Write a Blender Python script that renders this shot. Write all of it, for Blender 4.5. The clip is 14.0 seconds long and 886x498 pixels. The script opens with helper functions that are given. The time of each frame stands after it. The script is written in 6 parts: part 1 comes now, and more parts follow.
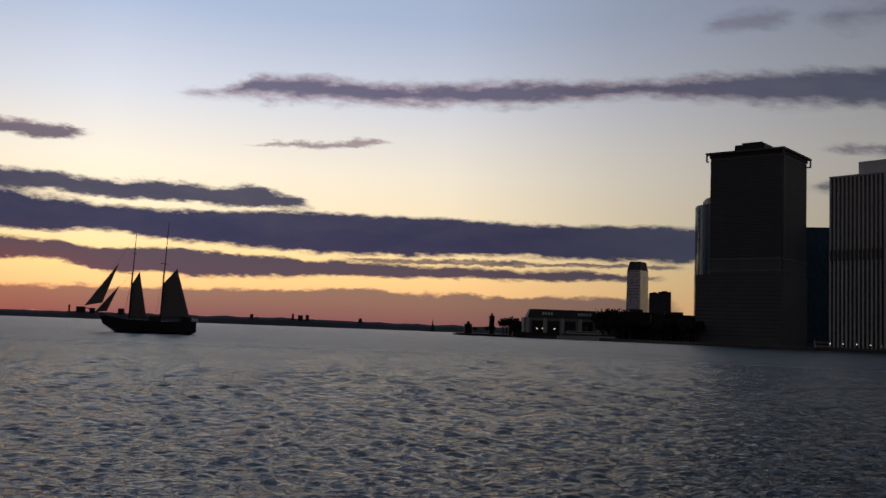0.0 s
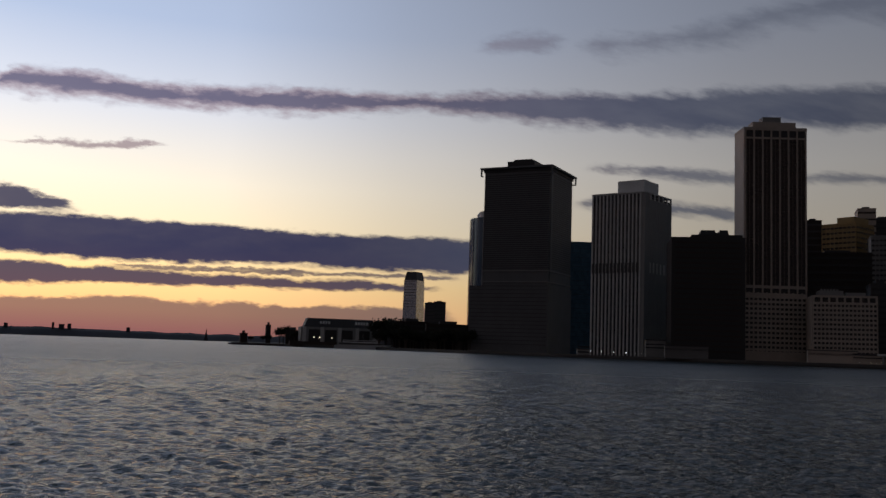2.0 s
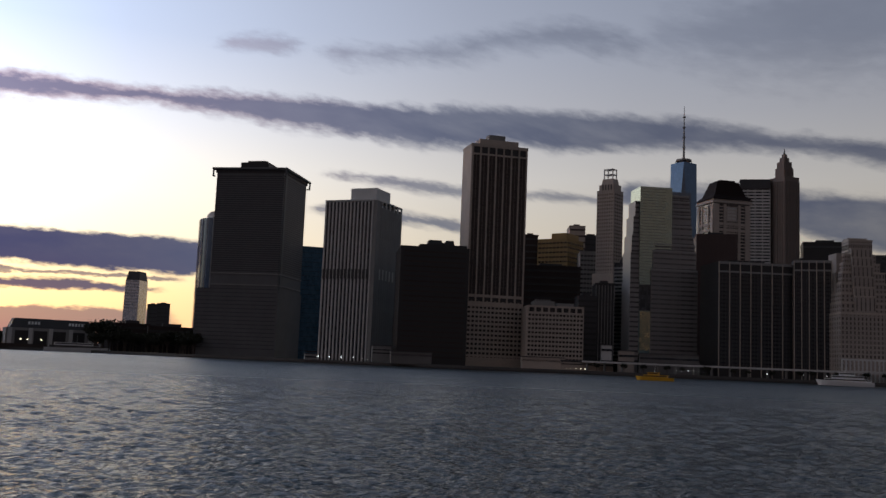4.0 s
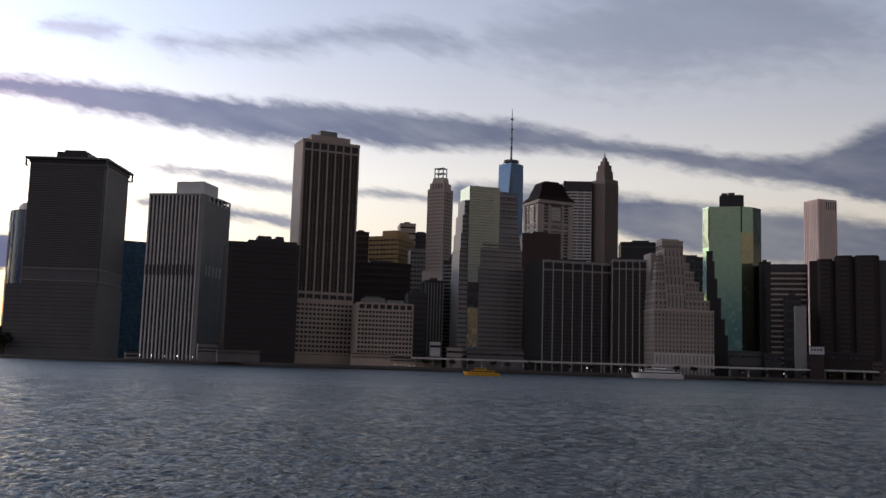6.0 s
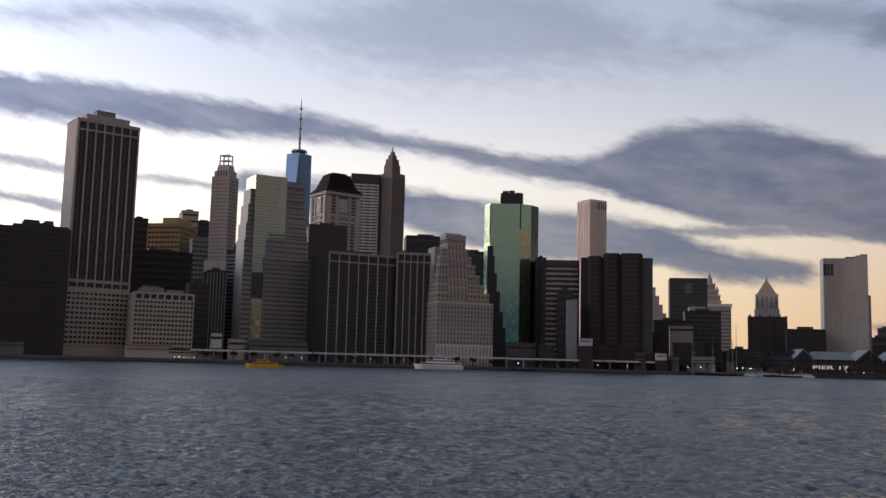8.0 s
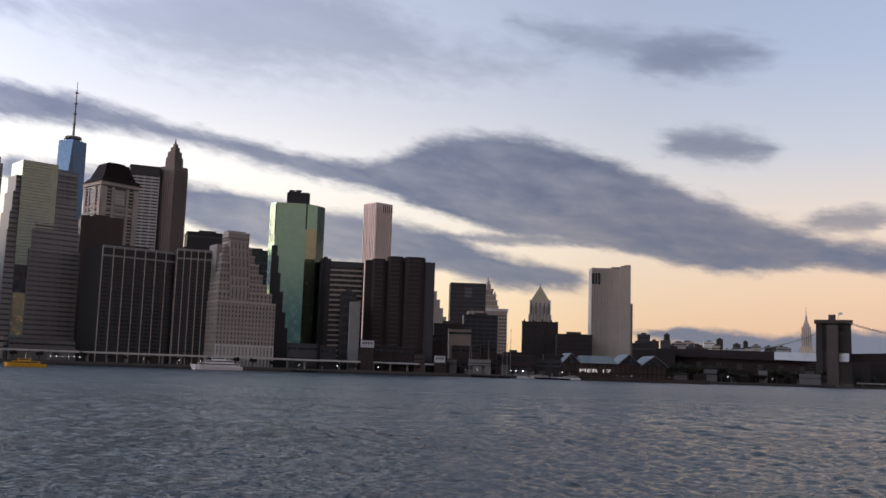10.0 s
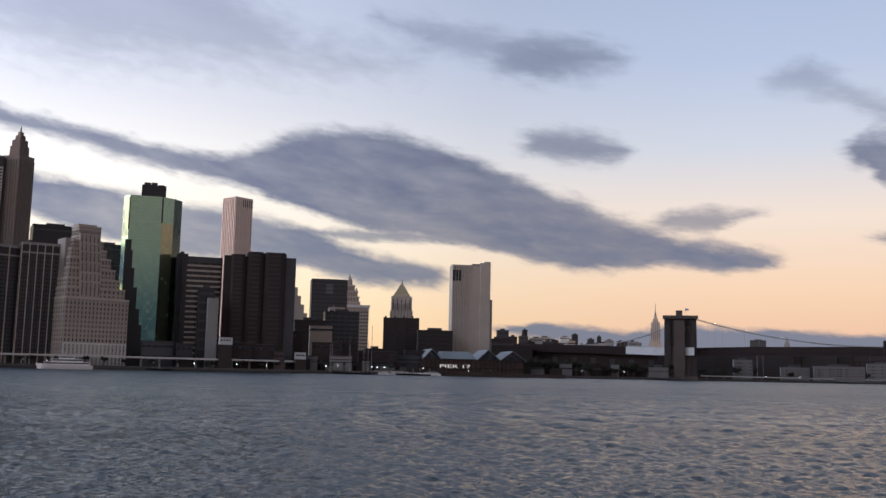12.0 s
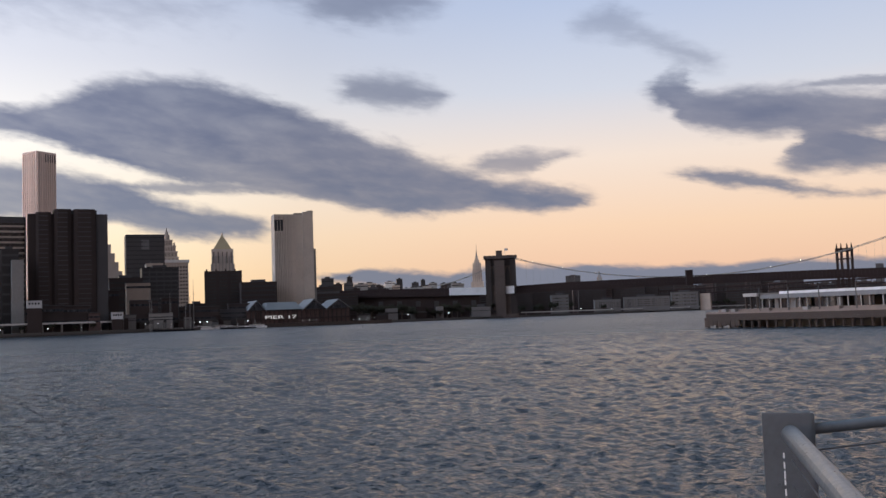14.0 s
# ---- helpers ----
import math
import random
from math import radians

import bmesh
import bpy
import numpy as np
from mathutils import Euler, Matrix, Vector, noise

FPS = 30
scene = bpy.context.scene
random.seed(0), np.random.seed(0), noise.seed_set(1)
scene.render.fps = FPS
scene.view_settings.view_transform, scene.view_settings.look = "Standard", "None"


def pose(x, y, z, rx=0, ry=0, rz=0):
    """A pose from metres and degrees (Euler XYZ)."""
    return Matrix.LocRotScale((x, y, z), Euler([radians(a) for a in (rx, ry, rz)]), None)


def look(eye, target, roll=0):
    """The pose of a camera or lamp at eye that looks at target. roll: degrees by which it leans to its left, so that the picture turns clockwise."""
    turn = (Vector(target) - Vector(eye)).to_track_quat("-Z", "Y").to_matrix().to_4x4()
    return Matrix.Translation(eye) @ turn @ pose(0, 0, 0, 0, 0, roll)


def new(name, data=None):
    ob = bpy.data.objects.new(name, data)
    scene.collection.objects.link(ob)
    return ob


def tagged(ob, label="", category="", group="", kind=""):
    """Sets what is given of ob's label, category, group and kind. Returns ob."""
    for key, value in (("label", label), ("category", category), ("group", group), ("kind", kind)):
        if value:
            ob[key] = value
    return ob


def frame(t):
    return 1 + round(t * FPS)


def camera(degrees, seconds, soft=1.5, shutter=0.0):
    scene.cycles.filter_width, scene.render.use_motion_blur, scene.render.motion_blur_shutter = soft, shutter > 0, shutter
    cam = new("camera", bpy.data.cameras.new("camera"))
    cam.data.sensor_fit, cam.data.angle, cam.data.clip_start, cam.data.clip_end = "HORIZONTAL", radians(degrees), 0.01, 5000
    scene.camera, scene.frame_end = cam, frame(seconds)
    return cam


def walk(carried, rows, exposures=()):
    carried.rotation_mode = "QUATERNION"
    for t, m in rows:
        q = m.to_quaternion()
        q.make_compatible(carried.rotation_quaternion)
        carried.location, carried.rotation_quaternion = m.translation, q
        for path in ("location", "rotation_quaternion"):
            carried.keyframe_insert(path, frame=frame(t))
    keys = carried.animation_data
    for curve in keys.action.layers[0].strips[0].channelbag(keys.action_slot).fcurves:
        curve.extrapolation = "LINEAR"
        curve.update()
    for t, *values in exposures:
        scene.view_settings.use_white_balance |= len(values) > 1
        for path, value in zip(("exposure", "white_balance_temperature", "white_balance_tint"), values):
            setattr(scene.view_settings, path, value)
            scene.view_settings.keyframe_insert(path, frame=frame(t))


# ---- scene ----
EYE_Z = 4.6      # eye above the water; the terrace deck lies 1.5 m below it
GROUND = 2.5     # quay level of the far shore
cam = camera(49.27, 14.0)
# seconds, yaw, pitch, roll: the camera turns where it is
ROWS = [
    (0, 0.000, 4.845, -2.141),
    (0.5, -3.684, 4.892, -2.403),
    (1, -7.339, 5.225, -2.384),
    (1.5, -10.132, 5.751, -2.349),
    (2, -13.117, 5.848, -1.948),
    (2.5, -17.098, 6.067, -1.960),
    (3, -20.498, 6.455, -2.254),
    (3.5, -23.690, 6.242, -2.082),
    (4, -29.081, 6.726, -2.333),
    (4.2, -30.598, 6.902, -2.069),
    (6.3, -41.038, 7.141, -1.446),
    (6.5, -42.507, 7.335, -1.159),
    (7, -45.218, 7.012, -0.900),
    (7.5, -48.115, 6.858, -1.027),
    (8, -51.774, 6.755, -1.476),
    (8.5, -55.972, 6.822, -1.748),
    (8.7, -56.883, 6.940, -1.710),
    (10.8, -68.495, 7.007, -1.571),
    (11, -69.053, 6.927, -1.369),
    (11.5, -71.038, 6.955, -1.287),
    (12, -72.771, 7.220, -1.319),
    (12.5, -74.471, 6.401, -0.784),
    (13, -77.750, 5.505, 0.992),
    (13.5, -80.069, 4.460, 1.753),
    (14, -82.977, 4.009, 2.007),
]
EXPOSURES = [(0.0, -2.25), (1.0, -2.2), (2.0, -2.05), (3.0, -1.58), (4.0, -1.15), (6.5, -0.3), (8.5, -0.02), (11.0, 0.15), (12.5, 0.2), (14.0, 0.2)]
walk(cam, [(t, pose(0, 0, EYE_Z, 90 + pitch, roll, yaw)) for t, yaw, pitch, roll in ROWS], EXPOSURES)


# ---- sky, clouds and sun ----
def lin(r, g, b):
    return tuple(c / 12.92 if c <= 0.04045 else ((c + 0.055) / 1.055) ** 2.4 for c in (r / 255, g / 255, b / 255))


world = bpy.data.worlds.new("dusk_sky")
scene.world = world
world.use_nodes = True
wt = world.node_tree
wt.nodes.clear()


class Net:
    """Short hand for building node trees."""

    def __init__(self, tree):
        self.t = tree

    def node(self, kind, **sets):
        n = self.t.nodes.new(kind)
        for k, v in sets.items():
            setattr(n, k, v)
        return n

    def link(self, a, b):
        self.t.links.new(a, b)

    def put(self, sock, v):
        if hasattr(v, "is_output"):
            self.link(v, sock)
        else:
            sock.default_value = v

    def math(self, op, a, b=0.0, c=0.0, clamp=False):
        n = self.node("ShaderNodeMath", operation=op, use_clamp=clamp)
        for s, v in zip(n.inputs, (a, b, c)):
            self.put(s, v)
        return n.outputs[0]

    def vec(self, op, a, b=(0, 0, 0)):
        n = self.node("ShaderNodeVectorMath", operation=op)
        self.put(n.inputs[0], a)
        self.put(n.inputs[1], b)
        return n.outputs["Value"] if op == "LENGTH" else n.outputs[0]

    def span(self, v, a, b, lo=0.0, hi=1.0, smooth=True):
        n = self.node("ShaderNodeMapRange", interpolation_type="SMOOTHSTEP" if smooth else "LINEAR")
        for s, x in zip(n.inputs, (v, a, b, lo, hi)):
            self.put(s, x)
        return n.outputs[0]

    def mix(self, f, a, b, blend="MIX"):
        n = self.node("ShaderNodeMix", data_type="RGBA", blend_type=blend)
        self.put(n.inputs[0], f)
        for s, v in ((n.inputs[6], a), (n.inputs[7], b)):
            self.put(s, v if hasattr(v, "is_output") else (*v[:3], 1))
        return n.outputs[2]

    def ramp(self, f, stops):
        n = self.node("ShaderNodeValToRGB")
        e = n.color_ramp.elements
        while len(e) < len(stops):
            e.new(0.5)
        for k, (p, c) in zip(e, stops):
            k.position, k.color = p, (*c, 1)
        self.put(n.inputs[0], f)
        return n.outputs[0]

    def noise(self, v, scale, detail=4.0, rough=0.5):
        n = self.node("ShaderNodeTexNoise")
        self.put(n.inputs["Vector"], v)
        n.inputs["Scale"].default_value, n.inputs["Detail"].default_value, n.inputs["Roughness"].default_value = scale, detail, rough
        return n


W = Net(wt)
direction = W.node("ShaderNodeTexCoord").outputs["Generated"]
xyz = W.node("ShaderNodeSeparateXYZ")
W.link(direction, xyz.inputs[0])
bearing = W.math("MULTIPLY", W.math("ARCTAN2", xyz.outputs[0], xyz.outputs[1]), 57.29578)
height = W.math("MULTIPLY", W.math("ARCSINE", xyz.outputs[2]), 57.29578)
h = W.span(height, 0, 40, smooth=False)


def band(*stops):
    """A colour ramp over the elevation in degrees; colours as (red, green, blue, gain)."""
    return W.ramp(h, [(e / 40, tuple(c * g for c in lin(r, gr, b))) for e, r, gr, b, g in stops])


sunset = band((0, 238, 132, 104, 1.5), (1.5, 250, 184, 122, 1.7), (3.5, 250, 208, 140, 1.7), (6, 244, 222, 182, 1.65), (9, 238, 226, 206, 1.6), (13, 212, 214, 222, 1.5), (18, 166, 180, 206, 1.55), (40, 110, 130, 170, 1.4))
middle = band((0, 250, 205, 150, 1.2), (3, 252, 225, 180, 1.12), (7, 250, 238, 218, 1.08), (11, 242, 238, 234, 1.08), (15, 212, 214, 224, 1.1), (19, 190, 198, 218, 1.12), (40, 120, 140, 180, 1.0))
north = band((0, 236, 186, 160, 0.95), (2, 248, 203, 172, 0.98), (5, 252, 217, 186, 1.02), (9, 246, 228, 214, 1.04), (13, 216, 221, 234, 1.0), (18, 190, 204, 232, 1.0), (40, 120, 142, 184, 1.0))
east = band((0, 84, 98, 120, 1.1), (3, 96, 108, 130, 1.2), (6, 176, 158, 158, 1.45), (10, 192, 164, 156, 1.6), (16, 176, 164, 170, 1.5), (40, 136, 136, 152, 1.3))
sky = W.mix(W.span(bearing, -8, 34), sunset, middle)
sky = W.mix(W.span(bearing, 56, 92), sky, north)
sky = W.mix(W.span(bearing, 118, 160), sky, east)
sky = W.mix(W.span(bearing, -45, -85), sky, east)
nishita = W.node("ShaderNodeTexSky", sky_type="NISHITA", sun_disc=False, sun_elevation=radians(1.5), sun_rotation=radians(-28))
high = W.mix(1.0, nishita.outputs[0], (0.9, 0.9, 0.9), "MULTIPLY")
sky = W.mix(W.span(height, 24, 60), sky, high)

# clouds: ragged banks on the sky, in degrees of bearing and elevation
flat = W.node("ShaderNodeCombineXYZ")
W.link(bearing, flat.inputs[0])
W.link(W.math("MULTIPLY_ADD", bearing, W.span(bearing, 5, 45, 0.0, 0.13), height), flat.inputs[1])
place = flat.outputs[0]
coarse = W.noise(W.vec("MULTIPLY", place, (0.13, 0.42, 1)), 1.0, 3.0, 0.5)
fine = W.noise(W.vec("MULTIPLY", place, (0.55, 1.7, 1)), 1.0, 6.0, 0.6)
wisp = W.noise(W.vec("ADD", W.vec("MULTIPLY", place, (0.5, 1.35, 1)), W.vec("MULTIPLY", coarse.outputs["Color"], (1.5, 1.5, 0))), 1.0, 4.0, 0.55)
bend = W.vec("MULTIPLY", W.vec("SUBTRACT", coarse.outputs["Color"], (0.5, 0.5, 0.5)), (2.2, 0.7, 0))
bend2 = W.vec("MULTIPLY", W.vec("SUBTRACT", fine.outputs["Color"], (0.5, 0.5, 0.5)), (1.6, 0.6, 0))
frill = W.noise(W.vec("MULTIPLY", place, (1.7, 4.2, 1)), 1.0, 4.0, 0.6)
bend3 = W.vec("MULTIPLY", W.vec("SUBTRACT", frill.outputs["Color"], (0.5, 0.5, 0.5)), (1.0, 0.42, 0))
shift = W.node("ShaderNodeSeparateXYZ")
calmer = W.node("ShaderNodeVectorMath", operation="SCALE")
W.link(bend3, calmer.inputs[0])
W.link(W.span(bearing, 20, 45, 1.0, 0.4), calmer.inputs["Scale"])
W.link(W.vec("ADD", W.vec("ADD", bend, bend2), calmer.outputs[0]), shift.inputs[0])
cloud_b = W.math("ADD", bearing, shift.outputs[0])
cloud_e = W.math("ADD", height, shift.outputs[1])
cover = None


def cloud(name, opacity, soft_top, soft_base, rows):
    """One bank between a base and a top, given as rows of (bearing, base, top); each edge fades over its own softness."""
    global cover, cloud_b
    b0, b1 = rows[0][0], rows[-1][0]
    stops = [((b - b0) / (b1 - b0), (lo / 25, hi / 25, 0)) for b, lo, hi in rows]
    edge = W.node("ShaderNodeSeparateXYZ")
    W.link(W.ramp(W.span(cloud_b, b0, b1, smooth=False), stops), edge.inputs[0])
    under = W.math("MULTIPLY_ADD", edge.outputs[1], 25, W.math("MULTIPLY", cloud_e, -1))
    over = W.math("MULTIPLY_ADD", edge.outputs[0], -25, cloud_e)
    deep = W.math("MINIMUM", W.math("MULTIPLY_ADD", under, 1.25 / soft_top, 0.45), W.math("MULTIPLY_ADD", over, 1.25 / soft_base, 0.4))
    s0, s1 = (b0 if b0 > -24 else -60), (b1 if b1 < 106 else 140)
    ends = W.math("MULTIPLY", W.span(cloud_b, s0 - 0.2, s0 + 1.3), W.span(cloud_b, s1 + 0.2, s1 - 1.3))
    ragged = W.math("MULTIPLY_ADD", W.math("SUBTRACT", wisp.outputs["Fac"], 0.5), 1.15, deep)
    dense = W.math("MULTIPLY", W.span(ragged, 0.0, 1.15), W.math("MULTIPLY", ends, opacity))
    cover = dense if cover is None else W.math("SUBTRACT", 1.0, W.math("MULTIPLY", W.math("SUBTRACT", 1.0, cover), W.math("SUBTRACT", 1.0, dense)))
    # the next bank waits for this one, so that few values are held at once
    cloud_b = W.math("MULTIPLY_ADD", cover, 1e-6, cloud_b)


cloud('long_streak', 0.95, 0.85, 1, [(-16.6, 12.82, 12.95), (-13.4, 13, 13.51), (-11.8, 12.98, 14.32), (-8.5, 13.06, 14.48), (-5.1, 13.11, 14.47), (0, 13.24, 14.55), (3.4, 13.24, 14.71), (6.8, 13.36, 14.78), (10.1, 13.82, 14.88), (13.6, 13.68, 14.92), (17, 13.55, 15.25), (20.5, 13.24, 15.24), (23.9, 12.95, 15.18), (27.3, 12.51, 15.1), (30.6, 12.53, 15.26), (31.7, 12.89, 15.23), (34.9, 12.48, 14.99), (38.2, 12.62, 14.83), (41.6, 12.78, 14.55), (45, 12.63, 14.12), (48.4, 12.38, 13.6), (51.8, 11.95, 13.14), (55.2, 11.28, 12.57), (58.5, 10.49, 12.26), (60.5, 10.6, 12.15)])
cloud('great_lens', 0.97, 1.3, 0.75, [(58.2, 11.03, 11.91), (61.2, 10.04, 12.81), (63.2, 9.39, 13.7), (65.9, 8.62, 14.24), (69.3, 7.91, 14.23), (72.7, 7.57, 13.23), (76.1, 7.01, 11.98), (79.4, 6.1, 10.68), (81.1, 5.88, 10.2), (82.7, 5.88, 9.49), (84.6, 6.1, 8.81), (85.8, 6.35, 8.28), (87.3, 6.15, 7.83), (88.8, 5.94, 7.58), (90.6, 5.92, 7.29), (92.5, 6.5, 6.75)])
cloud('under_lens', 0.95, 1.0, 0.9, [(38.4, 9.76, 10.72), (39.7, 9.42, 10.98), (44.4, 8.52, 10.75), (49.2, 7.95, 10.36), (51.3, 7.21, 10.1), (54.1, 6.57, 9.76), (57.4, 6.09, 9.31), (59.3, 6.01, 9.18), (61.7, 6.03, 8.86), (64.4, 5.86, 8.36), (66.1, 5.24, 7.55), (68.1, 4.9, 6.97), (71.1, 4.9, 6.54), (73.3, 5.01, 5.91)])
cloud('lens_fringe', 0.8, 0.5, 0.5, [(63.7, 8.14, 8.34), (66, 7.69, 8.25), (68.7, 7.52, 8.16), (72.1, 7.43, 7.99), (74.8, 7.4, 7.73)])
cloud('puff', 0.74, 1.7, 1.4, [(76.4, 13.37, 13.56), (77.9, 12.7, 14.46), (79.8, 12.41, 14.59), (81.4, 12.25, 14.25), (82.7, 12.28, 13.8), (84.3, 12.87, 13.19)])
cloud('torn_puff', 0.74, 0.9, 0.8, [(84.3, 8.92, 9.08), (85.8, 8.47, 9.56), (87.4, 8.18, 9.71), (88.6, 8.22, 9.7), (89.8, 8.87, 9.5), (91.8, 9.39, 9.54)])
cloud('right_bank', 0.95, 1.3, 1.2, [(95, 12.03, 12.6), (96.5, 11.53, 13.56), (97.6, 10.48, 13.56), (98.5, 10.14, 12.55), (100.4, 9.6, 12.43), (102.8, 9.35, 12.27), (104.6, 9.09, 12.06), (106.3, 9.1, 11.67), (108.2, 9.04, 11.28)])
cloud('right_lower', 0.93, 1.3, 1.2, [(102.2, 7.54, 7.79), (103.2, 7.39, 8.7), (104.2, 7.25, 9.77), (105.6, 7.19, 9.89), (108.1, 6.96, 9.19)])
cloud('right_tail', 0.9, 0.8, 0.7, [(95.9, 7.78, 8), (98, 7.18, 7.99), (100.1, 6.71, 7.76), (102, 6.42, 7.3), (103.7, 5.97, 6.59), (106.3, 5.73, 5.95)])
cloud('right_wisp', 0.7, 0.4, 0.4, [(104.1, 12.07, 12.23), (106.4, 11.83, 12.4), (108.3, 11.58, 12.29)])
cloud('north_bank', 0.95, 0.5, 0.8, [(75.4, 2.28, 2.55), (78.2, 1.86, 2.96), (80.2, 1.46, 2.9), (82.9, 1.03, 2.57), (86.9, 0.89, 2.86), (90.2, 0.77, 2.79), (96.7, 0.53, 2.57), (101.4, 0.35, 2.44), (107.7, 0.1, 2.26)])
cloud('left_puff', 0.9, 0.35, 0.35, [(-25.3, 9.83, 10.58), (-23.6, 9.79, 10.64), (-22.2, 9.85, 10.59), (-20.7, 10.13, 10.32)])
cloud('upper_bar', 0.97, 0.4, 0.35, [(-25.1, 6.69, 7.84), (-22.3, 6.74, 7.85), (-19.9, 6.84, 7.75), (-17.8, 6.92, 8), (-15.3, 6.97, 8.07), (-13, 6.77, 7.9), (-11.4, 6.77, 8.14), (-9.8, 6.77, 7.72), (-7.6, 6.85, 7.12)])
cloud('main_bar', 1, 0.4, 0.4, [(-25, 4.81, 6.72), (-22.1, 4.72, 6.61), (-19.2, 4.99, 6.48), (-16.1, 4.56, 6.39), (-12.9, 4.48, 6.47), (-9.7, 4.33, 6.73), (-6.4, 4.28, 6.78), (-3, 4.33, 6.8), (0.3, 4.39, 6.74), (3.7, 4.61, 6.58), (7, 4.41, 6.5), (10.1, 4.47, 6.68), (14.1, 4.41, 6.5), (17.1, 4.85, 6.35), (19.5, 5.71, 6.05)])
cloud('second_bar', 0.96, 0.3, 0.3, [(-24.9, 3.08, 4.36), (-22, 3.11, 4.23), (-19.9, 2.51, 3.86), (-17.2, 2.59, 4.03), (-15, 2.64, 4.13), (-12.2, 2.62, 3.96), (-8.9, 2.7, 3.86), (-6.3, 2.89, 3.85), (-2.9, 2.96, 3.86), (0.4, 3.09, 3.82), (3.8, 3.14, 3.81), (7.1, 3.15, 3.78), (10.4, 3.21, 3.6), (13.4, 3.39, 3.55)])
cloud('thread_a', 0.8, 0.16, 0.16, [(-6.6, 3.9, 4.1), (-3.6, 3.83, 4.13), (0, 4.01, 4.25), (3.7, 4.14, 4.31), (5.7, 4.27, 4.34)])
cloud('thread_b', 0.8, 0.16, 0.16, [(-1, 4.04, 4.16), (0.8, 3.85, 4.1), (4.5, 4.04, 4.27), (7.6, 3.9, 4.23), (10.9, 4.04, 4.31), (14.2, 4.11, 4.31)])
cloud('horizon_bar', 0.78, 0.3, 0.6, [(-24.6, -0.71, 1.77), (-21.8, -0.61, 1.87), (-18.9, -0.5, 1.83), (-15.8, -0.55, 1.89), (-12.7, -0.44, 2.03), (-9.5, -0.48, 2.08), (-6.2, -0.36, 2.26), (-2.8, -0.24, 2.16), (0.5, -0.12, 2.15), (3.8, 0.01, 2.17), (7.1, 0.13, 2.22), (13.6, 0.37, 2.22)])
cloud('hair', 0.7, 0.25, 0.25, [(-12.1, 10.29, 10.42), (-9.6, 10.53, 10.83), (-8, 10.47, 10.8), (-6, 10.62, 11.05), (-3.3, 10.89, 11.03)])
cloud('city_wisp', 0.8, 0.55, 0.6, [(21.1, 10.77, 10.9), (24, 10.39, 10.92), (26, 10.08, 10.87), (28.1, 9.85, 10.71), (30.1, 9.74, 10.47), (33.5, 9.89, 10.25), (35.7, 9.66, 10.25), (38.4, 9.66, 10.06), (40.4, 9.68, 9.92)])
cloud('city_bar', 0.9, 0.6, 0.6, [(20.2, 8.63, 8.89), (24.1, 8.53, 9.09), (26.4, 8.02, 8.92), (29.8, 7.67, 8.59), (30.8, 7.82, 8.36)])
cloud('high_puff', 0.5, 1, 1.1, [(14.1, 17.55, 17.8), (16.2, 17.29, 18.32), (18.2, 17.33, 18.52), (20.1, 17.74, 18.19)])
cloud('high_streak', 0.55, 1.5, 1.8, [(20.3, 17.68, 17.93), (22.4, 17.16, 18.19), (25.5, 17.41, 18.37), (29.2, 17.67, 18.94), (32.1, 18.41, 19.64), (35.3, 18.59, 20.21), (38, 18.19, 19.8), (41.1, 17.9, 18.7)])
cloud('high_veil', 0.42, 4.5, 4.5, [(40.1, 18.48, 19.12), (42.8, 17.66, 20.53), (45.5, 16.79, 21.58), (50, 16.22, 22.9), (54.5, 16.53, 23.16), (58.6, 16.75, 22.7), (64, 16.91, 19.31), (68.5, 17.23, 18.84), (72.3, 17.93, 18.32)])
cloud('high_tail', 0.48, 1.8, 1.8, [(67, 20.27, 20.71), (70.8, 19.14, 20.73), (74.3, 18.19, 20.29), (77.7, 17.18, 19.66), (80.4, 17.55, 19.26), (83.7, 17.91, 18.22)])
cloud('north_veil', 0.4, 1.8, 1.8, [(74.7, 17.63, 18.56), (78, 16.84, 19.82), (81.4, 16.95, 19.46), (84.2, 17.65, 18.28)])
cloud('north_wisp', 0.45, 1.6, 1.6, [(90.9, 16.18, 17.12), (93.6, 15.79, 17.6), (95.8, 14.77, 16.34), (97.4, 13.74, 15.25), (100.2, 13.15, 14.08)])
cover = W.math("MULTIPLY", cover, 0.99)
cloud_left = W.mix(W.span(height, 1.5, 5.5), W.mix(W.span(bearing, -14, -28), lin(92, 70, 96), lin(140, 70, 80)), lin(60, 62, 97))
cloud_left = W.mix(W.span(height, 9.0, 13.0), cloud_left, lin(98, 102, 136))
cloud_right = W.mix(W.span(height, 2.0, 12.0), lin(118, 129, 150), lin(104, 113, 141))
tint = W.mix(W.span(bearing, 2, 36), cloud_left, cloud_right)
# thicker and thinner places, and a paler, thinner rim
thick = W.math("ADD", W.span(coarse.outputs["Fac"], 0.3, 0.7, 0.0, 0.14), W.span(wisp.outputs["Fac"], 0.35, 0.75, -0.02, 0.05))
thick = W.math("MULTIPLY", thick, W.math("MULTIPLY", W.span(bearing, 8, 40, 0.15, 1.0), W.span(height, 3, 7)))
tint = W.mix(thick, tint, sky)
rim = W.math("MULTIPLY", W.math("MULTIPLY", cover, W.math("SUBTRACT", 1.0, cover)), W.math("MULTIPLY", W.span(bearing, 30, 5), W.span(height, 8, 11)))
tint = W.mix(W.math("MULTIPLY", rim, 1.3, clamp=True), tint, lin(220, 150, 142))
sky = W.mix(cover, sky, tint)
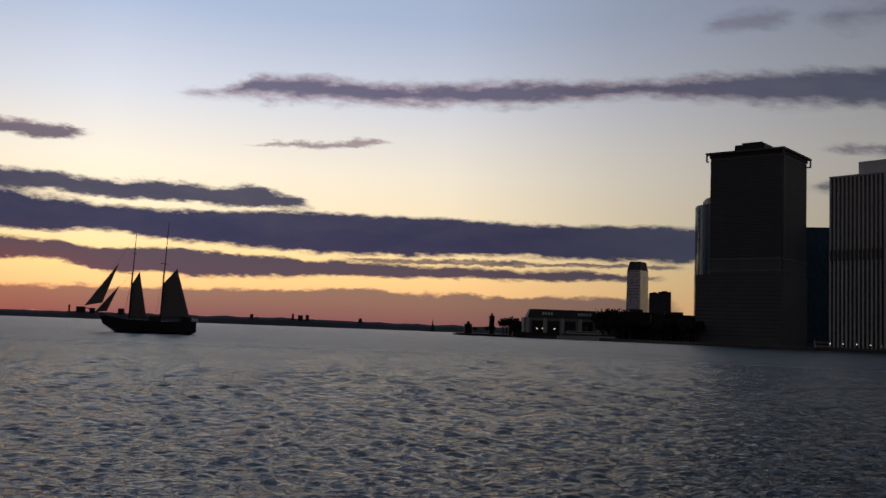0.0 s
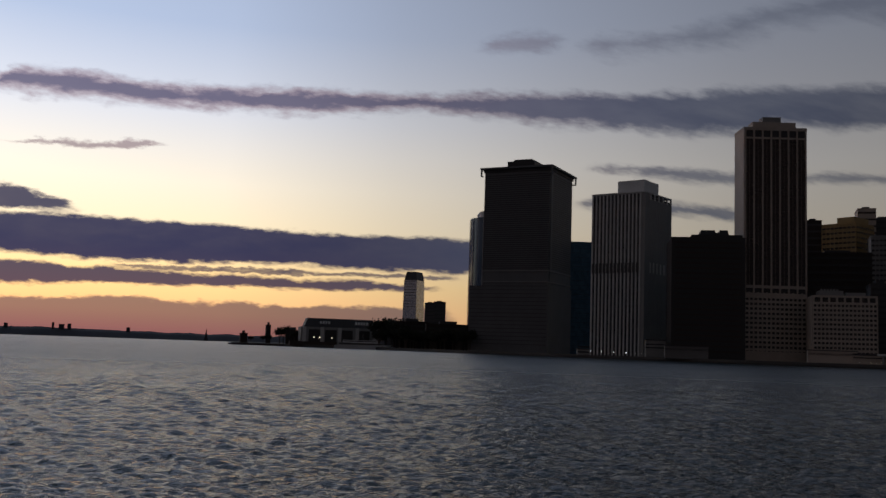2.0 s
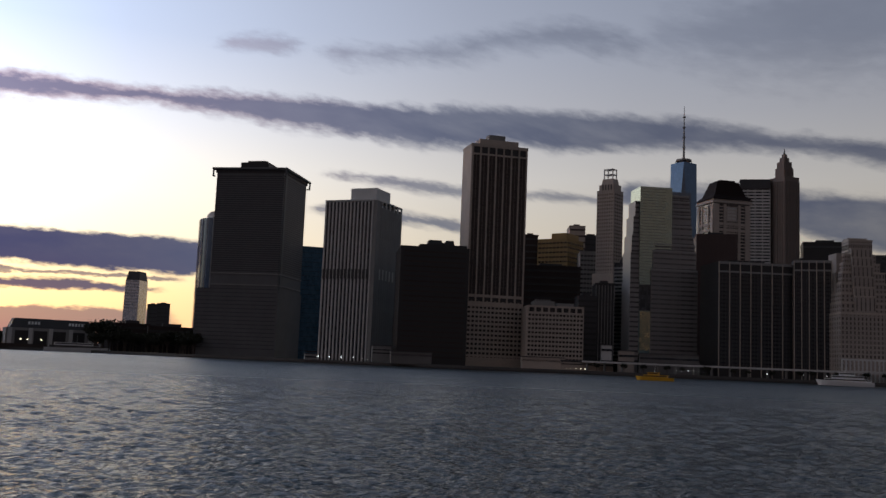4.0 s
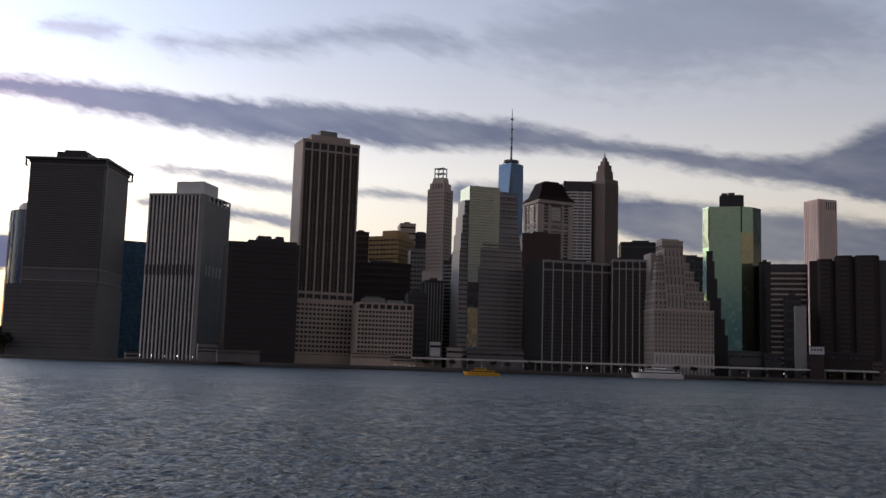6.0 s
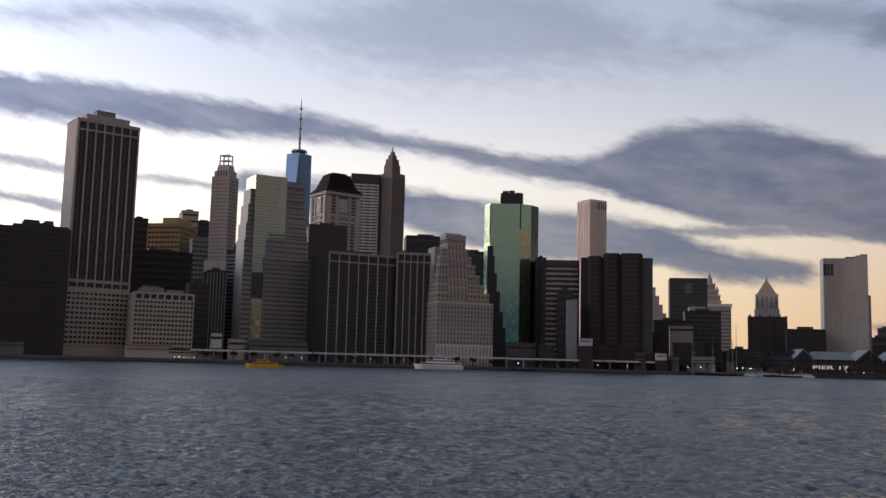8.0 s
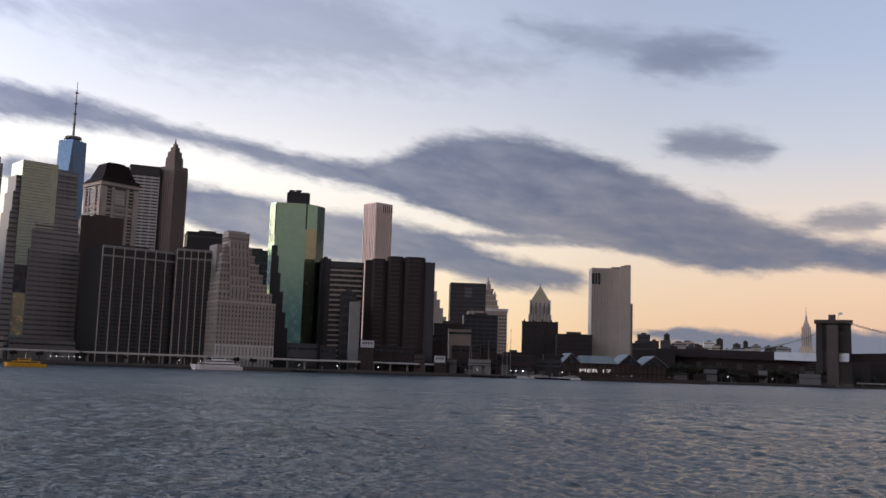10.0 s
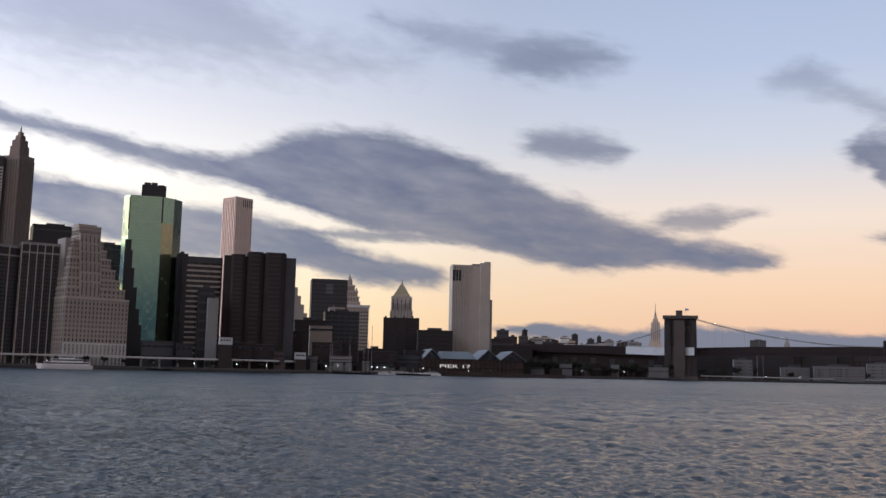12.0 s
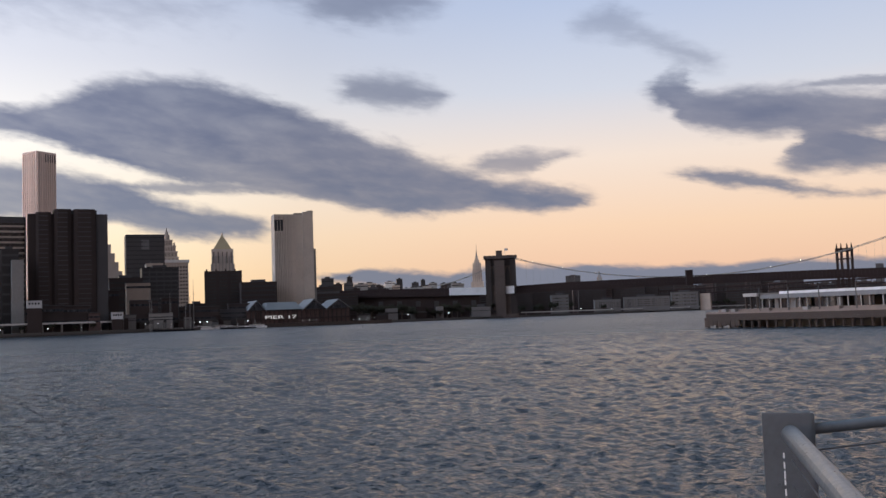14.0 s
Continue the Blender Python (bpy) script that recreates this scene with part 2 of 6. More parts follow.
# the sky brightens towards the place where the sun went down
glare = W.ramp(W.span(bearing, -180, 180, smooth=False), [((b + 180) / 360, (g, g, g)) for b, g in ((-180, 0.15), (-95, 0.15), (-45, 0.6), (-20, 0.92), (0, 0.80), (10, 0.60), (20, 0.47), (30, 0.365), (40, 0.30), (50, 0.265), (60, 0.235), (75, 0.20), (90, 0.21), (112, 0.205), (140, 0.16), (180, 0.15))])
sky = W.mix(1.0, W.mix(1.0, sky, glare, "MULTIPLY"), (4.0, 4.0, 4.0), "MULTIPLY")
back = W.node("ShaderNodeBackground")
W.link(sky, back.inputs[0])
back.inputs[1].default_value = 1.0
W.link(back.outputs[0], W.node("ShaderNodeOutputWorld").inputs[0])

sun = new("sun", bpy.data.lights.new("sun", "SUN"))
sun.data.energy, sun.data.angle, sun.data.color = 0.16, radians(5), (1.0, 0.62, 0.38)
sun.matrix_world = look((-62, 78, 5), (0, 0, 0))


# ---- materials ----
def material(name, base, rough=0.7, metal=0.0, vary=0.25, grain=0.3, scale=0.05, bump=0.0, cell=None, cell_vary=0.4, spec=0.5):
    """A surface with stains at two scales, grain, fine relief, and (cell) window panes that differ one by one."""
    m = bpy.data.materials.new(name)
    m.use_nodes = True
    n = Net(m.node_tree)
    p = m.node_tree.nodes["Principled BSDF"]
    co = n.node("ShaderNodeTexCoord").outputs["Object"]
    big = n.noise(co, scale, 4, 0.6)
    small = n.noise(co, scale * 14, 5, 0.65)
    f = n.math("ADD", n.math("MULTIPLY", big.outputs["Fac"], vary * 2), n.math("MULTIPLY", small.outputs["Fac"], grain * 2))
    f = n.math("ADD", f, 1 - vary - grain)
    rnd = n.node("ShaderNodeObjectInfo").outputs["Random"]
    f = n.math("MULTIPLY", f, n.span(rnd, 0, 1, 0.92, 1.08, smooth=False))
    r = n.span(small.outputs["Fac"], 0.3, 0.7, max(0.02, rough - 0.08), min(1, rough + 0.1))
    if cell:
        snap = n.node("ShaderNodeVectorMath", operation="SNAP")
        n.put(snap.inputs[0], n.vec("ADD", co, (0.13, 0.17, 0.11)))
        snap.inputs[1].default_value = cell
        wn = n.node("ShaderNodeTexWhiteNoise")
        n.link(snap.outputs[0], wn.inputs["Vector"])
        f = n.math("MULTIPLY", f, n.span(wn.outputs["Value"], 0, 1, 1 - cell_vary, 1 + cell_vary, smooth=False))
        r = n.math("ADD", r, n.span(wn.outputs["Value"], 0.6, 1, 0, 0.12))
    vm = n.node("ShaderNodeVectorMath", operation="SCALE")
    vm.inputs[0].default_value = base
    n.link(f, vm.inputs["Scale"])
    n.link(vm.outputs[0], p.inputs["Base Color"])
    n.put(p.inputs["Roughness"], r)
    p.inputs["Metallic"].default_value = metal
    p.inputs["Specular IOR Level"].default_value = spec
    if bump:
        b = n.node("ShaderNodeBump")
        b.inputs["Strength"].default_value, b.inputs["Distance"].default_value = 0.6, bump
        n.link(small.outputs["Fac"], b.inputs["Height"])
        n.link(b.outputs[0], p.inputs["Normal"])
    return m


def glow(name, color, strength):
    m = bpy.data.materials.new(name)
    m.use_nodes = True
    p = m.node_tree.nodes["Principled BSDF"]
    p.inputs["Emission Color"].default_value, p.inputs["Emission Strength"].default_value = (*color, 1), strength
    return m


PALE = material("pale_concrete", (0.60, 0.58, 0.56), 0.8, bump=0.02)
TAN = material("tan_precast", (0.46, 0.38, 0.32), 0.8, bump=0.02)
GREY = material("grey_stone", (0.27, 0.26, 0.25), 0.8, bump=0.02)
UMBER = material("umber_brick", (0.19, 0.15, 0.13), 0.85, bump=0.01)
WARM = material("warm_limestone", (0.42, 0.355, 0.31), 0.8, bump=0.02)
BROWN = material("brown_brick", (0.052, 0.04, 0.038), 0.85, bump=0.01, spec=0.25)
RED = material("dark_red_granite", (0.085, 0.052, 0.048), 0.6)
SILVER = material("silver_grey_granite", (0.36, 0.345, 0.33), 0.5)
DIMGREEN = material("green_glass_dark_reflection", (0.05, 0.085, 0.075), 0.08, metal=0.5, cell=(3, 3, 4), cell_vary=0.2)
GOLDREFLECT = material("glass_gold_reflection", (0.46, 0.37, 0.21), 0.12, metal=0.8, cell=(3, 3, 4), cell_vary=0.12)
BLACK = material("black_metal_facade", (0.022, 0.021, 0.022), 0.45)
CHARCOAL = material("charcoal_cladding", (0.056, 0.054, 0.058), 0.6)
GLASS = material("dark_window_glass", (0.035, 0.036, 0.04), 0.12, cell=(1.5, 1.5, 3.7), cell_vary=0.6)
BROWNGLASS = material("bronze_window_glass", (0.03, 0.023, 0.02), 0.15, cell=(1.5, 1.5, 3.8), cell_vary=0.6)
BLUEGLASS = material("blue_mirror_glass", (0.08, 0.115, 0.165), 0.06, metal=0.85, cell=(3, 3, 4), cell_vary=0.12, grain=0.03, vary=0.05)
GREENGLASS = material("green_mirror_glass", (0.27, 0.46, 0.36), 0.05, metal=0.9, cell=(3, 3, 4), cell_vary=0.08, grain=0.02, vary=0.05)
JADE = material("pale_green_mirror_glass", (0.23, 0.29, 0.25), 0.08, metal=0.8, cell=(3, 3, 4), cell_vary=0.1, grain=0.02, vary=0.05)
SMOKE = material("smoky_window_band", (0.10, 0.095, 0.095), 0.2, cell=(1.5, 1.5, 3.7), cell_vary=0.4)
TAUPE = material("taupe_granite_panel", (0.25, 0.23, 0.22), 0.45)
OLIVE = material("olive_reflection_glass", (0.34, 0.36, 0.22), 0.08, metal=0.85, cell=(3, 3, 4), cell_vary=0.1, grain=0.02, vary=0.05)
BRIGHTGLASS = material("silver_mirror_glass", (0.62, 0.62, 0.66), 0.2, metal=0.9, cell=(4, 4, 4), cell_vary=0.1)
SOFTGLASS = material("brown_shaded_window", (0.12, 0.10, 0.09), 0.25, cell=(1.4, 1.4, 3.6), cell_vary=0.5)
# yellow facade colour with the reflected warm light mixed in
GOLDWALL = material("warm_lit_ochre_brick", (0.34, 0.23, 0.10), 0.8)
STEELSKIN = material("pinkish_steel_skin", (0.86, 0.70, 0.62), 0.5, metal=0.0)
ROOFCOPPER = material("dark_copper_roof", (0.02, 0.011, 0.011), 0.8, spec=0.1)
GILT = material("gilded_roof", (0.36, 0.28, 0.17), 0.5, metal=0.2)
GRANITE = material("bridge_granite", (0.088, 0.068, 0.06), 0.85, bump=0.03)
NEARBLACK = material("near_black_brick", (0.032, 0.023, 0.021), 0.9, spec=0.15)
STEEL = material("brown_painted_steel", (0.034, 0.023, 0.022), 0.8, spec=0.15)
TEAL = material("teal_glass_block", (0.07, 0.15, 0.22), 0.3, metal=0.1, cell=(3, 3, 4), cell_vary=0.15)
SHEET = material("white_sheeting", (0.58, 0.58, 0.59), 0.7)
SHEDGREY = material("dusky_render", (0.16, 0.15, 0.145), 0.85)
QUAY = material("quay_stone", (0.10, 0.095, 0.09), 0.9, bump=0.02)
EARTH = material("dark_park_ground", (0.05, 0.05, 0.04), 0.95)
WOOD = material("weathered_timber", (0.055, 0.041, 0.035), 0.9, bump=0.01)
LEAF = material("dark_foliage", (0.042, 0.042, 0.03), 0.9, scale=0.3, spec=0.15)
BARK = material("bark", (0.09, 0.07, 0.055), 0.9)
BEIGE = material("beige_limestone", (0.52, 0.44, 0.37), 0.8, bump=0.02)
WHITE = material("white_paint", (0.85, 0.85, 0.85), 0.4, grain=0.1, vary=0.1)
YELLOW = material("yellow_paint", (0.75, 0.42, 0.04), 0.4, grain=0.1, vary=0.1)
HULL = material("black_hull_paint", (0.02, 0.02, 0.025), 0.4)
SAIL = material("canvas", (0.14, 0.125, 0.12), 0.9, grain=0.1)
SAIL.node_tree.nodes["Principled BSDF"].inputs["Transmission Weight"].default_value = 0.3
SAIL.node_tree.nodes["Principled BSDF"].inputs["Subsurface Weight"].default_value = 0.0
SLATE = material("slate_grey_panel", (0.13, 0.13, 0.135), 0.6)
ROOFGREY = material("grey_metal_roof", (0.15, 0.155, 0.165), 0.5)
HAZE = material("far_hillside", (0.045, 0.04, 0.05), 0.95)
PIPE = material("bare_steel_pipe", (0.30, 0.31, 0.32), 0.35, metal=0.75, scale=3.0, bump=0.001)
GALV = material("galvanised_steel", (0.105, 0.115, 0.13), 0.45, metal=0.5, scale=3.0, bump=0.001)
DECK = material("terrace_planks", (0.22, 0.18, 0.14), 0.8, scale=1.0)
LAMP = glow("lamp_glow", (1.0, 0.86, 0.62), 9.0)
COOL = glow("cool_lamp_glow", (0.9, 0.95, 1.0), 9.0)


def water_material():
    m = bpy.data.materials.new("river_water")
    m.use_nodes = True
    n = Net(m.node_tree)
    p = m.node_tree.nodes["Principled BSDF"]
    pos = n.node("ShaderNodeNewGeometry").outputs["Position"]
    p.inputs["Base Color"].default_value = (0.010, 0.018, 0.025, 1)
    p.inputs["IOR"].default_value = 1.33
    away = n.vec("LENGTH", pos)
    n.link(n.span(away, 20, 260, 0.11, 0.30), p.inputs["Roughness"])
    calm = n.noise(pos, 0.02, 3, 0.5).outputs["Fac"]

    a = n.noise(n.vec("MULTIPLY", pos, (0.85, 1.2, 1)), 1.7, 4, 0.6).outputs["Fac"]
    b = n.noise(n.vec("MULTIPLY", pos, (0.85, 1.2, 1)), 4.8, 3, 0.5).outputs["Fac"]
    c = n.noise(n.vec("MULTIPLY", pos, (0.75, 1.3, 1)), 0.17, 4, 0.62).outputs["Fac"]
    hgt = n.math("ADD", n.math("MULTIPLY", a, 0.32), n.math("MULTIPLY", b, 0.14))
    hgt = n.math("ADD", hgt, n.math("MULTIPLY", c, n.span(away, 40, 260, 0.35, 0.9)))
    hgt = n.math("MULTIPLY", hgt, n.span(calm, 0.35, 0.65, 0.75, 1.2))
    bp = n.node("ShaderNodeBump")
    bp.inputs["Strength"].default_value, bp.inputs["Distance"].default_value = 1.0, 1.0
    n.link(hgt, bp.inputs["Height"])
    n.link(bp.outputs[0], p.inputs["Normal"])
    return m


WATER = water_material()


# ---- building blocks ----
def at(b, d, z=0.0):
    """The place at a bearing in degrees and a distance in metres from the terrace."""
    return Vector((d * math.sin(radians(b)), d * math.cos(radians(b)), z))


def rise(el, d):
    """The height above the quay of what stands at d metres under an elevation in degrees."""
    return EYE_Z + d * math.tan(radians(el)) - GROUND


def finish(bm, name, mat):
    me = bpy.data.meshes.new(name)
    bm.to_mesh(me)
    bm.free()
    me.materials.append(mat)
    return me


def part(name, bm, mat, parent, label=""):
    ob = new(name, finish(bm, name, mat) if isinstance(bm, bmesh.types.BMesh) else bm)
    ob.parent = parent
    return tagged(ob, label)


def solid_box(bm, x0, x1, y0, y1, z0, z1, inset=0.0, lean=0.0):
    """A box; inset draws the top in on all sides, lean moves it along x."""
    lo = [bm.verts.new(v) for v in ((x0, y0, z0), (x1, y0, z0), (x1, y1, z0), (x0, y1, z0))]
    i = inset
    hi = [bm.verts.new(v) for v in ((x0 + i + lean, y0 + i, z1), (x1 - i + lean, y0 + i, z1), (x1 - i + lean, y1 - i, z1), (x0 + i + lean, y1 - i, z1))]
    bm.faces.new(lo[::-1])
    bm.faces.new(hi)
    for k in range(4):
        bm.faces.new((lo[k], lo[(k + 1) % 4], hi[(k + 1) % 4], hi[k]))


def box_mesh(name, mat, *dims, **kw):
    bm = bmesh.new()
    solid_box(bm, *dims, **kw)
    return finish(bm, name, mat)


def prism(bm, outline, z0, z1, scale=1.0):
    """An upright prism over an outline of (x, y); scale shrinks the top about its centre."""
    cx, cy = sum(p[0] for p in outline) / len(outline), sum(p[1] for p in outline) / len(outline)
    lo = [bm.verts.new((x, y, z0)) for x, y in outline]
    hi = [bm.verts.new((cx + (x - cx) * scale, cy + (y - cy) * scale, z1)) for x, y in outline]
    bm.faces.new(lo[::-1])
    bm.faces.new(hi)
    k = len(outline)
    for i in range(k):
        bm.faces.new((lo[i], lo[(i + 1) % k], hi[(i + 1) % k], hi[i]))


def tube(bm, a, b, r0, r1=None, n=8):
    """A round bar from a to b."""
    a, b = Vector(a), Vector(b)
    r1 = r0 if r1 is None else r1
    q = (b - a).to_track_quat("Z", "Y")
    rings = []
    for c, r in ((a, r0), (b, r1)):
        rings.append([bm.verts.new(c + q @ Vector((r * math.cos(2 * math.pi * i / n), r * math.sin(2 * math.pi * i / n), 0))) for i in range(n)])
    for i in range(n):
        bm.faces.new((rings[0][i], rings[0][(i + 1) % n], rings[1][(i + 1) % n], rings[1][i]))
    bm.faces.new(rings[0][::-1])
    bm.faces.new(rings[1])


class Plot:
    """A building site: an Empty at its near corner, x along the front to the right, y inwards. bl, bc, br: bearings of its
    left end, near corner and right end; turn: how far the front swings away from facing the terrace."""

    def __init__(self, name, label, bl, bc, br, dist, turn=0.0, depth=40.0, category="building", group="skyline buildings", z=GROUND):
        t, r, l = radians(turn), math.tan(radians(br - bc)), math.tan(radians(bc - bl))
        self.w = dist * r / (math.cos(t) - math.sin(t) * r)
        self.d = dist * l / (math.sin(t) - math.cos(t) * l) if l > 0 else depth
        self.dist = dist
        self.ob = tagged(new(name), label, category, group)
        self.ob.matrix_world = Matrix.Translation(at(bc, dist, z)) @ Matrix.Rotation(t - radians(bc), 4, "Z")

    def h(self, el):
        return rise(el, self.dist)

    def box(self, name, mat, x0, x1, y0, y1, z0, z1, label="", **kw):
        return part(name, box_mesh(name, mat, x0, x1, y0, y1, z0, z1, **kw), mat, self.ob, label)

    def body(self, mat, z1, z0=0.0, name="body", label=""):
        return self.box(name, mat, 0, self.w, 0, self.d, z0, z1, label)

    def row(self, name, me, places, label=""):
        for p in places:
            o = part(name, me, None, self.ob, label)
            o.location = p

    def ribs(self, face, n, z0, z1, wide, proud, mat, a0=None, a1=None, off=0.0, name="pier"):
        """n upright piers along the front (F) or the left side (L), the outermost on the corners; off: how far that face is set out."""
        full = self.w if face == "F" else self.d
        a0, a1 = (0.0 if a0 is None else a0), (full if a1 is None else a1)
        step = (a1 - a0 - wide) / max(1, n - 1)
        if face == "F":
            me = box_mesh(name, mat, 0, wide, -proud, 0.15, 0, z1 - z0)
            self.row(name, me, [(a0 + i * step, -off, z0) for i in range(n)])
        else:
            me = box_mesh(name, mat, -proud, 0.15, 0, wide, 0, z1 - z0)
            self.row(name, me, [(-off, a0 + i * step, z0) for i in range(n)])

    def bands(self, face, n, z0, z1, tall, proud, mat, a0=None, a1=None, off=0.0, name="spandrel"):
        """n level bands from z0 to z1 along a face."""
        full = self.w if face == "F" else self.d
        a0, a1 = (0.0 if a0 is None else a0), (full if a1 is None else a1)
        step = (z1 - z0 - tall) / max(1, n - 1)
        if face == "F":
            me = box_mesh(name, mat, a0, a1, -proud, 0.1, 0, tall)
        else:
            me = box_mesh(name, mat, -proud, 0.1, a0, a1, 0, tall)
        s = Vector((0, -off, 0)) if face == "F" else Vector((-off, 0, 0))
        self.row(name, me, [s + Vector((0, 0, z0 + i * step)) for i in range(n)])

    def x_at(self, b, y=0.0):
        """The x on the line y of the site that a bearing meets."""
        m = self.ob.matrix_world
        o, v, u = m.translation, m.col[0].to_3d(), m.col[1].to_3d()
        q = o + y * u
        s, c = math.sin(radians(b)), math.cos(radians(b))
        return (s * q.y - c * q.x) / (c * v.x - s * v.y)


# ---- water: one sheet to the horizon, real waves near the terrace ----
def build_water():
    fan = np.concatenate([np.arange(-34, 116.01, 0.25), np.arange(122, 326, 6.0)])
    ring = np.concatenate([[0.0], 16 * 1.0046 ** np.arange(0, 560), 209.6 * 1.0085 ** np.arange(0, 185), [1010, 1250, 1600, 2100, 2800, 3700, 4980]])
    rr, aa = np.meshgrid(ring, np.radians(fan), indexing="ij")
    x, y = rr * np.sin(aa), rr * np.cos(aa)
    z = np.zeros_like(x)
    rng = np.random.RandomState(4)
    for k in range(58):
        length = 0.30 * 1.060 ** k + 0.1 * rng.rand()
        way = radians(35) + rng.normal(0, 0.95)
        amp = 0.0122 * length * np.clip(1.12 - rr / 260, 0.42, 1)
        fade = np.clip(1.5 - rr / (80 * length), 0, 1) * np.clip((rr / length - 20) / 14, 0, 1)
        swell = np.sin(2 * math.pi / length * (x * math.cos(way) + y * math.sin(way)) + rng.rand() * 6.28)
        z += amp * fade * (swell + 0.35 * swell ** 2)
    n = len(fan)
    verts = np.stack([x, y, z], -1).reshape(-1, 3)
    i, j = np.meshgrid(np.arange(1, len(ring) - 1), np.arange(n), indexing="ij")
    k = (j + 1) % n
    faces = np.stack([i * n + j, (i + 1) * n + j, (i + 1) * n + k, i * n + k], -1).reshape(-1, 4)[:, ::-1]
    me = bpy.data.meshes.new("water")
    hub = np.array([(n + (q + 1) % n, n + q, 0) for q in range(n)])
    corners = np.concatenate([faces.ravel(), hub.ravel()])
    sizes = np.concatenate([np.full(len(faces), 4), np.full(n, 3)])
    me.vertices.add(len(verts))
    me.vertices.foreach_set("co", verts.ravel())
    me.loops.add(len(corners))
    me.loops.foreach_set("vertex_index", corners)
    me.polygons.add(len(sizes))
    me.polygons.foreach_set("loop_start", np.concatenate([[0], np.cumsum(sizes)[:-1]]))
    me.polygons.foreach_set("use_smooth", np.ones(len(sizes), dtype=bool))
    me.materials.append(WATER)
    me.update(calc_edges=True)
    return tagged(new("water", me), "rippled grey-blue river water at dusk", "water", kind="structure")


build_water()


# ---- land ----
def smooth_line(points, step):
    """Points between given (bearing, value) pairs, by straight lines."""
    bs = np.arange(points[0][0], points[-1][0] + 1e-6, step)
    return bs, np.interp(bs, [p[0] for p in points], [p[1] for p in points])


SHORE = [(0.8, 1300), (2.4, 1260), (4.7, 1180), (9, 1120), (11, 1060), (14.5, 960), (20, 880), (30, 800), (40, 790), (50, 820), (58, 850), (64, 880), (70, 950), (76, 1030), (82, 1180), (86, 1290), (92, 1480), (97, 1760), (104, 2200), (112, 2600)]


def shore(b):
    return float(np.interp(b, [p[0] for p in SHORE], [p[1] for p in SHORE]))


def build_land():
    bs, ds = smooth_line(SHORE, 0.5)
    bm = bmesh.new()
    low = [bm.verts.new(at(b, d, -2)) for b, d in zip(bs, ds)]
    top = [bm.verts.new(at(b, d, GROUND)) for b, d in zip(bs, ds)]
    far = [bm.verts.new(at(b, 4850, GROUND)) for b in bs]
    for i in range(len(bs) - 1):
        bm.faces.new((low[i], low[i + 1], top[i + 1], top[i]))
        bm.faces.new((top[i], top[i + 1], far[i + 1], far[i]))
    for e in (0, -1):
        b0 = bm.verts.new(at(bs[e], 4850, -2))
        bm.faces.new((low[e], top[e], far[e], b0))
    ob = tagged(new("ground", finish(bm, "ground", QUAY)), "dark quay and streets of the far bank", "ground", kind="structure")
    # the pier fender and kerb along the quay edge
    bm = bmesh.new()
    for i in range(0, len(bs) - 1):
        a, b = at(bs[i], ds[i] - 0.6), at(bs[i + 1], ds[i + 1] - 0.6)
        c, d = at(bs[i], ds[i] + 0.8), at(bs[i + 1], ds[i + 1] + 0.8)
        v = [bm.verts.new((p.x, p.y, z)) for z in (0.9, 3.1) for p in (a, b, d, c)]
        for f in ((0, 1, 5, 4), (4, 5, 6, 7), (2, 3, 7, 6)):
            bm.faces.new([v[q] for q in f])
    part("kerb", bm, QUAY, ob)


build_land()


def build_far_shore():
    """The low wooded shore across the bay."""
    bm = bmesh.new()
    rows = []
    bs = np.arange(-48, 9.6, 0.12)
    for b in bs:
        hgt = np.interp(b, [-48, -24.6, -17, -9.4, -4, 0, 9], [30, 28, 33, 37, 33, 32, 30])
        hgt += 5 * noise.noise((b * 0.9, 0, 0)) + 2.5 * noise.noise((b * 6, 3, 0)) + 1.5 * noise.noise((b * 17, 7, 0))
        rows.append([bm.verts.new(at(b, d, z)) for d, z in ((4480, -2), (4485, 2.5), (4540, hgt * 0.7), (4600, hgt), (4700, hgt * 0.8), (4800, -2))])
    for p, q in zip(rows, rows[1:]):
        for i in range(5):
            bm.faces.new((p[i], q[i], q[i + 1], p[i + 1]))
    tagged(new("backdrop", finish(bm, "backdrop", HAZE)), "low dark wooded shore across the bay", "shore", kind="structure")


build_far_shore()


